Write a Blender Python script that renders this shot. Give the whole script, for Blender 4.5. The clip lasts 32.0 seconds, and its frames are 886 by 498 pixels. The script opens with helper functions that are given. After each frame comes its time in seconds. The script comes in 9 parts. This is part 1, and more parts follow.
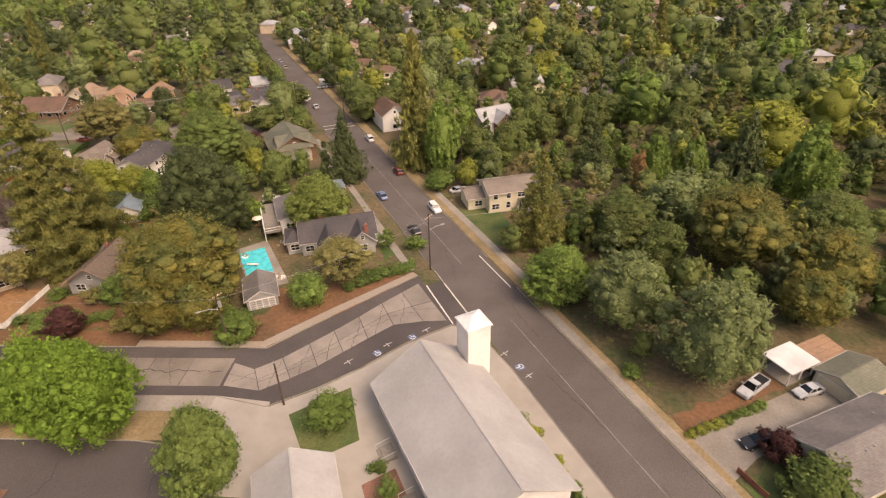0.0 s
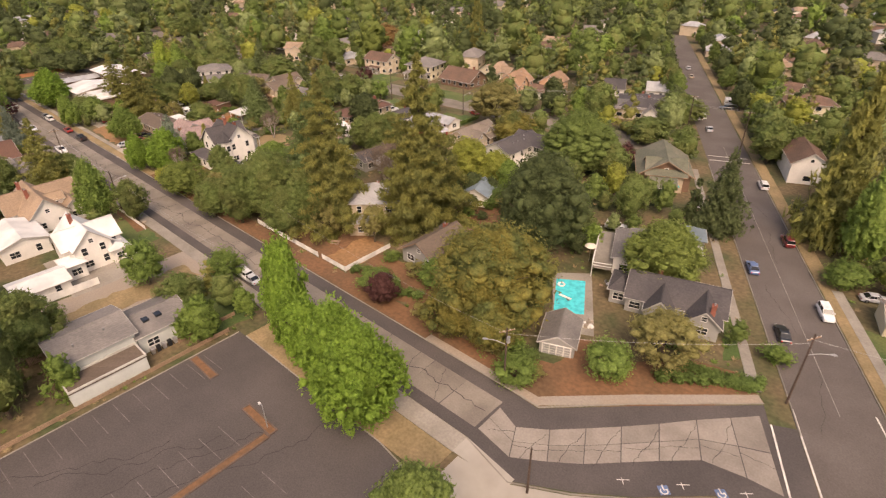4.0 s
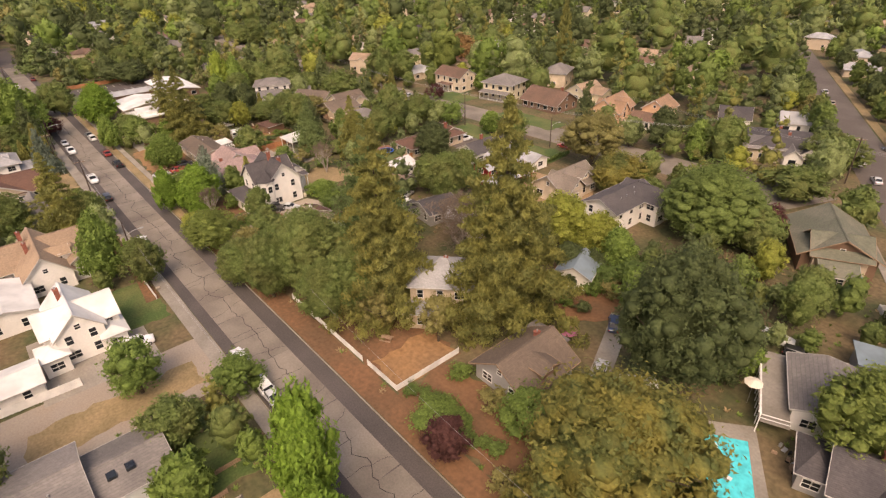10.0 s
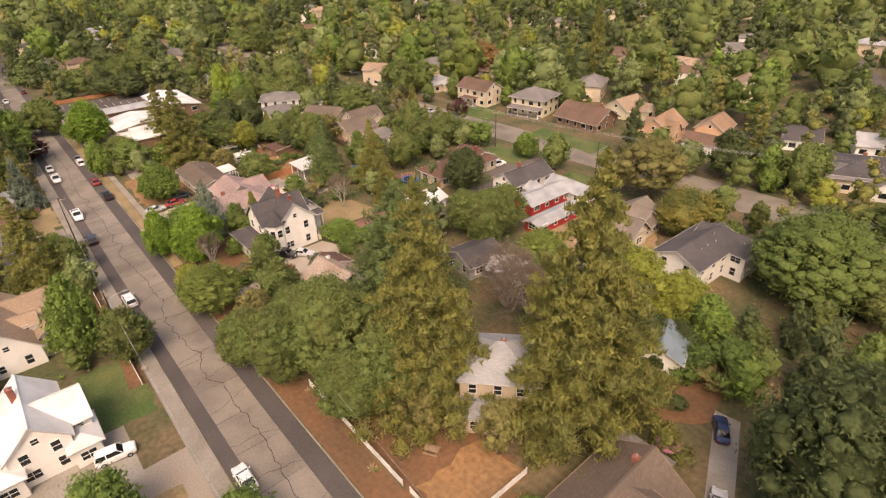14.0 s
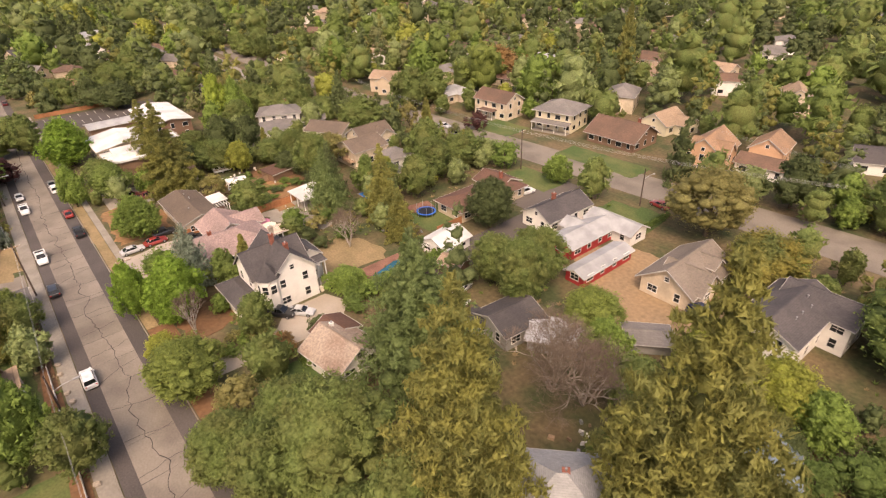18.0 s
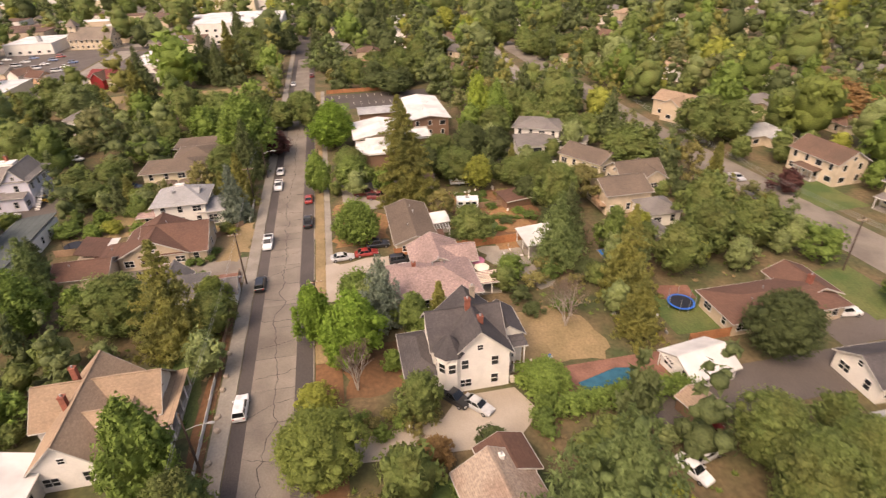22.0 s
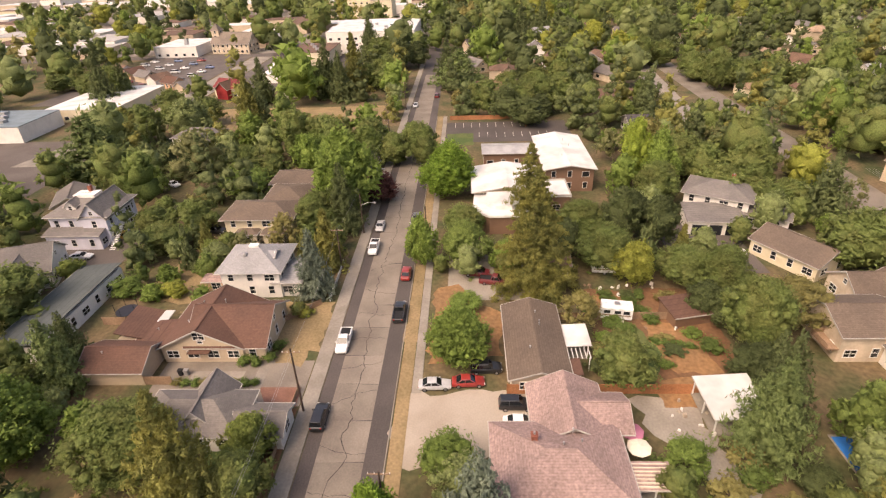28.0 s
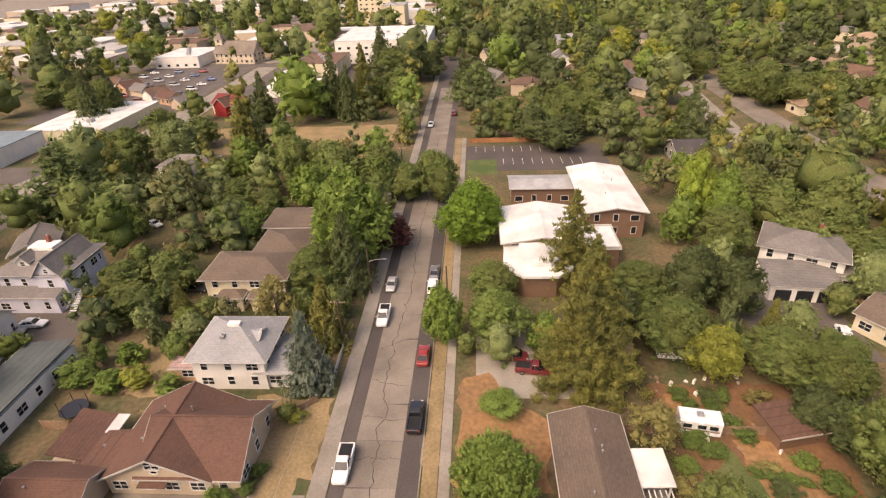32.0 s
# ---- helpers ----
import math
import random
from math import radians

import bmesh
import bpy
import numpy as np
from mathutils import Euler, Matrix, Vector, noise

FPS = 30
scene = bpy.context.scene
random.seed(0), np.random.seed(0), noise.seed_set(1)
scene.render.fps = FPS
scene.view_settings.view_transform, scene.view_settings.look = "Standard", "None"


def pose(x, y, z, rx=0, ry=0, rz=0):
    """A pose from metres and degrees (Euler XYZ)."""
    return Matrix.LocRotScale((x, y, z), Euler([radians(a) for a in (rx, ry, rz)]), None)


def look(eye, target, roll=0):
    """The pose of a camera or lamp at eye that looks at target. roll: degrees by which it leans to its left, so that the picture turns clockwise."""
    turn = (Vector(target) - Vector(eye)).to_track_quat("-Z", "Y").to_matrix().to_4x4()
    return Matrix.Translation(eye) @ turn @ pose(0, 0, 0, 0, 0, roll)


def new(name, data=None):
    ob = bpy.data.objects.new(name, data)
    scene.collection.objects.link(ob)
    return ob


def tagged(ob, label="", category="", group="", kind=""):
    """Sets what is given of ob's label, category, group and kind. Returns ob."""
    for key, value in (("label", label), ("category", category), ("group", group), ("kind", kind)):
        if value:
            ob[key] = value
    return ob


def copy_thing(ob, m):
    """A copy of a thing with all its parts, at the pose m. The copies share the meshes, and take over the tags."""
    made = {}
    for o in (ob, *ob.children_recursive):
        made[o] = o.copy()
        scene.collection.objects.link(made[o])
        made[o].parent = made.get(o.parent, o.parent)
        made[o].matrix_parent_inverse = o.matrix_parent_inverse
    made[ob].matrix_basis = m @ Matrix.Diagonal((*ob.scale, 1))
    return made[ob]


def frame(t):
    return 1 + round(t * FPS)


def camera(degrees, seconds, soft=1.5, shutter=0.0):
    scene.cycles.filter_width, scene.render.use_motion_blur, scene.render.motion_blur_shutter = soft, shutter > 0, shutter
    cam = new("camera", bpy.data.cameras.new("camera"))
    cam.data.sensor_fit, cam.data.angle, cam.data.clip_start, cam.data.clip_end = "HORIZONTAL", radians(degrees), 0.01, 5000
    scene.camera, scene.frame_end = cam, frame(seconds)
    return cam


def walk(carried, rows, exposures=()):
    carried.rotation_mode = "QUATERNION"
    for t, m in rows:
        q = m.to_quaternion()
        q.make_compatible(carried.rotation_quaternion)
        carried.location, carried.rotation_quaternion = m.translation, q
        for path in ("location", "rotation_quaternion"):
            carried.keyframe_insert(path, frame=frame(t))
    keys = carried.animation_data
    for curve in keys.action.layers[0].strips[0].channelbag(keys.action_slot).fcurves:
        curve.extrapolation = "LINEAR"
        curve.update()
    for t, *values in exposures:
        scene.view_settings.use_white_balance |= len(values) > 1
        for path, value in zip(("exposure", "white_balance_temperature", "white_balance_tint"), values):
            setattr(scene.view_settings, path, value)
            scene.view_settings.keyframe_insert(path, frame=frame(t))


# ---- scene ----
cam = camera(78.3, 32.0, 1.25, 0.35)
METRES, EYE, TILT, LEAN, TURN = 188.0, 59.2, 0.0, 0.0, 2.9
ROWS = [
    (0.0, 0.0, 0.0, 0.0, -0.84, -30.96, 1.41),
    (0.5, -0.0008, 0.011, -0.0005, 2.09, -30.92, 1.39),
    (1.0, -0.0026, 0.0229, -0.0017, 8.5, -30.81, 1.26),
    (1.5, -0.0051, 0.0354, -0.0019, 18.19, -30.77, 1.03),
    (2.0, -0.0074, 0.0485, -0.0025, 27.95, -30.73, 0.84),
    (2.5, -0.0103, 0.0615, -0.0034, 31.8, -30.73, 0.81),
    (3.0, -0.015, 0.0738, -0.0039, 33.94, -30.74, 0.76),
    (3.5, -0.0204, 0.0862, -0.0048, 35.94, -30.69, 0.78),
    (4.0, -0.0265, 0.0988, -0.0051, 39.08, -30.69, 0.74),
    (4.5, -0.0335, 0.1112, -0.0055, 41.44, -30.67, 0.74),
    (6.5, -0.0671, 0.1594, -0.0077, 45.31, -30.6, 1.05),
    (7.0, -0.0784, 0.1703, -0.0088, 45.51, -30.58, 1.13),
    (7.5, -0.0909, 0.1804, -0.0099, 45.64, -30.55, 1.21),
    (8.0, -0.1041, 0.1899, -0.0108, 45.71, -30.51, 1.27),
    (8.5, -0.1182, 0.1987, -0.0112, 45.8, -30.48, 1.31),
    (9.0, -0.1327, 0.2073, -0.0117, 45.86, -30.45, 1.34),
    (9.5, -0.1475, 0.2152, -0.0117, 45.91, -30.4, 1.39),
    (10.0, -0.1624, 0.2227, -0.0117, 45.98, -30.4, 1.39),
    (10.5, -0.177, 0.23, -0.0117, 46.05, -30.39, 1.43),
    (11.0, -0.1914, 0.2371, -0.0117, 46.1, -30.36, 1.47),
    (11.5, -0.2059, 0.2438, -0.0119, 46.14, -30.35, 1.51),
    (12.0, -0.2201, 0.2502, -0.012, 46.19, -30.33, 1.52),
    (12.5, -0.2339, 0.2566, -0.0122, 46.25, -30.33, 1.55),
    (13.0, -0.2474, 0.2632, -0.0126, 46.29, -30.32, 1.58),
    (13.5, -0.2604, 0.27, -0.0126, 46.34, -30.34, 1.62),
    (14.0, -0.2728, 0.277, -0.0126, 46.36, -30.35, 1.66),
    (14.5, -0.2847, 0.284, -0.0129, 46.43, -30.32, 1.7),
    (16.5, -0.3298, 0.3149, -0.0141, 46.69, -30.37, 1.85),
    (17.0, -0.3421, 0.3235, -0.0149, 46.72, -30.42, 1.91),
    (17.5, -0.3545, 0.3321, -0.0156, 46.76, -30.45, 1.98),
    (18.0, -0.3677, 0.3412, -0.0161, 46.81, -30.51, 2.03),
    (18.5, -0.3814, 0.351, -0.0167, 46.86, -30.56, 2.06),
    (19.0, -0.3955, 0.3615, -0.0172, 46.93, -30.57, 2.09),
    (19.5, -0.4099, 0.3722, -0.0174, 47.4, -30.6, 2.11),
    (20.0, -0.4247, 0.3839, -0.0182, 49.44, -30.56, 2.08),
    (20.5, -0.4394, 0.3948, -0.018, 52.84, -30.51, 2.06),
    (21.0, -0.4548, 0.406, -0.0186, 59.8, -30.37, 1.9),
    (21.5, -0.4701, 0.4165, -0.0194, 67.72, -30.2, 1.72),
    (22.0, -0.4857, 0.4259, -0.0198, 75.62, -30.06, 1.53),
    (22.5, -0.5014, 0.4344, -0.02, 80.5, -30.0, 1.44),
    (23.0, -0.5168, 0.4414, -0.0201, 83.44, -29.92, 1.44),
    (23.5, -0.5328, 0.4466, -0.0201, 85.54, -29.84, 1.45),
    (24.0, -0.5492, 0.4501, -0.0202, 87.1, -29.78, 1.42),
    (24.5, -0.5659, 0.4525, -0.0208, 88.38, -29.68, 1.47),
    (25.0, -0.5824, 0.4538, -0.0211, 88.73, -29.63, 1.55),
    (25.5, -0.5989, 0.4544, -0.0213, 88.88, -29.59, 1.64),
    (27.5, -0.6639, 0.45, -0.02, 88.94, -29.36, 1.81),
    (28.0, -0.6802, 0.4484, -0.0199, 89.02, -29.31, 1.88),
    (28.5, -0.6961, 0.4471, -0.0196, 89.1, -29.29, 1.95),
    (29.0, -0.7114, 0.4461, -0.0196, 89.14, -29.24, 2.04),
    (29.5, -0.7269, 0.4448, -0.0195, 89.21, -29.2, 2.12),
    (30.0, -0.7424, 0.4436, -0.0197, 89.32, -29.16, 2.16),
    (30.5, -0.7581, 0.4422, -0.0197, 89.42, -29.15, 2.2),
    (31.0, -0.7738, 0.4407, -0.0197, 89.91, -29.12, 2.18),
    (31.5, -0.7895, 0.4393, -0.0197, 90.04, -29.1, 2.22),
    (32.0, -0.8053, 0.4376, -0.0197, 90.12, -29.05, 2.24),
]
EXPOSURES = ((0.0, 0.71, 7500, 20), (9.0, 0.71, 7500, 20), (13.0, 0.78, 7500, 20), (18.0, 0.95, 7500, 20), (20.0, 1.01, 7500, 20), (22.0, 0.87, 7500, 20), (24.5, 0.93, 7500, 20), (28.0, 0.91, 7500, 20), (32.0, 0.81, 7500, 20))
walk(cam, [(t, pose(0, 0, EYE, TILT, LEAN, TURN) @ pose(METRES * x, METRES * y, METRES * z, 90 + pitch, roll, yaw)) for t, x, y, z, yaw, pitch, roll in ROWS], exposures=EXPOSURES)

# ---- light ----
world = bpy.data.worlds.new("sky")
scene.world = world
world.use_nodes = True
wn = world.node_tree.nodes
sky = wn.new("ShaderNodeTexSky")
sky.sky_type, sky.sun_disc = "NISHITA", False
sky.sun_elevation, sky.sun_rotation = radians(51), radians(134)
sky.air_density, sky.dust_density, sky.ozone_density = 1.0, 6.0, 0.6
world.node_tree.links.new(sky.outputs[0], wn["Background"].inputs[0])
wn["Background"].inputs[1].default_value = 0.15
sun_data = bpy.data.lights.new("sun", "SUN")
sun_data.energy, sun_data.angle, sun_data.color = 1.0, radians(30), (1.0, 0.9, 0.76)
sun = new("sun", sun_data)
sun.matrix_world = look((80, -78, 135), (0, 0, 0))

# ---- materials ----
def material(name, color, rough=0.85, spread=0.25, fine=6.0, coarse=0.4, bump=0.15, metal=0.0, tint=None, island=0.0, each=0.0, translucent=0.0, spec=0.25, relief=0.05):
    """Base colour broken up at two scales, with fine relief. tint: a second colour that stains it. island, each: variation leaf by leaf, thing by thing."""
    m = bpy.data.materials.new(name)
    m.use_nodes = True
    n, l = m.node_tree.nodes, m.node_tree.links
    b = n["Principled BSDF"]
    b.inputs["Roughness"].default_value, b.inputs["Metallic"].default_value = rough, metal
    b.inputs["Specular IOR Level"].default_value = spec
    co = n.new("ShaderNodeTexCoord")
    geo = n.new("ShaderNodeNewGeometry")
    big, small = n.new("ShaderNodeTexNoise"), n.new("ShaderNodeTexNoise")
    for node, scale, detail in ((big, coarse, 3), (small, fine, 4)):
        node.inputs["Scale"].default_value, node.inputs["Detail"].default_value = scale, detail
        l.new(geo.outputs["Position"], node.inputs["Vector"])
    mix = n.new("ShaderNodeMix")
    mix.data_type = "RGBA"
    mix.inputs["A"].default_value = (*color, 1)
    mix.inputs["B"].default_value = (*(tint or [c * 0.72 for c in color]), 1)
    ramp = n.new("ShaderNodeMapRange")
    ramp.inputs["From Min"].default_value, ramp.inputs["From Max"].default_value = 0.40, 0.66
    l.new(big.outputs["Fac"], ramp.inputs["Value"])
    l.new(ramp.outputs[0], mix.inputs["Factor"])
    hsv = n.new("ShaderNodeHueSaturation")
    val = n.new("ShaderNodeMapRange")
    val.inputs["From Min"].default_value, val.inputs["From Max"].default_value = 0.25, 0.75
    val.inputs["To Min"].default_value, val.inputs["To Max"].default_value = 1 - spread, 1 + spread
    l.new(small.outputs["Fac"], val.inputs["Value"])
    last = val.outputs[0]
    for amount, source in ((island, geo.outputs["Random Per Island"]), (each, None)):
        if amount:
            if source is None:
                source = n.new("ShaderNodeObjectInfo").outputs["Random"]
            span = n.new("ShaderNodeMapRange")
            span.inputs["To Min"].default_value, span.inputs["To Max"].default_value = 1 - amount, 1 + amount
            l.new(source, span.inputs["Value"])
            times = n.new("ShaderNodeMath")
            times.operation = "MULTIPLY"
            l.new(last, times.inputs[0]), l.new(span.outputs[0], times.inputs[1])
            last = times.outputs[0]
    l.new(mix.outputs["Result"], hsv.inputs["Color"])
    l.new(last, hsv.inputs["Value"])
    l.new(hsv.outputs[0], b.inputs["Base Color"])
    if bump:
        bm_ = n.new("ShaderNodeBump")
        bm_.inputs["Strength"].default_value, bm_.inputs["Distance"].default_value = bump, relief
        l.new(small.outputs["Fac"], bm_.inputs["Height"])
        l.new(bm_.outputs[0], b.inputs["Normal"])
    if translucent:
        t = n.new("ShaderNodeBsdfTranslucent")
        l.new(hsv.outputs[0], t.inputs["Color"])
        mx = n.new("ShaderNodeMixShader")
        mx.inputs[0].default_value = translucent
        l.new(b.outputs[0], mx.inputs[1]), l.new(t.outputs[0], mx.inputs[2])
        l.new(mx.outputs[0], n["Material Output"].inputs["Surface"])
    return m


def shingle(name, color, tint=None, spread=0.14, course=0.28):
    """Roof shingles in courses: rows follow the height on the slope, tabs differ one by one."""
    m = material(name, color, 0.9, spread, 3.0, 0.22, 0.1, tint=tint, each=0.08)
    n, l = m.node_tree.nodes, m.node_tree.links
    co = n.new("ShaderNodeTexCoord")
    sep, com = n.new("ShaderNodeSeparateXYZ"), n.new("ShaderNodeCombineXYZ")
    add = n.new("ShaderNodeMath")
    l.new(co.outputs["Object"], sep.inputs[0])
    l.new(sep.outputs[0], add.inputs[0]), l.new(sep.outputs[1], add.inputs[1])
    l.new(add.outputs[0], com.inputs[0]), l.new(sep.outputs[2], com.inputs[1])
    brick = n.new("ShaderNodeTexBrick")
    brick.inputs["Scale"].default_value = 1.0
    brick.inputs["Brick Width"].default_value, brick.inputs["Row Height"].default_value = course * 1.7, course * 0.42
    brick.inputs["Mortar Size"].default_value = 0.008
    brick.inputs["Color1"].default_value, brick.inputs["Color2"].default_value = (0.90, 0.90, 0.90, 1), (1.06, 1.05, 1.04, 1)
    brick.inputs["Mortar"].default_value = (0.74, 0.74, 0.74, 1)
    l.new(com.outputs[0], brick.inputs["Vector"])
    mul = n.new("ShaderNodeMix")
    mul.data_type, mul.blend_type = "RGBA", "MULTIPLY"
    mul.inputs["Factor"].default_value = 1.0
    hsv = n["Hue/Saturation/Value"]
    l.new(hsv.outputs[0], mul.inputs["A"]), l.new(brick.outputs["Color"], mul.inputs["B"])
    l.new(mul.outputs["Result"], n["Principled BSDF"].inputs["Base Color"])
    return m


def siding(name, color, board=0.2, spread=0.06):
    """Painted lap siding: a fine shadow line under each board, slightly weathered."""
    m = material(name, color, 0.6, spread, 4.0, 0.5, 0.05, tint=[c * 0.9 for c in color])
    n, l = m.node_tree.nodes, m.node_tree.links
    wave = n.new("ShaderNodeTexWave")
    wave.wave_type, wave.bands_direction, wave.wave_profile = "BANDS", "Z", "SAW"
    wave.inputs["Scale"].default_value = 0.314 / board
    co = n.new("ShaderNodeTexCoord")
    l.new(co.outputs["Object"], wave.inputs["Vector"])
    bump = n.new("ShaderNodeBump")
    bump.inputs["Strength"].default_value, bump.inputs["Distance"].default_value = 0.6, 0.02
    l.new(wave.outputs["Fac"], bump.inputs["Height"])
    l.new(bump.outputs[0], n["Principled BSDF"].inputs["Normal"])
    return m


def glossy(name, color, rough=0.25, metal=0.0, coat=0.0):
    m = material(name, color, rough, 0.04, 3.0, 1.0, 0.0, metal, spec=0.5)
    m.node_tree.nodes["Principled BSDF"].inputs["Coat Weight"].default_value = coat
    return m


M_GROUND = material("dry_ground", (0.138, 0.100, 0.055), 1.0, 0.34, 1.3, 0.11, 0.3, tint=(0.056, 0.068, 0.027))
M_DIRT = material("red_dirt", (0.172, 0.090, 0.046), 1.0, 0.24, 1.5, 0.12, 0.3, tint=(0.118, 0.070, 0.038))
M_TAN = material("bare_tan_soil", (0.265, 0.145, 0.066), 1.0, 0.30, 1.4, 0.12, 0.3, tint=(0.205, 0.122, 0.062))
M_DRYGRASS = material("dry_grass", (0.262, 0.188, 0.10), 1.0, 0.24, 2.5, 0.2, 0.4, tint=(0.195, 0.145, 0.075))
M_LAWN = material("watered_lawn", (0.062, 0.095, 0.028), 1.0, 0.25, 3.0, 0.15, 0.4, tint=(0.115, 0.125, 0.045))
M_ASPHALT = material("worn_asphalt", (0.096, 0.080, 0.070), 0.9, 0.22, 5.0, 0.11, 0.2, tint=(0.120, 0.101, 0.089))
M_DARKASPHALT = material("patched_asphalt", (0.070, 0.060, 0.055), 0.9, 0.20, 5.0, 0.10, 0.2, tint=(0.092, 0.078, 0.071))
M_SLAB = material("old_concrete_slab", (0.215, 0.184, 0.150), 0.9, 0.14, 4.0, 0.16, 0.2, tint=(0.152, 0.128, 0.105), each=0.10)
M_TRIM = material("weathered_trim_paint", (0.46, 0.43, 0.385), 0.8, 0.12, 3.0, 0.3, 0.1)
M_APRON = material("smooth_cream_concrete", (0.335, 0.300, 0.255), 0.9, 0.07, 0.6, 0.1, 0.08, tint=(0.285, 0.252, 0.212))
M_WALK = material("pale_concrete", (0.265, 0.236, 0.198), 0.9, 0.14, 3.0, 0.2, 0.2, tint=(0.205, 0.178, 0.146), each=0.07)
M_GRAVEL = material("gravel_drive", (0.27, 0.228, 0.186), 1.0, 0.14, 4.0, 0.15, 0.4, tint=(0.27, 0.215, 0.165))
M_PALETAN = material("pale_trodden_soil", (0.285, 0.190, 0.108), 1.0, 0.22, 1.4, 0.12, 0.3, tint=(0.235, 0.162, 0.096))
M_PALEGRAVEL = material("pale_gravel", (0.350, 0.300, 0.245), 1.0, 0.10, 5.0, 0.12, 0.3, tint=(0.275, 0.228, 0.180))
M_CRACK = material("tar_crack", (0.045, 0.038, 0.034), 0.9, 0.2, 4.0, 0.5, 0.0)
M_PAINT = material("worn_road_paint", (0.62, 0.58, 0.52), 0.8, 0.25, 3.0, 0.6, 0.1)
M_FAINT = material("nearly_worn_off_paint", (0.15, 0.132, 0.118), 0.9, 0.3, 2.0, 0.7, 0.1, tint=(0.085, 0.074, 0.068))
M_FAINTLINE = material("thin_faded_paint", (0.30, 0.27, 0.24), 0.9, 0.3, 2.0, 0.7, 0.1, tint=(0.17, 0.15, 0.135))
M_ISLAND = material("dull_brick_edging", (0.130, 0.092, 0.072), 0.9, 0.25, 5.0, 0.4, 0.2)
M_SLABPALE = material("pale_concrete_slab", (0.245, 0.212, 0.178), 0.9, 0.14, 4.0, 0.3, 0.2, tint=(0.20, 0.17, 0.142), each=0.12)
M_BLUEPAINT = material("blue_road_paint", (0.12, 0.17, 0.28), 0.8, 0.2, 3.0, 0.6, 0.1)
M_BRICKPAVE = material("brick_paving", (0.23, 0.115, 0.082), 0.9, 0.25, 5.0, 0.4, 0.2)
M_WOOD = material("weathered_board", (0.30, 0.20, 0.13), 0.85, 0.25, 5.0, 0.5, 0.2)
M_REDWOOD = material("red_cedar_board", (0.36, 0.16, 0.075), 0.85, 0.25, 5.0, 0.5, 0.2)
M_POLE = material("creosoted_pole", (0.085, 0.058, 0.045), 0.9, 0.25, 6.0, 0.6, 0.2)
M_BARK = material("bark", (0.105, 0.078, 0.055), 0.95, 0.3, 5.0, 0.8, 0.4)
M_TWIG = material("dry_brown_twigs", (0.185, 0.138, 0.100), 0.95, 0.3, 5.0, 0.5, 0.3)
R_BRIGHT = material("bright_metal_sheets", (0.52, 0.51, 0.51), 0.5, 0.16, 1.2, 0.3, 0.1, tint=(0.36, 0.35, 0.34))
M_PALEBARK = material("bleached_branches", (0.36, 0.31, 0.26), 0.95, 0.25, 5.0, 0.8, 0.3)
M_BRICK = material("red_brick", (0.26, 0.095, 0.065), 0.9, 0.25, 6.0, 0.8, 0.3)
M_STONE = material("rubble_stone", (0.34, 0.28, 0.22), 0.95, 0.3, 5.0, 0.8, 0.3)
M_WHITE = material("white_trim_paint", (0.74, 0.71, 0.66), 0.55, 0.05, 4.0, 0.5, 0.05)
M_METALGREY = glossy("galvanised_metal", (0.42, 0.41, 0.40), 0.5, 0.6)
M_BLACK = material("black_rubber", (0.018, 0.018, 0.019), 0.8, 0.2, 8.0, 1.0, 0.0)
M_RIM = glossy("alloy_rim", (0.45, 0.45, 0.46), 0.35, 0.8)
M_GLASS = glossy("dark_window_glass", (0.018, 0.021, 0.024), 0.06)
M_CARGLASS = glossy("tinted_car_glass", (0.012, 0.014, 0.016), 0.05)
M_LAMP = glossy("headlamp_lens", (0.75, 0.74, 0.70), 0.1)
M_TAIL = glossy("red_tail_lens", (0.42, 0.02, 0.015), 0.15)
M_POOL = glossy("turquoise_pool_water", (0.06, 0.58, 0.62), 0.06)
M_POOLCOVER = material("blue_pool_cover", (0.02, 0.16, 0.48), 0.45, 0.12, 2.0, 0.3, 0.3)
M_POOLDARK = glossy("dark_teal_pool_water", (0.03, 0.12, 0.17), 0.05)
M_TRAMP = material("trampoline_mat", (0.022, 0.025, 0.035), 0.7, 0.1)
M_TRAMPBLUE = material("blue_pad", (0.03, 0.14, 0.52), 0.5, 0.1)
M_PINK = material("faded_pink_canvas", (0.46, 0.17, 0.25), 0.8, 0.12)
M_CANVAS = material("cream_canvas", (0.70, 0.62, 0.50), 0.8, 0.1)
M_TEAL = material("teal_awning", (0.08, 0.38, 0.32), 0.8, 0.1)
M_BLUE = material("blue_plastic", (0.03, 0.12, 0.45), 0.5, 0.1)
M_YELLOW = material("yellow_plastic", (0.62, 0.55, 0.05), 0.5, 0.1)

R_TAUPE = shingle("taupe_shingles", (0.205, 0.168, 0.136), (0.160, 0.132, 0.108))
R_GREY = shingle("grey_shingles", (0.145, 0.132, 0.122), (0.19, 0.17, 0.155))
R_DARK = shingle("charcoal_shingles", (0.062, 0.056, 0.057), (0.085, 0.075, 0.073))
R_CHURCH = material("pale_membrane_roof", (0.36, 0.342, 0.318), 0.8, 0.06, 2.0, 0.16, 0.05, tint=(0.295, 0.278, 0.258))
R_BROWN = shingle("brown_shingles", (0.155, 0.094, 0.066), (0.115, 0.075, 0.055))
R_RUST = shingle("rust_brown_shingles", (0.124, 0.067, 0.048), (0.103, 0.058, 0.043))
R_TAN = shingle("tan_shingles", (0.32, 0.228, 0.155), (0.26, 0.185, 0.127))
R_PINK = shingle("mottled_pink_shingles", (0.295, 0.208, 0.186), (0.228, 0.162, 0.145), 0.3)
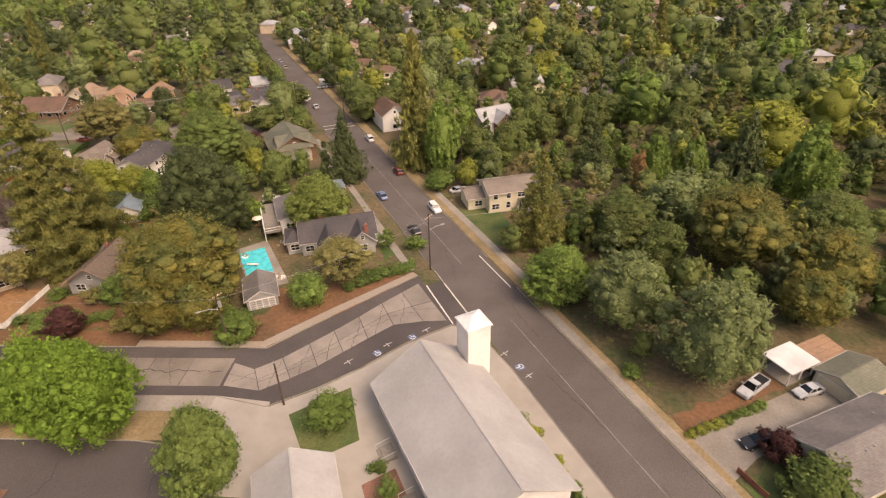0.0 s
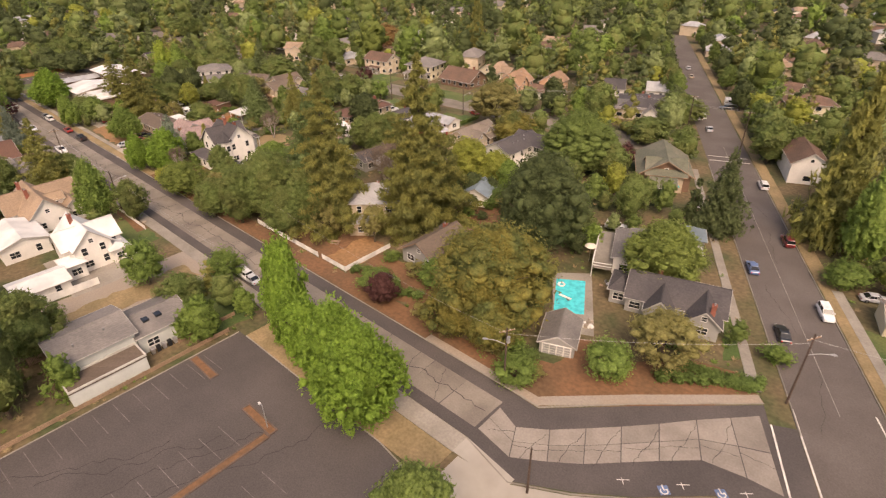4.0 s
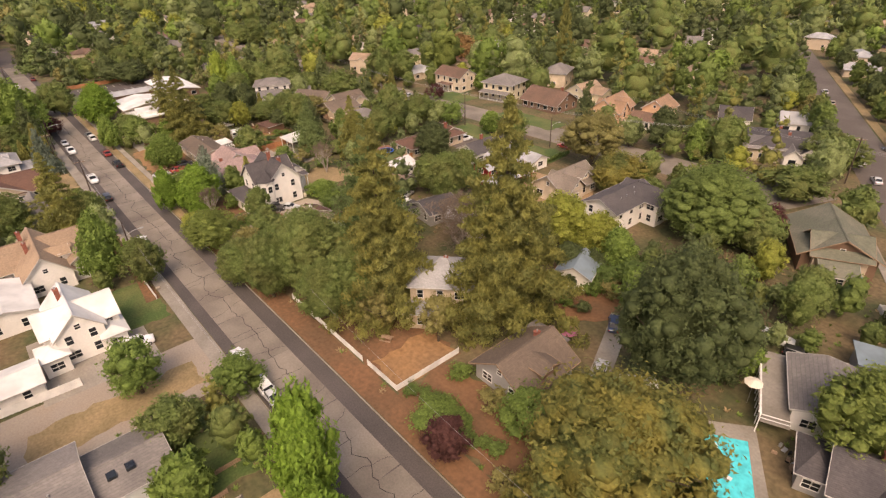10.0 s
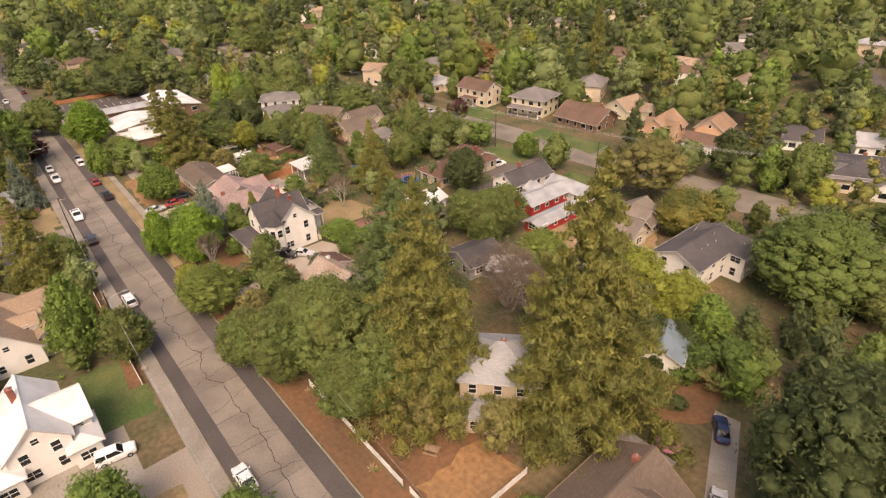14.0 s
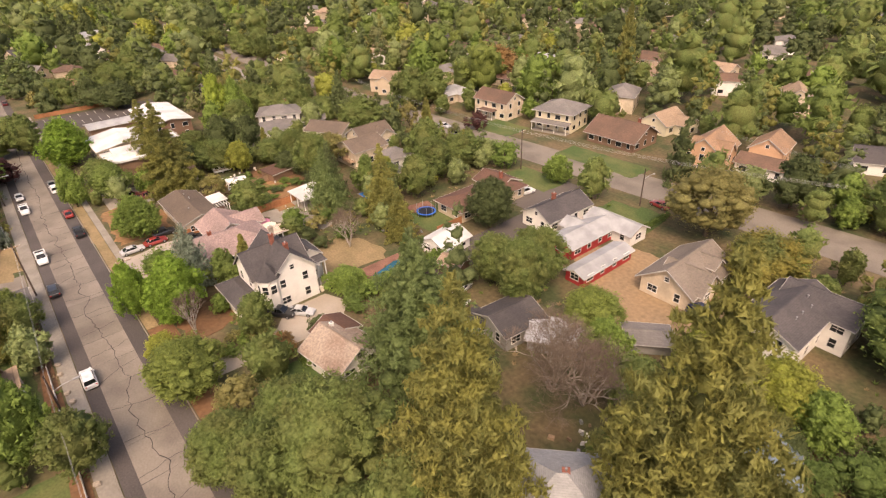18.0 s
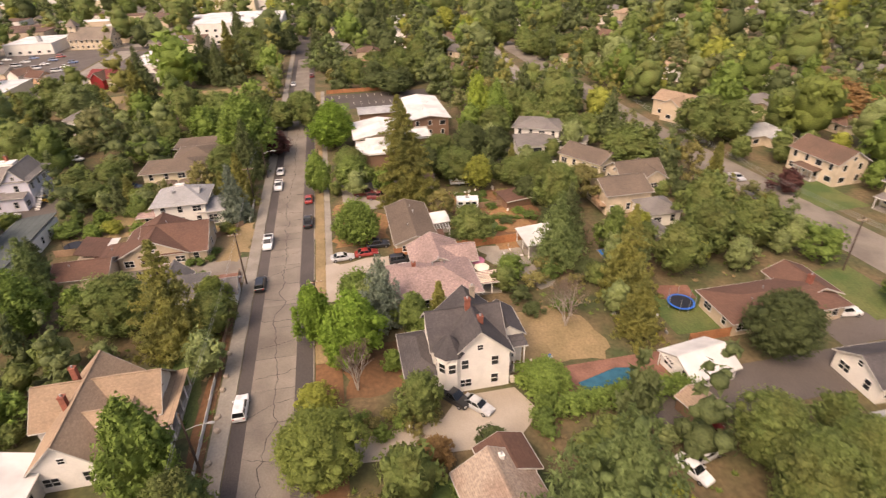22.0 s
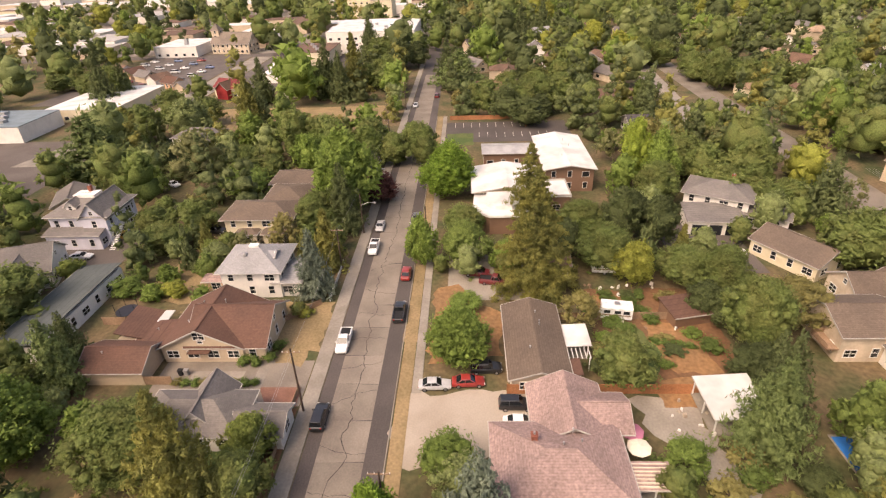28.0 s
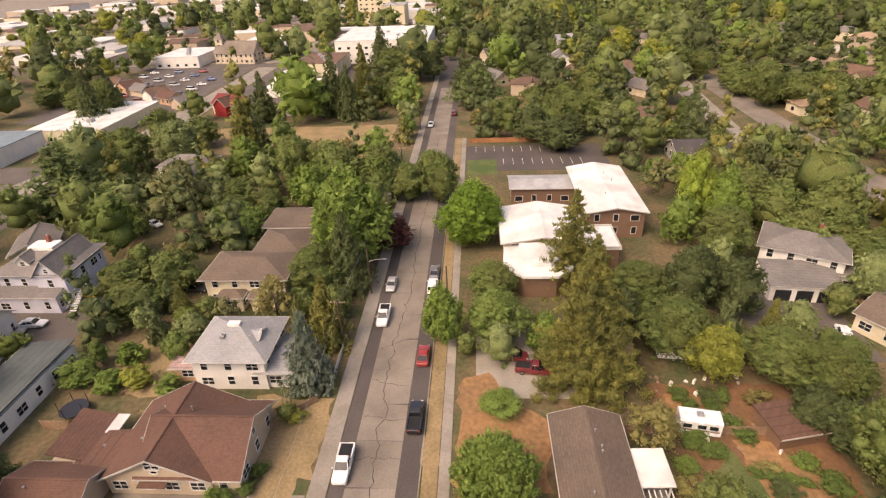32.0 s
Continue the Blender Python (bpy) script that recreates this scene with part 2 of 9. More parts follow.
R_ORANGE = shingle("orange_tiles", (0.29, 0.180, 0.112), (0.225, 0.145, 0.095))
R_GREYBROWN = shingle("grey_brown_shingles", (0.138, 0.104, 0.079), (0.112, 0.086, 0.067))
R_PEEL = shingle("peeling_pale_shingles", (0.335, 0.262, 0.205), (0.24, 0.165, 0.125), 0.3)
R_PALEGREY = shingle("pale_grey_shingles", (0.30, 0.295, 0.295), (0.255, 0.25, 0.25), 0.12)
R_SLATE = shingle("slate_blue_shingles", (0.098, 0.112, 0.108), (0.078, 0.09, 0.088))
R_GREEN = shingle("mossy_green_shingles", (0.125, 0.128, 0.092), (0.165, 0.155, 0.115))
R_WHITE = material("white_metal_roof", (0.64, 0.62, 0.585), 0.5, 0.05, 1.0, 0.2, 0.05)
R_SILVER = material("silver_metal_roof", (0.34, 0.335, 0.33), 0.5, 0.08, 1.0, 0.3, 0.05)
R_BLUEGREY = material("blue_grey_metal_roof", (0.17, 0.21, 0.23), 0.55, 0.08, 1.0, 0.2, 0.05)
W_WHITE = siding("white_siding", (0.72, 0.68, 0.62))
W_CREAM = siding("cream_siding", (0.62, 0.54, 0.38))
W_BEIGE = siding("beige_siding", (0.50, 0.40, 0.29))
W_GREY = siding("grey_siding", (0.30, 0.285, 0.265))
W_PALEBLUE = siding("pale_lilac_siding", (0.55, 0.54, 0.60))
W_MINT = siding("pale_grey_green_siding", (0.52, 0.53, 0.49))
W_BROWN = siding("brown_siding", (0.19, 0.115, 0.075))
W_RED = siding("barn_red_siding", (0.34, 0.035, 0.035))
W_PINK = siding("peach_stucco", (0.58, 0.36, 0.22))
W_STUCCO = material("tan_stucco", (0.56, 0.46, 0.34), 0.9, 0.08, 3.0, 0.4, 0.15)

# ---- mesh tools ----
class Shape:
    """Collects corners and faces; at() sets where the next pieces go."""

    def __init__(self, m=None):
        self.v, self.f, self.m = [], [], m or Matrix()

    def at(self, m):
        self.m = m
        return self

    def add(self, corners, faces):
        k = len(self.v)
        self.v += [tuple(self.m @ Vector(c)) for c in corners]
        self.f += [tuple(i + k for i in f) for f in faces]
        return self

    def box(self, x0, y0, z0, x1, y1, z1):
        return self.add([(x, y, z) for z in (z0, z1) for y in (y0, y1) for x in (x0, x1)],
                        [(0, 2, 3, 1), (4, 5, 7, 6), (0, 1, 5, 4), (2, 6, 7, 3), (0, 4, 6, 2), (1, 3, 7, 5)])

    def prism(self, outline, z0, z1):
        n = len(outline)
        return self.add([(x, y, z0) for x, y in outline] + [(x, y, z1) for x, y in outline],
                        [tuple(range(n - 1, -1, -1)), tuple(range(n, 2 * n))] + [(i, (i + 1) % n, n + (i + 1) % n, n + i) for i in range(n)])

    def along_x(self, profile, x0, x1):
        n = len(profile)
        return self.add([(x0, y, z) for y, z in profile] + [(x1, y, z) for y, z in profile],
                        [tuple(range(n)), tuple(range(2 * n - 1, n - 1, -1))] + [(i, n + i, n + (i + 1) % n, (i + 1) % n) for i in range(n)])

    def tube(self, points, radii, sides=6, cap=True):
        pts = [Vector(p) for p in points]
        ring, corners, faces = [], [], []
        for i, p in enumerate(pts):
            d = (pts[min(i + 1, len(pts) - 1)] - pts[max(i - 1, 0)]).normalized()
            a = d.cross(Vector((0, 0, 1)) if abs(d.z) < 0.9 else Vector((1, 0, 0))).normalized()
            b = d.cross(a)
            corners += [p + radii[i] * (math.cos(2 * math.pi * k / sides) * a + math.sin(2 * math.pi * k / sides) * b) for k in range(sides)]
        for i in range(len(pts) - 1):
            faces += [(i * sides + k, i * sides + (k + 1) % sides, (i + 1) * sides + (k + 1) % sides, (i + 1) * sides + k) for k in range(sides)]
        if cap:
            faces += [tuple(range(sides - 1, -1, -1)), tuple(range((len(pts) - 1) * sides, len(pts) * sides))]
        return self.add(corners, faces)

    def lattice(self, xs, zs, filled, y0, y1):
        """One connected board with holes: cells of a grid, where filled(i, j) says so, between y0 and y1."""
        nx, nz = len(xs), len(zs)
        corners = [(x, y, z) for y in (y0, y1) for z in zs for x in xs]
        faces = []
        at = lambda y, i, j: y * nx * nz + j * nx + i
        full = lambda i, j: 0 <= i < nx - 1 and 0 <= j < nz - 1 and filled(i, j)
        for i in range(nx - 1):
            for j in range(nz - 1):
                if full(i, j):
                    faces += [(at(0, i, j), at(0, i + 1, j), at(0, i + 1, j + 1), at(0, i, j + 1)), (at(1, i, j + 1), at(1, i + 1, j + 1), at(1, i + 1, j), at(1, i, j))]
                    for di, dj, a, b in ((-1, 0, (i, j), (i, j + 1)), (1, 0, (i + 1, j + 1), (i + 1, j)), (0, -1, (i + 1, j), (i, j)), (0, 1, (i, j + 1), (i + 1, j + 1))):
                        if not full(i + di, j + dj):
                            faces.append((at(0, *a), at(0, *b), at(1, *b), at(1, *a)))
        used = sorted({k for f in faces for k in f})
        back = {k: n for n, k in enumerate(used)}
        return self.add([corners[k] for k in used], [tuple(back[k] for k in f) for f in faces])

    def loft(self, rings):
        n = len(rings[0])
        faces = [(i * n + k, i * n + (k + 1) % n, (i + 1) * n + (k + 1) % n, (i + 1) * n + k) for i in range(len(rings) - 1) for k in range(n)]
        faces += [tuple(range(n - 1, -1, -1)), tuple(range((len(rings) - 1) * n, len(rings) * n))]
        return self.add([c for r in rings for c in r], faces)

    def mesh(self, name, mat, smooth=False):
        me = bpy.data.meshes.new(name)
        me.from_pydata(self.v, [], self.f)
        if mat:
            me.materials.append(mat)
        if smooth:
            me.polygons.foreach_set("use_smooth", [True] * len(me.polygons))
        return me


def thing(name, m, label, category, group="", kind=""):
    ob = new(name)
    ob.empty_display_size = 0.1
    ob.matrix_basis = m
    return tagged(ob, label, category, group, kind)


def part(name, shape, mat, parent, label="", smooth=False):
    """One mesh object under a thing or under a part."""
    ob = new(name, shape.mesh(name, mat, smooth) if isinstance(shape, Shape) else shape)
    ob.parent = parent
    return tagged(ob, label)


def solid(name, shape, mat, label, category, kind="", group="", smooth=False):
    return tagged(new(name, shape.mesh(name, mat, smooth)), label, category, group, kind)


def spot(x, y, z=0.0, deg=0.0):
    return pose(x, y, z, 0, 0, deg)

# ---- trees ----
def clump_ball(level):
    """Corners and faces of a ball of triangles, 20 faces, or 80."""
    g = bmesh.new()
    bmesh.ops.create_icosphere(g, subdivisions=level, radius=1.0)
    corners = np.array([tuple(v.co) for v in g.verts])
    faces = np.array([[v.index for v in f.verts] for f in g.faces])
    g.free()
    return corners, faces


CLUMPS = {1: clump_ball(1), 2: clump_ball(2)}


def leaf_mesh(name, centres, normals, sizes, mat, long=1.0, droop=0.2, seed=1, jitter=0.40, cores=None, level=1, flat=0.85, shag=0.55):
    """Leaf sprays, one pointed blade each, over the uneven leafy clumps that fill the crown, all in one mesh."""
    rng = np.random.default_rng(seed)
    n = len(centres)
    nrm = normals + rng.normal(0, jitter, (n, 3))
    nrm /= np.linalg.norm(nrm, axis=1, keepdims=True) + 1e-9
    u = rng.normal(0, 1, (n, 3))
    u[:, 2] -= droop
    u -= nrm * np.sum(u * nrm, axis=1, keepdims=True)
    u /= np.linalg.norm(u, axis=1, keepdims=True) + 1e-9
    u -= nrm * shag * rng.uniform(0.2, 1.6, (n, 1))
    u /= np.linalg.norm(u, axis=1, keepdims=True) + 1e-9
    w = np.cross(nrm, u)
    w /= np.linalg.norm(w, axis=1, keepdims=True) + 1e-9
    s = sizes[:, None]
    v = np.stack([centres - u * s * long, centres + u * s * 0.6 * long - w * s * 0.54, centres + u * s * 0.75 * long + w * s * 0.54], 1).reshape(-1, 3)
    f = np.arange(3 * n).reshape(-1, 3)
    if cores is not None:
        ball, faces = CLUMPS[level]
        m = len(cores)
        bumpy = ball[None] * rng.uniform(0.74, 1.24, (m, len(ball), 1)) * np.array([1, 1, flat])
        at = cores[:, None, :3] + bumpy * cores[:, None, 3:4]
        f = np.concatenate([f, (faces[None] + 3 * n + len(ball) * np.arange(m)[:, None, None]).reshape(-1, 3)])
        v = np.concatenate([v, at.reshape(-1, 3)])
    me = bpy.data.meshes.new(name)
    me.vertices.add(len(v)), me.loops.add(3 * len(f)), me.polygons.add(len(f))
    me.vertices.foreach_set("co", v.astype(np.float32).ravel())
    me.loops.foreach_set("vertex_index", f.astype(np.int32).ravel())
    me.polygons.foreach_set("loop_start", np.arange(0, 3 * len(f), 3, dtype=np.int32))
    me.polygons.foreach_set("use_smooth", np.ones(len(f), dtype=bool))
    me.update(calc_edges=True)
    me.materials.append(mat)
    return me


def crown_points(form, n, seed, lobe_tall=0.9, lobes=0):
    """The sprays and hearts of grow_crown, trimmed to a crown 12 m high and 5 m in radius."""
    c, d, s, hearts = grow_crown(form, n, seed, lobe_tall, lobes)
    k = np.array([4.9 / np.quantile(np.hypot(c[:, 0], c[:, 1]), 0.965)] * 2 + [12.0 / np.quantile(c[:, 2], 0.998)])
    if len(hearts):
        hearts = np.array(hearts)
        hearts[:, :3] *= k
        hearts[:, 3] *= k[0]
    return c * k, d, s, (hearts if len(hearts) else None)


def grow_crown(form, n, seed, lobe_tall, lobes):
    """Places, outward ways and sizes of the leaf sprays of a tree 12 m high and 5 m in radius. lobe_tall: a lobe's height to its width."""
    rng = np.random.default_rng(seed)
    H, R = 12.0, 5.0
    hearts = []
    if n < 800 and form in ("cone", "tiers", "spire"):
        form = "fluff"
    if form in ("cone", "tiers", "spire"):
        low, levels, taper, sag, lift, thick = {"cone": (0.05, 17, 0.85, 0.10, 0.18, 0.20), "tiers": (0.05, 14, 0.75, 0.17, 0.0, 0.18), "spire": (0.04, 20, 0.80, 0.30, 0.14, 0.30)}[form]
        c, d, s = [], [], []
        for i in range(levels):
            h = low + (1 - low) * (i / levels)
            reach = R * ((1 - h) ** taper) * rng.uniform(0.80, 1.06) + 0.12
            limbs = max(4, int((11 if form != "spire" else 8) * (1 - h)) + 4)
            hearts.append((0, 0, H * h - 0.1, 0.30 * reach + 0.04))
            for q in range(5 if h < 0.8 else 0):
                hearts.append((0.52 * reach * math.cos(q * 1.257 + i), 0.52 * reach * math.sin(q * 1.257 + i), H * h - 0.1 * reach, 0.13 * reach))
            share = max(5, int(n * 1.05 * (reach + 0.5) / (levels * R * 0.60) / limbs))
            for k in range(limbs):
                a = 2 * math.pi * (k + rng.uniform(-0.4, 0.4)) / limbs + i * 0.7
                r = reach * rng.uniform(0.62, 1.14)
                f = np.sqrt(rng.uniform(0.08, 1, share))
                fan = rng.normal(0, 0.15 if form != "spire" else 0.21, share) * (1.15 - 0.6 * f)
                x, y = np.cos(a + fan) * r * f, np.sin(a + fan) * r * f
                z = H * h + rng.uniform(-0.18, 0.18) + rng.normal(0, thick, share) - sag * r * f ** 2 + lift * r * f
                c.append(np.stack([x, y, z], 1))
                d.append(np.stack([np.cos(a) * 0.55 * np.ones(share), np.sin(a) * 0.55 * np.ones(share), 0.7 * np.ones(share)], 1))
                s.append(rng.uniform(0.7, 1.25, share) * (0.72 + 0.5 * (1 - h)))
        return np.concatenate(c), np.concatenate(d), np.concatenate(s), hearts
    if form == "pads":
        c, d, s = [], [], []
        levels = 16
        for i in range(levels):
            h = 0.05 + 0.94 * (1 - (1 - i / (levels - 1)) ** 1.25)
            boughs = max(4, int(5 + 6 * (1 - h)))
            wide = R * (1.0 - h) ** 0.88 + 0.12
            hearts.append((0, 0, H * h - 0.15, 0.26 * wide + 0.02))
            for k in range(boughs):
                a = 2 * math.pi * (k + rng.uniform(-0.4, 0.4)) / boughs + i * 0.83
                reach = wide * rng.uniform(0.62, 1.12) + 0.05
                swing, rise_ = rng.uniform(-0.25, 0.25), rng.uniform(-0.22, 0.22)
                for f, side in ((0.30, 0.0), (0.55, 0.10), (0.66, -0.20), (0.80, 0.17), (1.0, 0.0)):
                    b = a + swing * f + side + rng.uniform(-0.06, 0.06)
                    lobe = (0.10 + 0.100 * wide) * rng.uniform(0.75, 1.25)
                    count = max(5, int(n * lobe * lobe / 58))
                    ball = rng.normal(0, 1, (count, 3))
                    ball[:, 2] += 0.5
                    ball += 0.4 * np.array([math.cos(b), math.sin(b), 0])
                    ball /= np.linalg.norm(ball, axis=1, keepdims=True)
                    centre = np.array([math.cos(b) * reach * f, math.sin(b) * reach * f, H * h - 0.11 * reach * f * f + rise_ + rng.uniform(-0.08, 0.08)])
                    c.append(centre + ball * lobe * np.array([1.15, 1.15, 0.66]) * rng.uniform(0.55, 1.16, (count, 1)))
                    d.append(ball), s.append(rng.uniform(0.55, 1.2, count))
                    hearts.append((*centre, lobe * 0.50))
        return np.concatenate(c), np.concatenate(d), np.concatenate(s), hearts
    if form == "fluff":
        c, d, s = [], [], []
        for h in (0.12, 0.34, 0.56, 0.76):
            hearts.append((0, 0, H * h, R * 0.50 * (1 - h)))
        clumps = lobes or min(240, max(9, n // 8))
        for i in range(clumps):
            h = 0.06 + 0.93 * (1 - math.sqrt(1 - (i + 0.5) / clumps))
            reach = R * ((1 - h) ** 0.92) * rng.uniform(0.45, 0.98)
            a = i * 2.39996 + rng.uniform(-0.5, 0.5)
            k = n // clumps
            lobe = R * (0.10 + 0.13 * (1 - h)) * rng.uniform(0.7, 1.3) * (1.0 if clumps > 60 else 1.5)
            ball = rng.normal(0, 1, (k, 3))
            ball /= np.linalg.norm(ball, axis=1, keepdims=True)
            centre = np.array([math.cos(a) * reach, math.sin(a) * reach, H * h - 0.12 * reach])
            hearts.append((*centre, lobe * 0.66))
            p = centre + ball * lobe * rng.uniform(0.4, 1.0, (k, 1)) ** 0.5 * np.array([1.1, 1.1, 0.75])
            c.append(p), d.append(ball * 0.5 + np.array([math.cos(a) * 0.35, math.sin(a) * 0.35, 0.55])), s.append(rng.uniform(0.7, 1.25, k))
        return np.concatenate(c), np.concatenate(d), np.concatenate(s), hearts
    base, clumps, spread = {"broad": (0.08, 84, 0.185), "oval": (0.03, 90, 0.18), "flame": (0.02, 90, 0.125), "column": (0.05, 70, 0.27), "shrub": (0.0, 34, 0.33), "open": (0.16, 60, 0.22)}[form]
    clumps = int(lobes * (1.7 if form == "oval" and n > 2500 else 2.4 if form == "flame" else 1)) or min(clumps, max(8, n // 8))
    if form == "flame":
        n, lobe_tall = int(n * 1.5), 1.9
    spread *= 1.0 + 0.55 * max(0.0, 1 - clumps / 60)
    mid, half = H * (1 + base) / 2, H * (1 - base) / 2
    c, d, s = [], [], []
    lean, sway = rng.uniform(0, 6.28), rng.uniform(0.06, 0.16)
    bulge = [(rng.uniform(0, 6.28), rng.uniform(-0.5, 0.8), rng.uniform(0.10, 0.24)) for q in range(5)]
    if form not in ("open", "shrub"):
        slim = 0.86 if form in ("oval", "column") else 0.78 if form == "flame" else 1.0
        stack = ((-0.55, 0.60), (-0.25, 0.74), (0.05, 0.76), (0.34, 0.62), (0.58, 0.42), (0.76, 0.24))
        for z, wide in stack if n > 600 else ((-0.35, 0.70), (0.15, 0.76), (0.56, 0.50)):
            q = R * wide * slim
            hearts.append((0, 0, mid + z * half, q))
            ball = rng.normal(0, 1, (int(n * 0.09 * wide), 3))
            ball[:, 2] += 0.3
            ball /= np.linalg.norm(ball, axis=1, keepdims=True)
            c.append(np.array([0, 0, mid + z * half]) + ball * q * rng.uniform(0.96, 1.2, (len(ball), 1)))
            d.append(ball), s.append(rng.uniform(0.65, 1.3, len(ball)))
    for i in range(clumps):
        z = 1 - 1.8 * min(0.999, max(0.0, (i + rng.uniform(-1.5, 2.5)) / clumps)) ** 0.85
        a = i * 2.39996 + rng.uniform(-0.6, 0.6)
        wide = math.sqrt(max(0.0, 1 - z * z))
        if i % 5 == 0 and form not in ("column", "flame"):
            wide = 0.75 * math.sqrt(rng.uniform(0, 1))
            z = math.sqrt(1 - wide * wide) * rng.uniform(0.82, 1.0)
        if form == "column":
            wide = (1 - abs(z) ** 3) ** 0.6 * (0.92 - 0.28 * z)
        elif form == "flame":
            wide = (1 - max(z, -0.2)) ** 0.62 * 0.80 * (1.0 if z > -0.45 else 1 + 0.9 * (z + 0.45)) + 0.02
        elif form == "oval":
            wide *= (1 - 0.42 * max(z, 0.0)) * (1 - 0.10 * z)
        elif form in ("broad", "open"):
            wide = wide * (1 - 0.20 * z)
        out_ = 0.86 + sum(w * math.exp(-3 * ((math.cos(a - b0) - 1) ** 2 + (z - b1) ** 2)) for b0, b1, w in bulge) - 0.10 * rng.random()
        if form in ("open", "flame"):
            out_ *= rng.uniform(0.74, 1.12)
        inner = 1.0 - spread * 0.75
        centre = np.array([math.cos(a) * wide * R * inner * out_ + math.cos(lean) * sway * z, math.sin(a) * wide * R * inner * out_ + math.sin(lean) * sway * z, mid + z * half * (1 - spread * 0.55) * min(1.0, out_ * 1.08)])
        k = n // clumps
        ball = rng.normal(0, 1, (k, 3))
        ball[:, 2] += 0.12
        ball += 0.45 * np.array([math.cos(a) * wide, math.sin(a) * wide, z * 0.6])
        ball /= np.linalg.norm(ball, axis=1, keepdims=True)
        lobe = spread * R * rng.choice((0.6, 0.8, 1.0, 1.25, 1.5))
        hearts.append((*centre, lobe * 0.60))
        p = centre + ball * (lobe * rng.uniform(0.45, 1.25, (k, 1)) ** 0.5) * np.array([1, 1, lobe_tall])
        out = p - np.array([0, 0, mid - 1.5])
        out /= np.linalg.norm(out, axis=1, keepdims=True) + 1e-9
        c.append(p), d.append(ball * 0.85 + out * 0.4 + np.array([0, 0, 0.12])), s.append(rng.uniform(0.65, 1.3, k))
    return np.concatenate(c), np.concatenate(d), np.concatenate(s), hearts


def trunk_shape(form, seed):
    rng = random.Random(seed)
    g = Shape()
    tall = 9.6 if form in ("cone", "tiers", "spire", "pads", "column") else 7.5
    lean = rng.uniform(-0.2, 0.2)
    g.tube([(0, 0, -0.2), (lean * 0.3, 0, tall * 0.35), (lean, lean, tall * 0.7), (lean, 0, tall)], [0.34, 0.25, 0.15, 0.04], 7)
    if form not in ("cone", "tiers", "spire", "fluff", "pads"):
        for k in range(7):
            a, h = k * 0.9 + rng.uniform(-0.3, 0.3), rng.uniform(2.2, 5.5)
            r = rng.uniform(2.2, 3.8) * (0.5 if form == "column" else 1)
            g.tube([(0, 0, h), (math.cos(a) * r * 0.5, math.sin(a) * r * 0.5, h + 1.3), (math.cos(a) * r, math.sin(a) * r, h + 3.2)], [0.14, 0.09, 0.03], 5)
    return g


def bare_shape(seed, narrow=1.0, levels=5):
    """Leafless limbs that fork again and again."""
    rng = random.Random(seed)
    g, fine = Shape(), Shape()

    def grow(p, way, length, r, level):
        q = p + way * length
        bend = p + way * length * 0.5 + Vector((rng.uniform(-1, 1), rng.uniform(-1, 1), 0)) * length * 0.08
        if level < 5:
            g.tube([p, bend, q], [r, r * 0.85, r * 0.65], 4 if level > 1 else 6, False)
        else:
            fine.tube([p, q], [r, r * 0.6], 3, False)
        if level < levels:
            for k in range(3 if level < 4 else 4):
                turn = Vector((rng.gauss(0, 1), rng.gauss(0, 1), rng.gauss(0.25, 0.6))).normalized()
                w = (way * 0.9 + turn * 0.75 * narrow).normalized()
                w.z = max(w.z, -0.05)
                grow(q, w, length * rng.uniform(0.62, 0.85), r * 0.6, level + 1)

    for k in range(4):
        a = k * 1.6
        grow(Vector((0, 0, 0)), Vector((math.cos(a) * 0.45 * narrow, math.sin(a) * 0.45 * narrow, 1)).normalized(), 3.0, 0.20, 1)
    return g, fine


LEAF = {}
FOLIAGE = {
    "broad": ("broad", (0.148, 0.190, 0.056), "broad-crowned green street tree with dense foliage"),
    "dark": ("broad", (0.098, 0.122, 0.046), "dark green spreading shade tree"),
    "gold": ("broad", (0.235, 0.205, 0.050), "large shade tree turning gold and olive"),
    "brownish": ("open", (0.247, 0.222, 0.079), "drought-browned olive tree with thin foliage"),
    "yellowish": ("broad", (0.297, 0.316, 0.061), "yellow-green tree with a rounded crown"),
    "willow": ("broad", (0.208, 0.252, 0.062), "soft light-green feathery tree"),
    "grey": ("broad", (0.239, 0.282, 0.109), "grey-green tree with a full crown"),
    "round": ("oval", (0.165, 0.217, 0.058), "neatly rounded green parking-lot tree"),
    "bright": ("flame", (0.198, 0.310, 0.046), "bright green pyramidal broadleaf tree"),
    "maple": ("flame", (0.192, 0.268, 0.060), "fresh green maple with a pointed crown"),
    "russet": ("oval", (0.308, 0.186, 0.076), "tree with rust-brown dying foliage"),
    "purple": ("oval", (0.104, 0.045, 0.039), "small purple-leaved plum tree"),
    "poplar": ("column", (0.270, 0.344, 0.056), "tall narrow poplar turning yellow-green"),
    "small": ("shrub", (0.171, 0.240, 0.056), "leafy green shrub in a yard"),
    "hedge": ("shrub", (0.141, 0.201, 0.052), "dense green hedge shrub"),
    "fir": ("cone", (0.127, 0.154, 0.061), "dark green conical fir in the neighbourhood"),
    "redwood": ("pads", (0.250, 0.240, 0.066), "tall olive-green redwood with layered boughs"),
    "cedar": ("tiers", (0.165, 0.215, 0.077), "wide drooping deodar cedar"),
    "pine": ("open", (0.182, 0.186, 0.077), "open-crowned pine with dull dark needles"),
    "spruce": ("cone", (0.171, 0.220, 0.079), "full green spruce in a back yard"),
    "bluespruce": ("cone", (0.207, 0.248, 0.179), "silvery blue-grey conical spruce"),
}
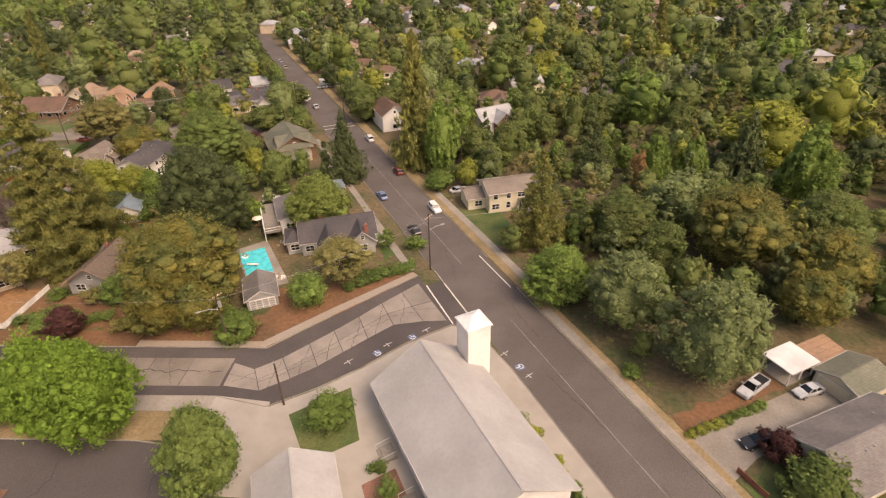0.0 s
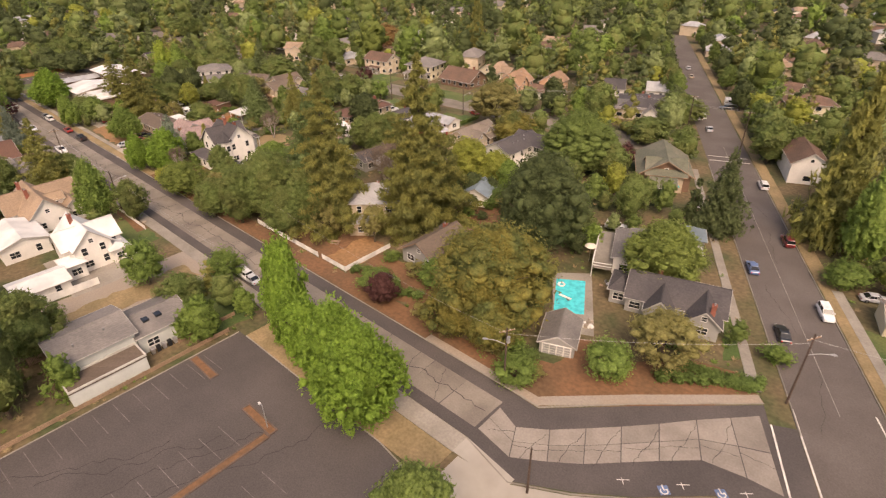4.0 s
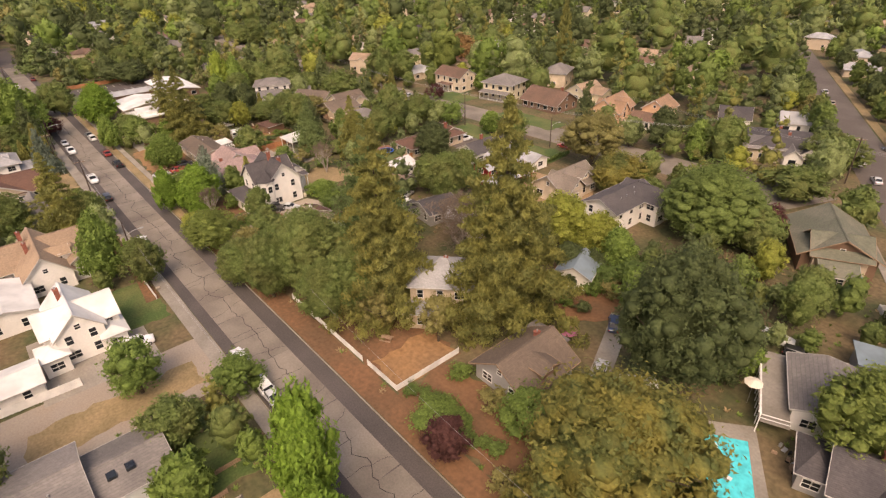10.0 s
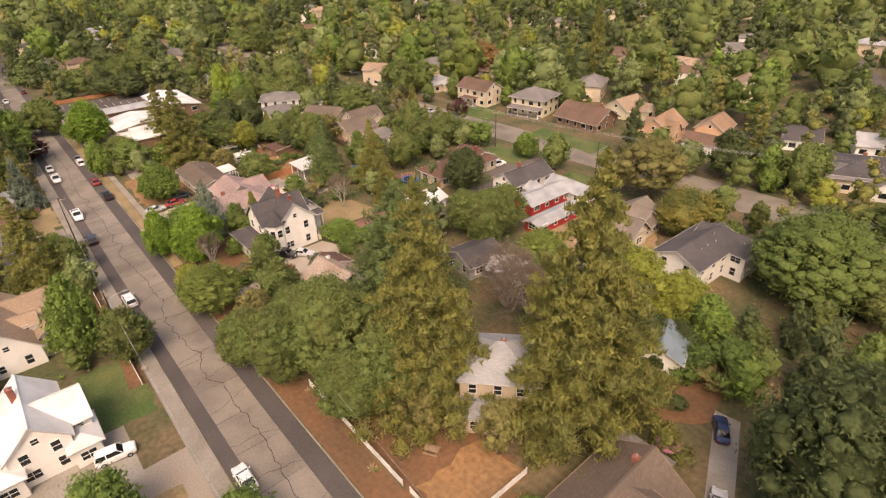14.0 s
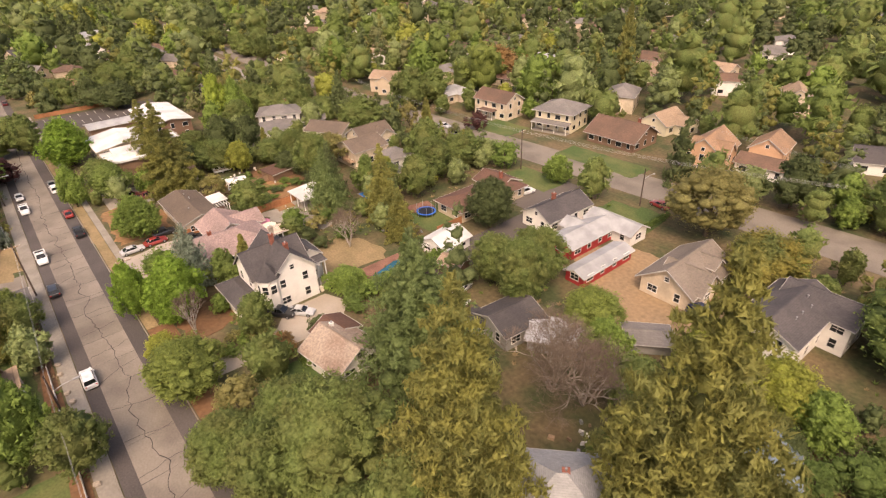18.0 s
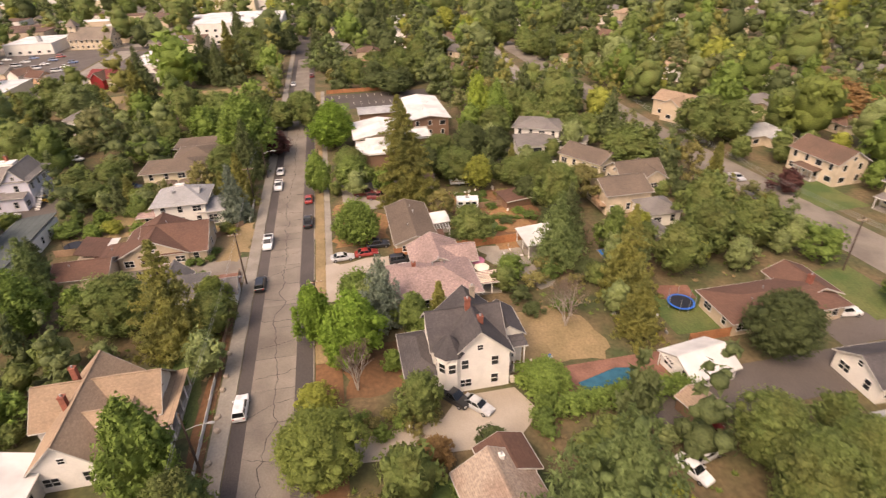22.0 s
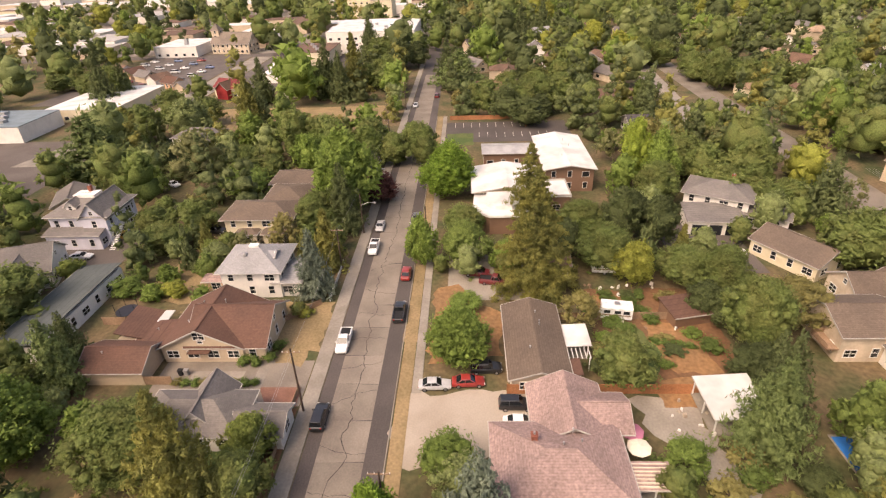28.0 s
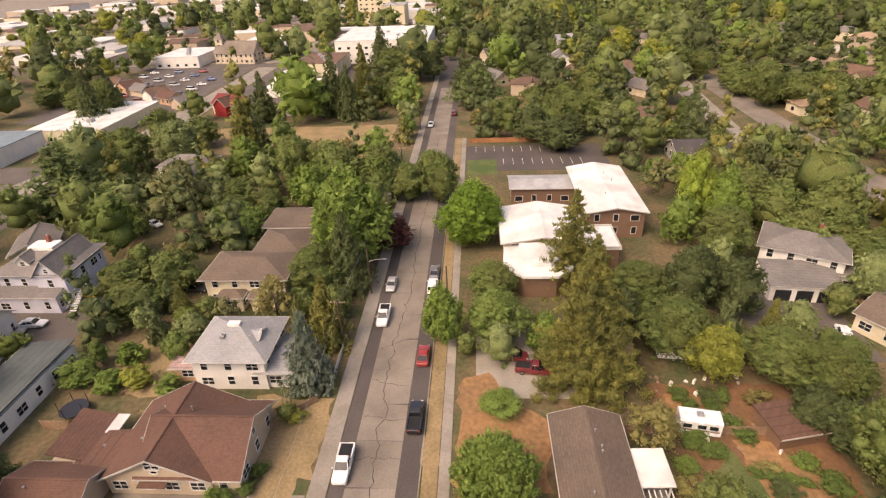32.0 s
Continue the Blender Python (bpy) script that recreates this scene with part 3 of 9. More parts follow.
SECOND = {"gold": (0.125, 0.150, 0.048), "redwood": (0.190, 0.196, 0.064), "broad": (0.150, 0.166, 0.052)}
GRADES = (480, 2300, 5200, 10000, 340, 640, 1200, 1800)
LOBES = (14, 52, 130, 230, 10, 20, 34, 50)
STOCK, USED = {}, {}


def leaf_material(kind):
    if kind not in LEAF:
        colour = FOLIAGE[kind][1]
        LEAF[kind] = material("leaves_" + kind, colour, 0.75, 0.34, 2.6, 0.25, 0.5, tint=SECOND.get(kind, [c * 0.80 for c in colour]), island=0.12, each=0.14, translucent=0.40, spec=0.2, relief=0.30)
    return LEAF[kind]


def tree_stock(kind, grade, which, low=False):
    """A tree 12 m high and 5 m in radius; the grade says how fine its leaves are."""
    key = (kind, grade, which, low)  # grade: by radius and nearness
    if key not in STOCK:
        form, colour, label = FOLIAGE[kind]
        amount = GRADES[grade]
        size = (17.5 if form == "flame" else 15.5) / math.sqrt(amount)
        if form in ("cone", "tiers", "spire", "fluff", "pads"):
            size *= 0.92
        if form == "open":
            amount = int(amount * 0.8)
        if kind == "redwood":
            amount = int(amount * (2.5 if grade == 3 else 1.2))
            size *= 0.84 if grade == 3 else 0.94
        seed = 17 * which + 101 * grade + sum(map(ord, kind))
        c, d, s, hearts = crown_points(form, amount, seed, 1.6 if low else 1.0, LOBES[grade] * (3 if kind == "redwood" else 1))
        name = "shrub" if form == "shrub" else "conifer_tree" if form in ("cone", "tiers", "spire", "fluff", "pads") else "tree"
        ob = thing(name, Matrix(), label, "shrub" if form == "shrub" else "tree", "trees and shrubs of the neighbourhood")
        part("trunk", trunk_shape(form, seed), M_BARK, ob)
        part("crown", leaf_mesh("crown", c, d, s * size, leaf_material(kind), 1.75 if name == "conifer_tree" else 1.0, 0.8 if name == "conifer_tree" else 0.2, seed, jitter=0.30 if kind == "redwood" else 0.42, cores=hearts, level=1, flat=0.55 if kind == "redwood" else 0.85, shag=0.75 if kind == "redwood" else 0.9 if form == "flame" else 0.55), None, ob)
        STOCK[key] = ob
        USED[key] = False
    return key


COUNT = [0]
STANDING = []


def tree(kind, x, y, h, r, grade=0):
    if r > 2.6 and any((x - a) ** 2 + (y - b) ** 2 < (0.45 * min(r, c)) ** 2 for a, b, c in STANDING if c > 2.6):
        return None
    if r > 8.2 and h / r < 1.45 and kind in ("broad", "dark", "yellowish"):
        for k in range(3):
            a = 2.1 * k + x
            tree(kind, x + 0.52 * r * math.cos(a), y + 0.52 * r * math.sin(a), h * (1.08, 0.92, 0.8)[k], 0.56 * r, grade)
        return None
    COUNT[0] += 1
    i = COUNT[0]
    STANDING.append((x, y, r))
    turn = Matrix.Rotation(i * 2.4, 4, "Z")
    if kind in ("bare", "pole"):
        ob = thing("bare_tree", spot(x, y), "leafless grey-brown tree with fine twigs", "tree", "trees and shrubs of the neighbourhood")
        g, fine = bare_shape(i, 1.0 if kind == "bare" else 0.42, 7 if r > 6 else 6)
        zs = max(p[2] for p in fine.v)
        rs = sorted(math.hypot(p[0], p[1]) for p in fine.v)[int(len(fine.v) * 0.97)]
        for q in (g, fine):
            q.v = [(p[0] * r / rs, p[1] * r / rs, p[2] * h / zs) for p in q.v]
        part("limb_crown", g, M_PALEBARK, ob, "bleached bare forking limbs")
        part("twig_crown", fine, M_TWIG, ob, "fine brown twigs")
        return ob
    grade = 4 * grade + (0 if r < 2.8 else 1 if r < 5.0 else 2 if r < 8.0 else 3)
    key = tree_stock(kind, grade, i % 3 if kind == "broad" else i % 2, h / r < 1.75)
    m = Matrix.Translation((x, y, 0)) @ turn @ Matrix.Diagonal((r / 5, r / 5, h / 12, 1))
    if not USED[key]:
        USED[key] = True
        STOCK[key].matrix_basis = m
        return STOCK[key]
    ob = copy_thing(STOCK[key], Matrix())
    ob.matrix_basis = m
    return ob

# ---- ground and streets ----
solid("ground", Shape().prism([(-1600, -1400), (1300, -1400), (1300, 1500), (-1600, 1500)], -0.5, 0.0), M_GROUND, "dry brown and green open ground of the neighbourhood", "ground", "structure")


def ragged(outline, amount):
    """The outline with its sides broken into short, wandering stretches."""
    wild = random.Random(len(outline) * 31 + int(abs(outline[0][0]) * 7))
    out = []
    for (x0, y0), (x1, y1) in zip(outline, outline[1:] + outline[:1]):
        far = math.hypot(x1 - x0, y1 - y0)
        n = max(1, min(24, int(far / 1.6)))
        for i in range(n):
            f = (i + (wild.uniform(-0.25, 0.25) if i else 0)) / n
            d = wild.uniform(-amount, amount)
            out.append((x0 + (x1 - x0) * f - (y1 - y0) / max(far, 0.1) * d, y0 + (y1 - y0) * f + (x1 - x0) / max(far, 0.1) * d))
    return out


def patch(name, outline, mat, label, z=0.025, category="ground"):
    if name in ("yard", "lawn") and z < 0.12:
        outline = ragged(outline, 0.75 if name == "yard" else 0.35)
    return solid(name, Shape().prism(outline, -0.1, z), mat, label, category, "structure")


def rect_patch(name, x0, y0, x1, y1, mat, label, z=0.025, category="ground"):
    return patch(name, [(x0, y0), (x1, y0), (x1, y1), (x0, y1)], mat, label, z, category)


BX, BY, BU, BN = 22.3, 57.4, (-0.435, 0.900), (-0.900, -0.435)


def b_at(s, t):
    """A place on the cross street: s metres along it, t metres from its east kerb towards the west."""
    return (BX + BU[0] * s + BN[0] * t, BY + BU[1] * s + BN[1] * t)


patch("road", [b_at(-90, 0), b_at(352, 0), b_at(352, 11.5), b_at(-90, 11.5)], M_ASPHALT, "worn grey asphalt cross street", 0.030, "road")
patch("road", [(-480, 56.6), (-37, 56.6), (-37, 67.1), (-480, 67.1)], M_DARKASPHALT, "dark asphalt margins of the long street", 0.032, "road")
patch("road", [(-37, 56.6), (-29, 54.8), (-22.4, 58.6), (-16.4, 63.0), (-9.9, 69.0), (-2.5, 73.6), (2, 72), (-6, 89), (-9.4, 88.2), (-22.6, 76.4), (-32.7, 66.9), (-37, 67.1)], M_DARKASPHALT, "dark asphalt bend where the long street meets the cross street", 0.034, "road")
patch("road", [(-66, 172), (-60, 186), (-250, 177), (-420, 180), (-420, 170), (-250, 166.5)], M_SLAB, "pale worn street behind the yards", 0.030, "road")
patch("road", [(-300, 150), (-312, 158), (-440, 170), (-440, 160)], M_WALK, "pale narrow back street", 0.030, "road")
patch("road", [(-285, -62), (-285, -50), (-340, -37), (-560, -37), (-560, -49), (-340, -49)], M_WALK, "broad pale street beside the shops", 0.030, "road")
patch("road", [(-480, 70), (-468, 70), (-468, -420), (-480, -420)], M_ASPHALT, "grey downtown cross street", 0.031, "road")

patch("pavement", [(-36, -40), (-36, 53.4), (-29, 54.2), (-22.4, 57.9), (-16.4, 62.3), (-9.9, 68.2), (-2.5, 73.0), (1.9, 71.2), b_at(12, 11.7), b_at(-90, 11.7)], M_APRON, "pale concrete paving round the church", 0.10, "pavement")
patch("pavement", [(-80, -20), (-36.1, -20), (-36.1, 47.0), (-45, 48.2), (-80, 48.2)], M_DARKASPHALT, "dark worn asphalt parking lot", 0.035, "parking lot")
rect_patch("verge", -78, 48.4, -37, 53.4, M_DRYGRASS, "strip of dry straw-coloured grass beside the parking lot", 0.08)
rect_patch("pavement", -80, 53.5, -37, 56.3, M_WALK, "concrete pavement beside the parking lot", 0.10, "pavement")
rect_patch("pavement", -430, 54.2, -80.2, 56.3, M_WALK, "worn concrete pavement", 0.10, "pavement")
patch("verge", [(-36, 67.6), (-33, 67.3), (-22.9, 77.0), (-9.6, 88.7), (-14, 92.6), (-20, 91), (-36, 76), (-55, 70), (-55, 67.6)], M_DIRT, "bare reddish dirt along the street bend", 0.08)
patch("verge", [(-55, 67.45), (-33.2, 67.15), (-23.0, 76.6), (-9.5, 88.4), (-10.6, 89.7), (-24.0, 78.0), (-34.0, 68.7), (-55, 68.8)], M_GRAVEL, "pale dusty soil along the kerb", 0.095)
patch("pavement", [(-47, 53.6), (-28.6, 53.6), (-28.6, 55.4), (-36.9, 56.5), (-47, 56.5)], M_APRON, "concrete apron at the parking entrance", 0.096, "pavement")
rect_patch("verge", -160, 67.5, -55.1, 71.4, M_DIRT, "bare red-brown dirt strip beside the street", 0.08)
rect_patch("verge", -330, 67.5, -160.2, 69.4, M_DRYGRASS, "narrow strip of dusty brown earth", 0.08)
patch("yard", [(-219, 67.8), (-219, 69.2), (-206, 69.2), (-193, 69.2), (-193, 67.9), (-206, 67.7)], M_DRYGRASS, "trodden dry grass along the kerb", 0.098)
patch("yard", [(-262, 67.8), (-262, 69.2), (-240, 69.2), (-240, 67.8)], M_DRYGRASS, "thin dry grass along the kerb", 0.098)
rect_patch("pavement", -330, 69.5, -189, 70.9, M_WALK, "narrow concrete footpath", 0.10, "pavement")
rect_patch("yard", -112, 71.8, -80.6, 84.0, M_DIRT, "fenced yard of bare reddish earth", 0.03)
rect_patch("yard", -88.5, 72.4, -81.2, 83.6, M_TAN, "square of raked tan soil inside the fence", 0.045)
rect_patch("yard", -80.2, 71.8, -58, 82, M_DIRT, "weedy reddish front yard", 0.028)
patch("yard", [(-131, 140), (-117, 131), (-110, 124), (-102, 125), (-96, 141), (-104, 150), (-120, 149)], M_PALETAN, "bare tan yard round the craftsman house", 0.03)
patch("yard", [(-165, 97), (-158, 95.5), (-151.5, 97), (-152.5, 105), (-151.5, 110), (-156, 112.5), (-162, 110.5), (-166, 106)], M_DRYGRASS, "yard of tall dry straw grass", 0.03)
patch("patio", [(-167.4, 127.0), (-163.4, 126.2), (-162.2, 132.0), (-166.2, 132.8)], M_BRICKPAVE, "brown paved patio behind the stucco house", 0.065, "patio")
rect_patch("yard", -152, 71.8, -163, 82, M_DIRT, "reddish dirt front yard under the trees", 0.03)
patch("yard", [(-216, 71.5), (-195, 71.5), (-194.5, 76), (-197, 83), (-208, 83.5), (-212, 79), (-217, 76)], M_TAN, "bare tan front yard", 0.032)
rect_patch("yard", -215, 98, -190, 118, M_DIRT, "weedy back yard with patches of bare earth", 0.03)
rect_patch("yard", -192, 104, -186, 114, M_TAN, "bare ochre ground behind the fence", 0.045)
patch("yard", [(-205, 106.5), (-199, 105.5), (-192.5, 108), (-193, 114), (-200, 113.5), (-204.5, 111)], M_TAN, "trodden ochre earth between the beds", 0.042)
patch("yard", [(-213, 100), (-207, 99.5), (-206.5, 104), (-210, 108), (-213.5, 106)], M_TAN, "bare ochre corner of the back yard", 0.042)
patch("verge", [(-129, 53.9), (-129, 51.4), (-139, 52.2), (-150, 51.6), (-166, 52.4), (-180, 51.8), (-186, 52.6), (-186, 53.9)], M_DIRT, "strip of brown earth beside the pavement", 0.085)
patch("yard", [(-189, 67.6), (-176.5, 67.6), (-176.5, 72), (-180, 86), (-189, 86)], M_PALEGRAVEL, "pale gravel parking area", 0.04, "parking lot")
patch("yard", [(-188.5, 99.5), (-188.5, 110.5), (-183, 108), (-173, 111), (-171, 107), (-180, 102)], M_WALK, "pale cracked back drive", 0.035)
patch("driveway", [(-144.5, 71.6), (-141, 71.6), (-139.5, 92), (-144, 97), (-149, 95), (-149, 87), (-145.5, 84)], M_PALEGRAVEL, "curving pale gravel driveway", 0.035, "driveway")
patch("lawn", [(-137, 76), (-128, 74), (-120, 80), (-124, 86), (-136, 86)], M_LAWN, "weedy green side yard with bare spots", 0.034)
patch("lawn", [(-196, 100.5), (-190, 100.5), (-190, 104), (-197, 107), (-204, 105)], M_LAWN, "rows of weedy vegetable beds", 0.048)
patch("driveway", [(-70.6, 110), (-67.4, 110.5), (-61, 94), (-63.6, 92.5)], M_WALK, "narrow concrete driveway", 0.035, "driveway")
rect_patch("driveway", -130, 33, -112, 49, M_WALK, "concrete driveway beside the farmhouse", 0.03, "driveway")
rect_patch("driveway", -113, 24, -99, 56, M_GRAVEL, "dusty gravel lane between the sheds", 0.028, "driveway")
rect_patch("yard", -107.5, 30, -101.5, 52, M_DRYGRASS, "strip of dry yellow grass", 0.045)
rect_patch("lawn", -137.5, 45.5, -122.5, 53.5, M_LAWN, "square of watered green lawn", 0.045)
rect_patch("lawn", -97, 42.5, -82, 52.5, M_LAWN, "dark green side lawn", 0.055)
patch("lawn", [(-25.2, 53.0), (-17.3, 58.4), (-14.4, 48.8), (-20.7, 45.0)], M_LAWN, "small green lawn beside the church", 0.14)
patch("lawn", [(-43.2, 31), (-42.4, 34.2), (-41.4, 36.2), (-40.1, 37.7), (-38.8, 39.0), (-34.5, 40.4), (-27.5, 40), (-29.5, 33), (-36, 29)], M_LAWN, "rounded green lawn at the lot corner", 0.15)
patch("lawn", [(-3.0, 116), (6.5, 119), (13, 103), (6, 99.6)], M_LAWN, "green and straw front lawn", 0.05)
patch("verge", [b_at(-60, -0.5), b_at(300, -0.5), b_at(300, -3.2), b_at(-60, -3.2)], M_DRYGRASS, "dry grass verge along the cross street", 0.07)
patch("pavement", [b_at(-60, -0.4), b_at(22, -0.4), b_at(22, -2.1), b_at(-60, -2.1)], M_WALK, "concrete pavement along the cross street", 0.11, "pavement")
patch("verge", [b_at(38, 11.9), b_at(300, 11.9), b_at(300, 15.2), b_at(38, 15.2)], M_GROUND, "weedy brown verge on the west side", 0.07)
patch("pavement", [b_at(44, 15.0), b_at(130, 15.0), b_at(130, 16.6), b_at(44, 16.6)], M_WALK, "concrete pavement on the west side", 0.11, "pavement")
patch("pavement", [b_at(26, -2.3), b_at(75, -2.3), b_at(75, -4.0), b_at(26, -4.0)], M_WALK, "concrete pavement by the beige house", 0.11, "pavement")
patch("driveway", [(29.3, 49.7), (31.6, 42.7), (36.6, 46.7), (42.8, 50.3), (53.2, 56.1), (51.2, 60.6), (43.3, 56.9)], M_WALK, "cracked pale parking court", 0.06, "driveway")
patch("yard", [(28.2, 53.5), (29.0, 50.7), (41, 56.6), (47, 60), (45, 64), (37.6, 57.8)], M_DIRT, "reddish dirt drive beside a hedge", 0.05, "driveway")
patch("yard", [(27.5, 54.5), (37, 58.6), (33, 66), (24.5, 62.5)], M_GROUND, "shaded weedy yard under grey-green trees", 0.05)
patch("lawn", [(33.2, 42.8), (35.6, 38.5), (43, 44), (40, 48)], M_LAWN, "small green lawn behind a red fence", 0.05)
rect_patch("yard", -36, 76, -14.5, 84, M_DIRT, "dusty reddish yard in front of the garage", 0.03)
patch("patio", [(-50, 98), (-44, 102.5), (-34.5, 86), (-40.5, 83.2)], M_WALK, "concrete deck round the swimming pool", 0.06, "patio")
patch("lawn", [(-19, 113), (-12.5, 99), (-16.5, 94), (-22, 108)], M_LAWN, "patchy side lawn", 0.045)
rect_patch("driveway", -196.0, 31, -186.5, 54, M_SLAB, "grey worn parking apron", 0.035, "driveway")
rect_patch("driveway", -193.6, 36, -190.6, 44, M_WALK, "paler concrete stripe of the apron", 0.045, "driveway")
rect_patch("driveway", -197.0, 45.8, -187.0, 47.4, M_WALK, "concrete path to the door", 0.047, "driveway")
patch("yard", [(-200.4, 47.9), (-199.2, 52.8), (-194.9, 52.2), (-195.4, 47.9)], M_DRYGRASS, "small square of dry grass by the path", 0.05)
patch("patio", [(-190.2, 47.2), (-186.6, 49.2), (-186.4, 53.6), (-190.2, 53.4)], M_BRICKPAVE, "reddish brick parking patch", 0.045, "patio")
rect_patch("yard", -212, 43, -198, 54, M_DRYGRASS, "straw-coloured dry front lawn", 0.035)
rect_patch("yard", -232, 18, -212, 29, M_DRYGRASS, "dry yellow side yard", 0.035)
rect_patch("lawn", -180, 44, -150, 51.4, M_LAWN, "shady green front lawn", 0.055)
rect_patch("lawn", -165, 178, -140, 187, M_LAWN, "bright watered front lawn", 0.055)
rect_patch("lawn", -205, 179, -185, 190, M_LAWN, "long green front lawn", 0.055)
rect_patch("lawn", -136, 155, -122, 164, M_LAWN, "green corner lawn", 0.055)
rect_patch("lawn", -165, 156, -150, 165, M_LAWN, "small front lawn", 0.055)
rect_patch("lawn", -309, 71.5, -297, 80, M_LAWN, "small school lawn", 0.055)
rect_patch("pavement", -322, 71, -300, 112, M_DARKASPHALT, "asphalt school parking lot", 0.028, "parking lot")
rect_patch("yard", -348, -30, -318, 46, M_DRYGRASS, "open field of dry straw grass", 0.03)
rect_patch("yard", -320, 5, -309, 47, M_DRYGRASS, "edge of the dry field", 0.026)
rect_patch("driveway", -245, 118, -220, 134, M_ASPHALT, "asphalt drive behind the white house", 0.03, "driveway")
rect_patch("driveway", -228, 74, -212, 90, M_WALK, "concrete drive beside the shed", 0.03, "driveway")
rect_patch("driveway", -160, 146, -146, 165, M_ASPHALT, "asphalt drive between the houses", 0.03, "driveway")
rect_patch("driveway", -146, 108, -138, 150, M_ASPHALT, "dark alley behind the ranch house", 0.029, "driveway")
rect_patch("driveway", -246, -14, -222, 6, M_ASPHALT, "asphalt yard beside the big white house", 0.03, "driveway")
rect_patch("pavement", -470, -110, -360, -50.5, M_ASPHALT, "grey shop parking lot", 0.028, "parking lot")
rect_patch("pavement", -465, -36, -380, 30, M_ASPHALT, "grey downtown parking lot", 0.028, "parking lot")
rect_patch("pavement", -310, -110, -262, -40, M_ASPHALT, "asphalt forecourt", 0.027, "parking lot")
rect_patch("pavement", -1300, -800, -482, 60, M_SLAB, "paved town centre blocks", 0.026, "parking lot")


patch("yard", [(-88, 120), (-80, 124), (-73, 117), (-69.5, 108), (-75, 102), (-84, 108)], M_DIRT, "bare red earth beside the narrow drive", 0.028)


def kerb(points, label="pale concrete kerb"):
    g = Shape()
    for (x0, y0), (x1, y1) in zip(points, points[1:]):
        d = Vector((x1 - x0, y1 - y0))
        n = int(max(1, d.length // 3))
        for i in range(n):
            a, b = i / n, (i + 0.99) / n
            g.at(Matrix.Translation((x0 + d.x * a, y0 + d.y * a, 0)) @ Matrix.Rotation(math.atan2(d.y, d.x), 4, "Z"))
            g.add([(0, -0.09, -0.05), (d.length * (b - a), -0.09, -0.05), (d.length * (b - a), 0.09, -0.05), (0, 0.09, -0.05), (0, -0.07, 0.15), (d.length * (b - a), -0.07, 0.15), (d.length * (b - a), 0.07, 0.15), (0, 0.07, 0.15)],
                  [(3, 2, 1, 0), (4, 5, 6, 7), (0, 1, 5, 4), (1, 2, 6, 5), (2, 3, 7, 6), (3, 0, 4, 7)])
    return solid("kerb", g, M_WALK, label, "kerb", "structure")


kerb([(-36.5, 67.25), (-330, 67.25)])
kerb([(-37, 56.4), (-330, 56.4)])
kerb([(-36.5, 67.25), (-32.8, 67.1), (-22.8, 76.7), (-9.5, 88.5)])
kerb([(-37, 56.4), (-29, 54.5), (-22.4, 58.2), (-16.4, 62.6), (-9.9, 68.5), (-2.5, 73.3), (1.7, 71.5), b_at(11, 11.6), b_at(-60, 11.6)])
kerb([b_at(-60, -0.15), b_at(30, -0.15)])
kerb([b_at(42, -0.15), b_at(135, -0.15)])
kerb([b_at(37, 11.65), b_at(135, 11.65)])
kerb([(-78, 48.3), (-45, 48.3), (-36.3, 47.2)])
kerb([(-79.8, 48), (-79.8, -10)])


def stripe(x0, y0, x1, y1, wide=0.12, mat=M_PAINT, z=0.052, label="worn white painted line on the asphalt"):
    d = Vector((x1 - x0, y1 - y0))
    g = Shape(Matrix.Translation((x0, y0, 0)) @ Matrix.Rotation(math.atan2(d.y, d.x), 4, "Z"))
    g.box(0, -wide / 2, 0.0, d.length, wide / 2, z)
    return solid("road_marking", g, mat, label, "road marking", "structure")


for a, b in ((b_at(-60, 5.7), b_at(22, 5.7)), (b_at(42, 5.7), b_at(150, 5.7))):
    stripe(*a, *b, 0.08, M_FAINTLINE)
stripe(-8.9, 87.7, -2.4, 73.6, 0.24)
stripe(-6.3, 90.0, 1.2, 74.3, 0.22)
stripe(2.6, 95.8, 8.3, 84.4, 0.20)
stripe(6.6, 96.0, 9.7, 90.2, 0.18)
for s in (138, 141.5):
    stripe(*b_at(s, 0.6), *b_at(s + 0.5, 11), 0.3)
for k in range(11):
    stripe(-63.6, 8 + 2.75 * k, -58.4, 8.3 + 2.75 * k, 0.10, M_FAINT)
    stripe(-52.8, 8 + 2.75 * k, -47.8, 8.3 + 2.75 * k, 0.10, M_FAINT)
for k in range(12):
    stripe(-78.8, 11 + 2.75 * k, -73.6, 11.3 + 2.75 * k, 0.10, M_FAINT)
for k in range(9):
    stripe(-321, 74 + 2.8 * k, -316, 74 + 2.8 * k, 0.12)
    stripe(-310, 82 + 2.8 * k, -305, 82 + 2.8 * k, 0.12)


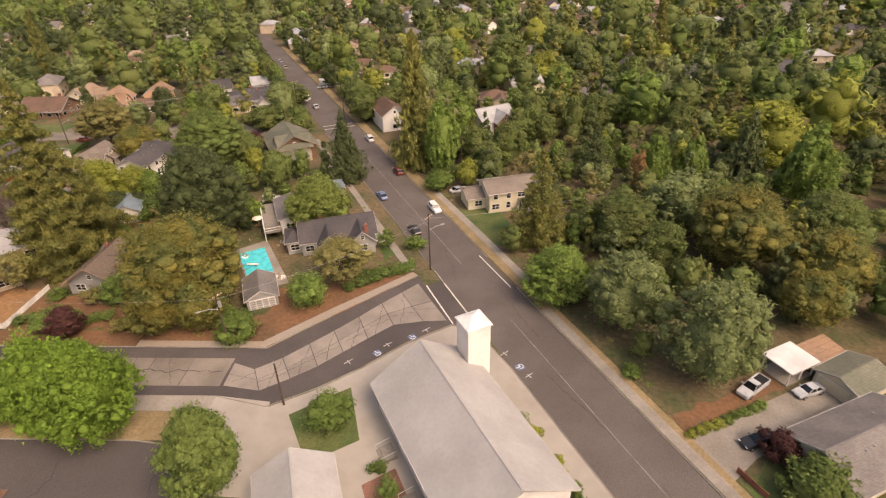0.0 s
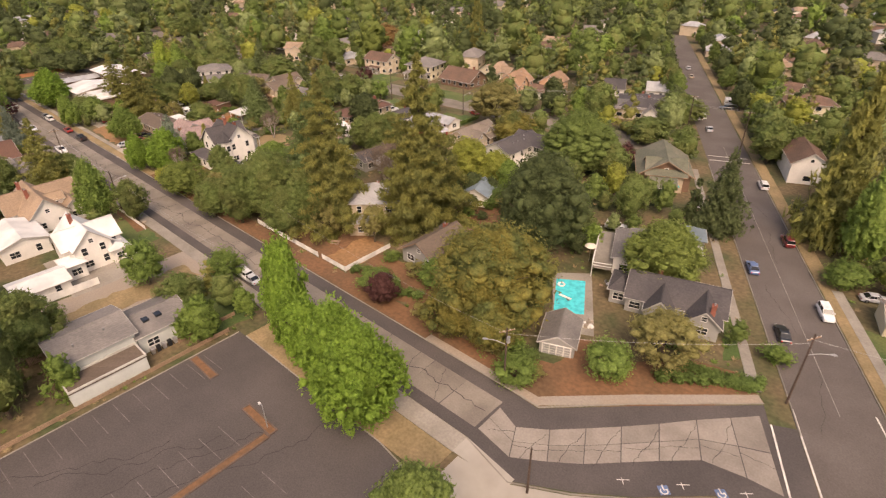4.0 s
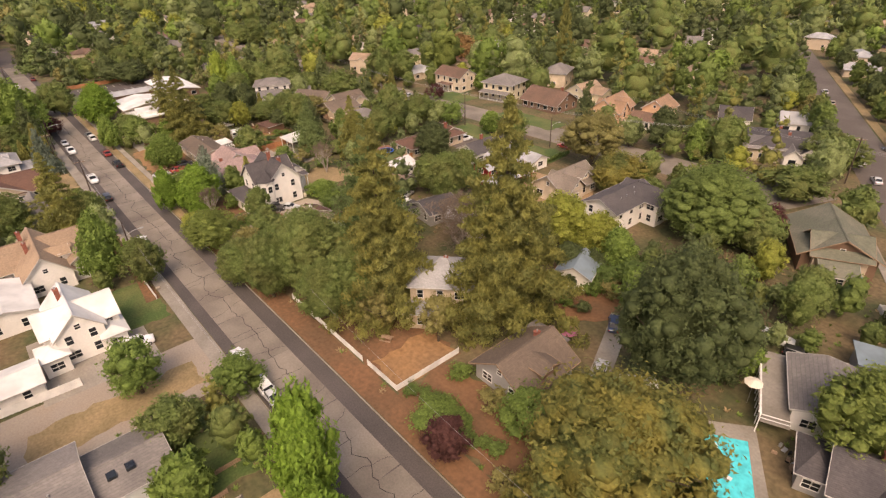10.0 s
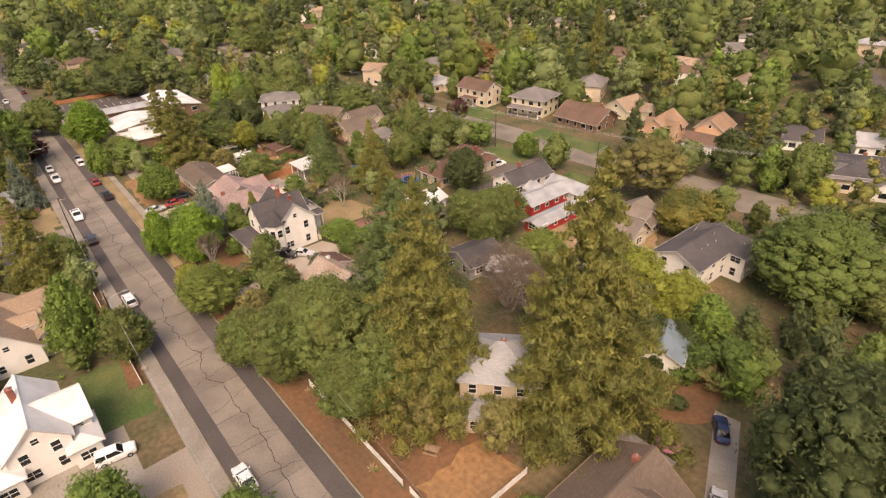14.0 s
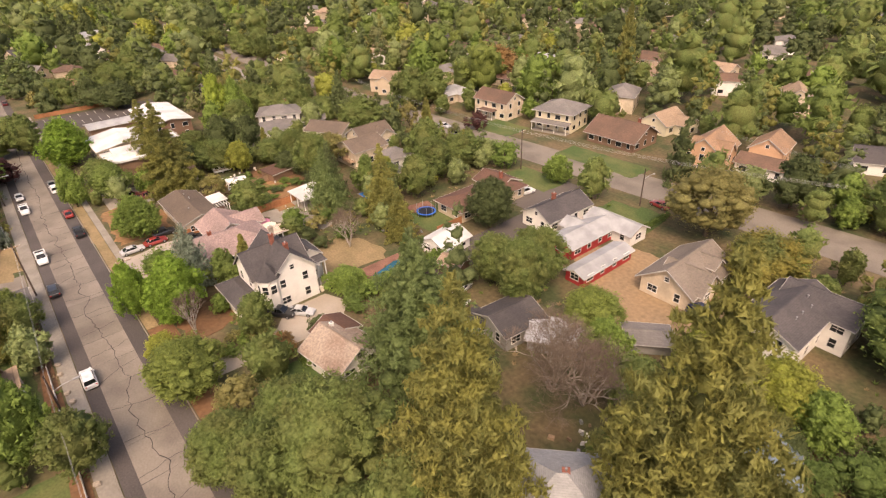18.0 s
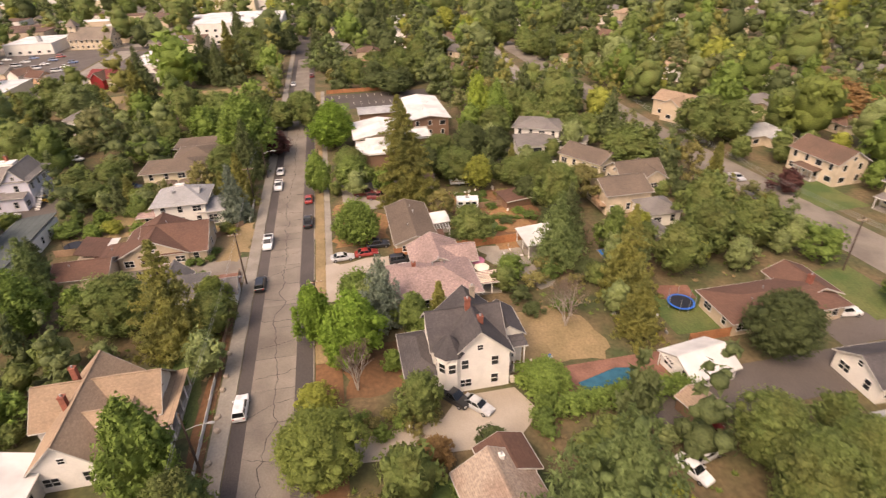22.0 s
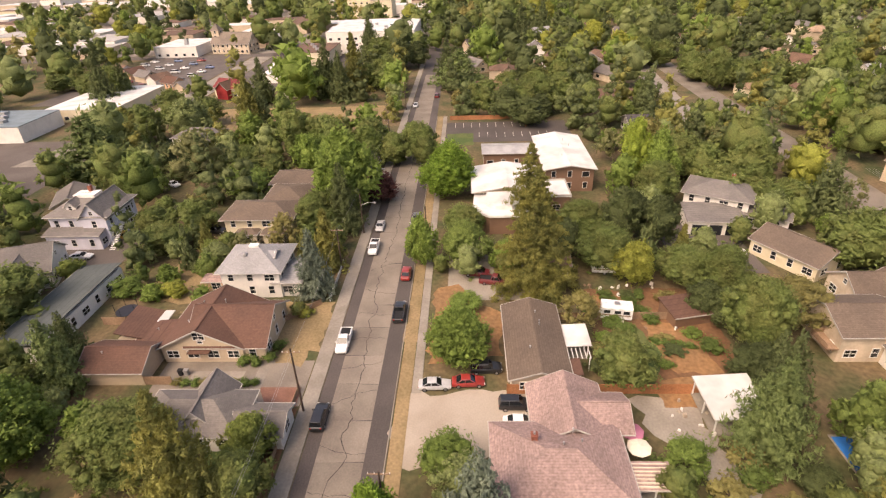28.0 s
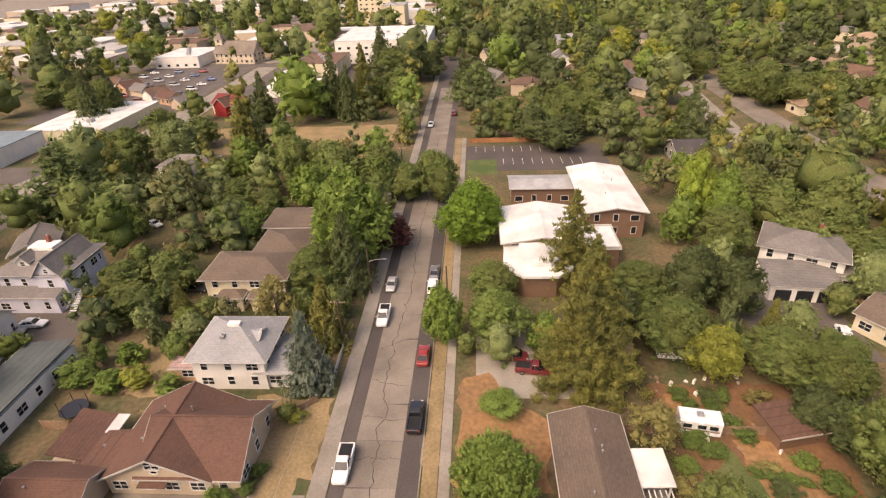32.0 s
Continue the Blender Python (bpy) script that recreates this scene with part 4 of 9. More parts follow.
def stall_sign(x, y, deg):
    """A painted wheelchair mark: a ring with a bent bar, on a blue field, with stall ticks."""
    m = Matrix.Translation((x, y, 0)) @ Matrix.Rotation(radians(deg), 4, "Z")
    ob = thing("stall_marking", m, "faded blue and white accessible-parking mark on asphalt", "road marking", "accessible stall marks", "structure")
    part("field", Shape().box(-0.62, -0.62, 0, 0.62, 0.62, 0.050), M_BLUEPAINT, ob)
    g = Shape()
    for k in range(10):
        a0, a1 = 2.4 + k * 0.45, 2.4 + (k + 1) * 0.45
        g.add([(r * math.cos(a), r * math.sin(a) - 0.1, z) for z in (0.03, 0.056) for r, a in ((0.36, a0), (0.5, a0), (0.5, a1), (0.36, a1))],
              [(4, 5, 6, 7), (0, 1, 5, 4), (1, 2, 6, 5), (2, 3, 7, 6), (3, 0, 4, 7)])
    g.box(-0.08, -0.05, 0.03, 0.08, 0.55, 0.056).box(-0.08, -0.05, 0.03, 0.4, 0.08, 0.056).box(-0.1, 0.58, 0.03, 0.1, 0.72, 0.056)
    part("symbol", g, M_PAINT, ob)


stall_sign(-14.4, 66.0, 45), stall_sign(-9.1, 70.0, 45), stall_sign(8.2, 63.1, 118)
for x, y in ((-18.7, 64.1), (-13.0, 68.2), (-6.9, 72.0), (6.0, 66.2), (9.4, 61.3)):
    stripe(x - 0.6, y - 0.5, x + 0.6, y + 0.5, 0.09)
    stripe(x + 0.35, y - 0.55, x - 0.25, y + 0.15, 0.09)


def wander(name, x0, y0, x1, y1, swing, step, wide, seed, mat=M_CRACK, z=0.060, label="dark tar-filled crack"):
    """A crack that wanders from end to end, as a thin raised seam."""
    rng = random.Random(seed)
    d = Vector((x1 - x0, y1 - y0))
    n = max(2, int(d.length / step))
    side = Vector((-d.y, d.x)).normalized()
    off, g, last = 0.0, Shape(), None
    for i in range(n + 1):
        off = off * 0.82 + rng.uniform(-swing, swing) * 0.6
        p = Vector((x0, y0)) + d * (i / n) + side * off
        if last is not None:
            e = (p - last)
            g.at(Matrix.Translation((last.x, last.y, 0)) @ Matrix.Rotation(math.atan2(e.y, e.x), 4, "Z"))
            w = wide * rng.uniform(0.6, 1.3) / 2
            g.box(-0.01, -w, 0.0, e.length + 0.01, w, z)
        last = p
    return solid(name, g, mat, label, "crack", "structure")


wander("road_crack", -38, 61.4, -235, 61.5, 0.9, 0.9, 0.09, 3)
wander("road_crack", -235, 61.5, -330, 61.5, 0.6, 1.5, 0.09, 4)
for k in range(9):
    wander("road_crack", -77 + 4.5 * k, 9 + (k * 7) % 13, -66 + 4.5 * k, 30 + (k * 5) % 17, 1.2, 0.9, 0.07, 20 + k, z=0.048)
    wander("road_crack", *b_at(-50 + 22 * k, 3 + (k * 5) % 7), *b_at(-36 + 22 * k, 2 + (k * 3) % 8), 0.5, 0.9, 0.05, 40 + k, z=0.042)
for k in range(26):
    x = -45 - 7.1 * k
    wander("road_crack", x, 58.6, x - 2.5 + (k % 5), 64.5, 0.5, 0.6, 0.05, 60 + k)


def slab(outline, parent, mat=M_SLAB, z=0.046, shrink=1.0):
    g = Shape()
    n = len(outline)
    mx, my = sum(p[0] for p in outline) / n, sum(p[1] for p in outline) / n
    outline = [(mx + (x - mx) * shrink, my + (y - my) * shrink) for x, y in outline]
    cx, cy = sum(p[0] for p in outline) / n, sum(p[1] for p in outline) / n
    inner = [(cx + (x - cx) * 0.985, cy + (y - cy) * 0.985) for x, y in outline]
    g.add([(x, y, 0) for x, y in outline] + [(x, y, z - 0.008) for x, y in outline] + [(x, y, z) for x, y in inner],
          [tuple(range(2 * n, 3 * n))] + [(i, (i + 1) % n, n + (i + 1) % n, n + i) for i in range(n)] + [(n + i, n + (i + 1) % n, 2 * n + (i + 1) % n, 2 * n + i) for i in range(n)])
    return part("slab", g, mat, parent)

# ---- buildings ----
def window_meshes(w, h):
    t = 0.09
    xs = [-w / 2 - t, -w / 2, w / 2, w / 2 + t] if w <= 1.3 else [-w / 2 - t, -w / 2, -0.03, 0.03, w / 2, w / 2 + t]
    zs = [-t - 0.04, 0, h * 0.5 - 0.03, h * 0.5 + 0.03, h, h + t]
    hole = (1,) if w <= 1.3 else (1, 3)
    frame_ = Shape().lattice(xs, zs, lambda i, j: not (i in hole and j in (1, 3)), -0.07, 0.02)
    return frame_.mesh("window", M_WHITE), Shape().box(-w / 2, -0.03, 0, w / 2, 0.01, h).mesh("pane", M_GLASS)


WINDOWS = {"tall": window_meshes(0.95, 1.5), "wide": window_meshes(1.7, 1.25), "small": window_meshes(0.75, 0.8)}


def far_window(w, h):
    me = Shape().box(-w / 2 - 0.1, -0.04, -0.1, w / 2 + 0.1, 0.02, h + 0.1).box(-w / 2, -0.06, 0, w / 2, -0.02, h).mesh("window", M_WHITE)
    me.materials.append(M_GLASS)
    for p in me.polygons[6:]:
        p.material_index = 1
    return me


FAR_WINDOWS = {"tall": far_window(0.95, 1.5), "wide": far_window(1.7, 1.25), "small": far_window(0.75, 0.8)}
WINGS, WANTED = {}, []


def window(parent, size, x, y, z, deg):
    """A window on a wall whose outside faces deg - 90. It is set when all blocks of its house stand."""
    WANTED.append((parent, size, x, y, z, deg))


def set_windows():
    """Leave out those that another block of the house covers, and those on the blind sides towards the west and the block's middle."""
    for parent, size, x, y, z, deg in WANTED:
        m = parent.matrix_basis
        out = m.to_3x3() @ Vector((math.sin(radians(deg)), -math.cos(radians(deg)), 0))
        px, py = m.translation.x, m.translation.y
        if out.x < -0.5 or (py > 62 and out.y > 0.5) or (py < 62 and out.y < -0.5):
            continue
        qx, qy = x + 0.25 * math.sin(radians(deg)), y - 0.25 * math.cos(radians(deg))
        hidden = False
        for inv, L, W, z0, z1 in WINGS.get(parent.name, ()):
            q = inv @ Vector((qx, qy, 0))
            hidden |= abs(q.x) < L / 2 + 0.15 and abs(q.y) < W / 2 + 0.15 and z0 < z + 0.6 < z1 + 0.4
        if hidden:
            continue
        near = -270 < px < 65 and -20 < py < 165
        if not near and (px + 110) ** 2 + (py - 90) ** 2 > 260 ** 2 and px > -480 and (int(px * 7) + int(x * 3)) % 3:
            continue
        ob = part("window", WINDOWS[size][0] if near else FAR_WINDOWS[size], None, parent)
        ob.matrix_basis = spot(x, y, z, deg)
        if near:
            part("pane", WINDOWS[size][1], None, ob)




def door(parent, x, y, deg, mat=None, wide=0.95, high=2.05, garage=False, z=0.0):
    g = Shape().box(-wide / 2, -0.05, 0, wide / 2, 0.02, high)
    if not garage:
        for k in range(2):
            g.box(0.1 - wide / 2, -0.08, high * (k + 0.12) / 2, wide / 2 - 0.1, -0.05, high * (k + 0.88) / 2)
    ob = part("garage_door" if garage else "door", g, mat or M_WHITE, parent)
    if garage:
        w = wide / 4
        me = Shape().box(0.1, -0.08, high * 0.03, w - 0.1, -0.052, high * 0.22).mesh("door_panel", M_METALGREY if mat == M_WHITE else mat or M_WHITE)
        for k in range(16):
            part("door_panel", me, None, ob).matrix_basis = spot(-wide / 2 + (k % 4) * w, 0, high * (k // 4) / 4)
    ob.matrix_basis = spot(x, y, z, deg)
    f = Shape().box(-wide / 2 - 0.1, -0.09, 0, -wide / 2, 0.02, high).box(wide / 2, -0.09, 0, wide / 2 + 0.1, 0.02, high).box(-wide / 2 - 0.1, -0.09, high, wide / 2 + 0.1, 0.02, high + 0.12)
    part("door_frame", f, M_WHITE, ob)
    if not garage:
        part("handle", Shape().box(wide / 2 - 0.14, -0.12, 0.95, wide / 2 - 0.08, -0.05, 1.05), M_METALGREY, ob)
    return ob


def wing(parent, x, y, L, W, eave, rise, deg=0, kind="gable", z0=0.0, over=0.45, wall=None, roof=None, trim=None, win="nsew", size="tall", full=True):
    """One block of a house: its walls, its roof with fascia, its windows. The ridge runs along L; deg turns the block. win: sides with windows (e, w: the ends)."""
    m = spot(x, y, 0, deg)
    th = 0.16
    s = rise / (W / 2) if kind == "gable" else 0
    if kind == "gable":
        body = Shape(m).along_x([(-W / 2, z0), (W / 2, z0), (W / 2, eave), (0, eave + rise - 0.01), (-W / 2, eave)], -L / 2, L / 2)
    else:
        body = Shape(m).box(-L / 2, -W / 2, z0, L / 2, W / 2, eave)
    if wall:
        part("wall", body, wall, parent)
        WINGS.setdefault(parent.name, []).append((m.inverted(), L, W, z0, eave))
    g, f = Shape(m), Shape(m)
    yo, xo, ze = W / 2 + over, L / 2 + over, eave - s * over
    if kind == "gable":
        zr = eave + rise
        g.along_x([(-yo, ze), (0, zr), (yo, ze), (yo, ze + th), (0, zr + th), (-yo, ze + th)], -xo, xo)
        for x0, x1 in ((-xo - 0.05, -xo - 0.004), (xo + 0.004, xo + 0.05)):
            f.along_x([(-yo, ze - 0.06), (0, zr - 0.06), (yo, ze - 0.06), (yo, ze + th + 0.03), (0, zr + th + 0.03), (-yo, ze + th + 0.03)], x0, x1)
        for q in (-1, 1):
            f.box(-xo, min(q * (yo + 0.005), q * (yo + 0.10)), ze + 0.01, xo, max(q * (yo + 0.005), q * (yo + 0.10)), ze + th - 0.02)
        g.box(-xo + 0.03, -0.14, zr + th - 0.04, xo - 0.03, 0.14, zr + th + 0.035)
    elif kind == "hip":
        k = max(0.0, (L - W) / 2)
        zr = eave + rise
        low = [(-xo, -yo, ze), (xo, -yo, ze), (xo, yo, ze), (-xo, yo, ze)]
        top = [(x_, y_, z_ + th) for x_, y_, z_ in low] + [(-k, 0, zr + th), (k + 0.02, 0, zr + th)]
        g.add(low + top, [(3, 2, 1, 0), (0, 1, 5, 4), (1, 2, 6, 5), (2, 3, 7, 6), (3, 0, 4, 7), (4, 5, 9, 8), (6, 7, 8, 9), (5, 6, 9), (7, 4, 8)])
        for a, b, c, d in ((-xo - 0.1, -yo - 0.1, xo + 0.1, -yo - 0.005), (-xo - 0.1, yo + 0.005, xo + 0.1, yo + 0.1), (-xo - 0.1, -yo, -xo - 0.005, yo), (xo + 0.005, -yo, xo + 0.1, yo)):
            f.box(a, b, ze + 0.01, c, d, ze + th - 0.02)
    elif kind == "shed":
        g.along_x([(-yo, eave), (yo, eave + rise), (yo, eave + rise + th), (-yo, eave + th)], -xo, xo)
        f.box(-xo, -yo - 0.06, eave - 0.03, xo, -yo - 0.004, eave + th + 0.02)
    else:
        g.box(-xo, -yo, eave, xo, yo, eave + 0.22)
        for a, b, c, d in ((-xo, -yo, xo, -yo + 0.2), (-xo, yo - 0.2, xo, yo), (-xo, -yo + 0.2, -xo + 0.2, yo - 0.2), (xo - 0.2, -yo + 0.2, xo, yo - 0.2)):
            f.box(a, b, eave + 0.224, c, d, eave + 0.22 + rise)
    top_ = part("roof", g, roof, parent)
    px_, py_ = parent.matrix_basis.translation.x, parent.matrix_basis.translation.y
    if f.f and (full or (px_ + 110) ** 2 + (py_ - 90) ** 2 < 230 ** 2):
        part("fascia", f, trim or M_TRIM, top_)
    if wall:
        floors = max(1, int((eave - z0) / 2.5)) if full else 1
        for side in win:
            along, half, turn = (L, W / 2, {"s": 0, "n": 180}.get(side)) if side in "sn" else (W, L / 2, {"e": 90, "w": -90}[side])
            n = max(1, int(along / 3.1)) if full else max(1, int(along / 5))
            for fl in range(floors):
                for k in range(n):
                    u = (k + 0.5) / n * along - along / 2
                    px, py = {"s": (u, -half), "n": (-u, half), "e": (half, u), "w": (-half, -u)}[side]
                    p = m @ Vector((px, py, 0))
                    window(parent, size if (k + fl) % 3 else ("wide" if size == "tall" else size), p.x, p.y, z0 + 0.95 + fl * (eave - z0) / floors, turn + deg)
            if kind == "gable" and side in "ew" and rise > 2.0:
                p = m @ Vector((half if side == "e" else -half, 0, 0))
                window(parent, "small", p.x, p.y, eave + rise * 0.18, turn + deg)
    return top_


def porch(parent, x, y, L, W, h, deg=0, roof=None, rise=0.5, posts=4, kind="shed", trim=None):
    """An open roof on posts."""
    wing(parent, x, y, L, W, h, rise, deg, kind, wall=None, roof=roof, over=0.25, trim=trim)
    m = spot(x, y, 0, deg)
    for k in range(posts):
        for q in (-1, 1):
            u = (k / (posts - 1) - 0.5) * (L - 0.3)
            ob = part("post", Shape().box(-0.08, -0.08, 0, 0.08, 0.08, h + (rise if kind == "shed" and q > 0 else 0) * 0.8), trim or M_WHITE, parent)
            ob.matrix_basis = m @ spot(u, q * (W / 2 - 0.15))
    floor = part("floor", Shape(m).box(-L / 2, -W / 2, 0.0, L / 2, W / 2, 0.25), M_WALK, parent)


def chimney(parent, x, y, z0, z1, mat=M_BRICK, w=0.7):
    ob = part("chimney", Shape().box(-w / 2, -w / 2, z0, w / 2, w / 2, z1).box(-w / 2 - 0.06, -w / 2 - 0.06, z1, w / 2 + 0.06, w / 2 + 0.06, z1 + 0.14), mat, parent)
    ob.matrix_basis = spot(x, y)
    part("flue", Shape().tube([(0, 0, z1 + 0.1), (0, 0, z1 + 0.45)], [0.13, 0.13], 8), M_METALGREY, ob)


def vents(parent, places):
    for x, y, z in places:
        ob = part("vent_pipe", Shape().tube([(0, 0, -0.3), (0, 0, 0.35)], [0.07, 0.07], 8).tube([(0, 0, 0.32), (0, 0, 0.42)], [0.13, 0.13], 8), M_METALGREY, parent)
        ob.matrix_basis = spot(x, y, z)


BUILT = []


def house(x, y, deg, label, category="house", name="house", reach=9.0):
    BUILT.append((x, y, reach))
    return thing(name, spot(x, y, 0, deg), label, category)

# ---- vehicles ----
PAINT = {}


def paint(key):
    colours = {"white": (0.78, 0.77, 0.75), "silver": (0.46, 0.46, 0.46), "black": (0.020, 0.020, 0.022), "red": (0.30, 0.035, 0.030), "maroon": (0.15, 0.018, 0.020),
               "blue": (0.10, 0.15, 0.28), "grey": (0.16, 0.16, 0.165), "tan": (0.42, 0.35, 0.25), "green": (0.05, 0.09, 0.06), "yellow": (0.62, 0.36, 0.03), "navy": (0.03, 0.045, 0.10)}
    if key not in PAINT:
        PAINT[key] = glossy(key + "_car_paint", colours[key], 0.3, 0.0, 0.6)
    return PAINT[key]


WHEEL = Shape().tube([(0, -0.11, 0), (0, 0.11, 0)], [0.33, 0.33], 16).mesh("tyre", M_BLACK)
RIM = Shape().tube([(0, -0.125, 0), (0, 0.125, 0)], [0.2, 0.2], 10).mesh("rim", M_RIM)


def car(kind, colour, x, y, deg, label="", far=False):
    """kind: sedan, suv, van or pickup; it faces deg."""
    L, w, hood, belt, top = {"sedan": (4.7, 1.80, 0.88, 0.95, 1.45), "suv": (4.7, 1.88, 1.05, 1.10, 1.78), "van": (5.0, 1.95, 1.05, 1.10, 1.85), "pickup": (5.6, 1.95, 1.08, 1.15, 1.82)}[kind]
    word = {"sedan": "sedan", "suv": "sport utility vehicle", "van": "minivan", "pickup": "pickup truck"}[kind]
    ob = thing("pickup_truck" if kind == "pickup" else "car", spot(x, y, 0.035, deg), label or "%s parked %s on the street" % (colour, word), "truck" if kind == "pickup" else "car", "parked vehicles")
    h = L / 2

    def ring(px, wide, zb, zt):
        k = wide / 2
        return [(px, -k * 0.92, zb), (px, -k, zb + 0.18), (px, -k, zt - 0.18), (px, -k * 0.9, zt), (px, k * 0.9, zt), (px, k, zt - 0.18), (px, k, zb + 0.18), (px, k * 0.92, zb)]

    rear = belt if kind != "sedan" else belt - 0.02
    g = Shape().loft([ring(-h, w * 0.84, 0.36, rear - 0.16), ring(-h + 0.12, w * 0.95, 0.27, rear - 0.03), ring(-h + 0.6, w, 0.24, rear), ring(0.0, w, 0.22, belt), ring(h * 0.38, w, 0.22, belt - 0.01),
                      ring(h - 0.55, w * 0.98, 0.24, hood - 0.06), ring(h - 0.14, w * 0.92, 0.28, hood - 0.16), ring(h, w * 0.78, 0.38, hood - 0.3)])
    part("body", g, paint(colour), ob, smooth=False)
    x0, x1, r0, r1 = {"sedan": (-h * 0.74, h * 0.42, -h * 0.42, h * 0.10), "suv": (-h * 0.96, h * 0.42, -h * 0.86, h * 0.14), "van": (-h * 0.96, h * 0.62, -h * 0.88, h * 0.24), "pickup": (-h * 0.18, h * 0.48, -h * 0.10, h * 0.20)}[kind]
    a, b = w * 0.44, w * 0.37
    part("window_glass", Shape().add([(x0, -a, belt - 0.03), (x1, -a, belt - 0.03), (x1, a, belt - 0.03), (x0, a, belt - 0.03), (r0, -b, top - 0.05), (r1, -b, top - 0.05), (r1, b, top - 0.05), (r0, b, top - 0.05)],
                                [(3, 2, 1, 0), (4, 5, 6, 7), (0, 1, 5, 4), (1, 2, 6, 5), (2, 3, 7, 6), (3, 0, 4, 7)]), M_CARGLASS, ob)
    part("roof", Shape().loft([[(r0 - 0.06, -b, top - 0.06), (r0 - 0.06, b, top - 0.06), (r0 - 0.02, b * 0.9, top - 0.01), (r0 - 0.02, -b * 0.9, top - 0.01)],
                               [((r0 + r1) / 2, -b - 0.02, top - 0.06), ((r0 + r1) / 2, b + 0.02, top - 0.06), ((r0 + r1) / 2, b * 0.9, top + 0.03), ((r0 + r1) / 2, -b * 0.9, top + 0.03)],
                               [(r1 + 0.06, -b, top - 0.07), (r1 + 0.06, b, top - 0.07), (r1, b * 0.9, top - 0.01), (r1, -b * 0.9, top - 0.01)]]), paint(colour), ob)
    mid = (r0 + r1) / 2 - 0.1
    for q in (-1, 1):
        for pb, pt in () if far else ((x0, r0), (x1, r1), (mid, mid)):
            part("pillar", Shape().tube([(pb, q * (a + 0.005), belt - 0.02), (pt, q * (b + 0.005), top - 0.05)], [0.045, 0.04], 4), paint(colour), ob)
        if not far:
            part("headlight", Shape().box(h - 0.16, q * w * 0.34 - 0.17, hood - 0.36, h - 0.02, q * w * 0.34 + 0.17, hood - 0.20), M_LAMP, ob)
            part("tail_light", Shape().box(-h - 0.01, q * w * 0.36 - 0.12, rear - 0.34, -h + 0.12, q * w * 0.36 + 0.10, rear - 0.14), M_TAIL, ob)
            part("mirror", Shape().box(x1 - 0.32, q * (w / 2 + 0.08) - 0.09, belt + 0.02, x1 - 0.2, q * (w / 2 + 0.08) + 0.09, belt + 0.17), paint(colour), ob)
        for px in (-h * 0.62, h * 0.64):
            t = part("tyre", WHEEL, None, ob)
            t.matrix_basis = spot(px, q * (w / 2 - 0.09), 0.33)
            if not far:
                part("rim", RIM, None, t)
    if kind == "pickup":
        part("bed_liner", Shape().box(-h + 0.14, -w * 0.40, belt - 0.02, x0 - 0.1, w * 0.40, belt + 0.012), M_BLACK, ob)
        part("bed_rail", Shape().box(-h + 0.05, -w * 0.5, belt, x0, -w * 0.42, belt + 0.14).box(-h + 0.05, w * 0.42, belt, x0, w * 0.5, belt + 0.14).box(-h + 0.03, -w * 0.42, belt, -h + 0.1, w * 0.42, belt + 0.14), paint(colour), ob)
    return ob

# church and its hall by the bend
h = house(-0.4, 46.8, -62.2, "white church with a pale grey membrane gable roof and bell tower", "church", "church", 15)
wing(h, 0, 0, 25.0, 14.2, 4.8, 4.4, wall=W_WHITE, roof=R_CHURCH, over=0.7, win="nsew")
tw = part("tower", Shape(spot(-10.8, 7.2)).box(-1.75, -1.75, 0, 1.75, 1.75, 11.6), W_WHITE, h, "plain white square bell tower")
part("tower_cap", Shape(spot(-10.8, 7.2)).add([(-1.95, -1.95, 11.6), (1.95, -1.95, 11.6), (1.95, 1.95, 11.6), (-1.95, 1.95, 11.6), (-1.95, -1.95, 11.8), (1.95, -1.95, 11.8), (1.95, 1.95, 11.8), (-1.95, 1.95, 11.8), (0, 0, 12.9)],
     [(3, 2, 1, 0), (0, 1, 5, 4), (1, 2, 6, 5), (2, 3, 7, 6), (3, 0, 4, 7), (4, 5, 8), (5, 6, 8), (6, 7, 8), (7, 4, 8)]), M_WHITE, tw)
for k in (-4.5, 3.5):
    part("step", Shape().box(k - 1.2, -9.6, 0, k + 1.2, -7.9, 0.55).box(k - 1.2, -10.0, 0, k + 1.2, -9.6, 0.3), M_WALK, h)
    door(h, k, -7.13, 0, M_WHITE, 1.6, 2.3, z=0.5)
    for q in (k - 1.2, k + 1.2):
        part("stair_rail", Shape().tube([(q, -10, 0.2), (q, -10, 1.2), (q, -8, 1.5)], [0.04, 0.04, 0.04], 5), M_WHITE, h)
h = house(-18.6, 35.6, -70, "small church hall with a pale grey gable roof", "hall", "church_hall", 9)
wing(h, 0, 0, 13.5, 8.6, 3.5, 2.6, wall=W_WHITE, roof=R_CHURCH, over=0.6)

# east side of the cross street
h = house(10.2, 120.6, 16, "two-storey cream house with a taupe shingle roof", reach=9)
wing(h, 0, 0, 12.5, 8.4, 5.0, 1.6, kind="gable", wall=W_CREAM, roof=R_TAUPE, trim=M_CANVAS)
wing(h, -8.0, 2.0, 5.0, 6.5, 3.0, 1.2, kind="gable", wall=W_CREAM, roof=R_TAUPE, trim=M_CANVAS)
porch(h, 3.5, -5.2, 5, 2.2, 2.6, 0, R_TAUPE, 0.3, 3)
h = house(49.6, 47.4, 24, "cream bungalow with a grey shingle gable roof", reach=10)
wing(h, 0, 0, 16, 9.4, 2.9, 2.1, wall=W_CREAM, roof=R_GREY, over=0.6, size="wide")
wing(h, 3.5, -5.0, 7, 6.5, 2.8, 1.6, 90, wall=W_CREAM, roof=R_GREY, over=0.5)
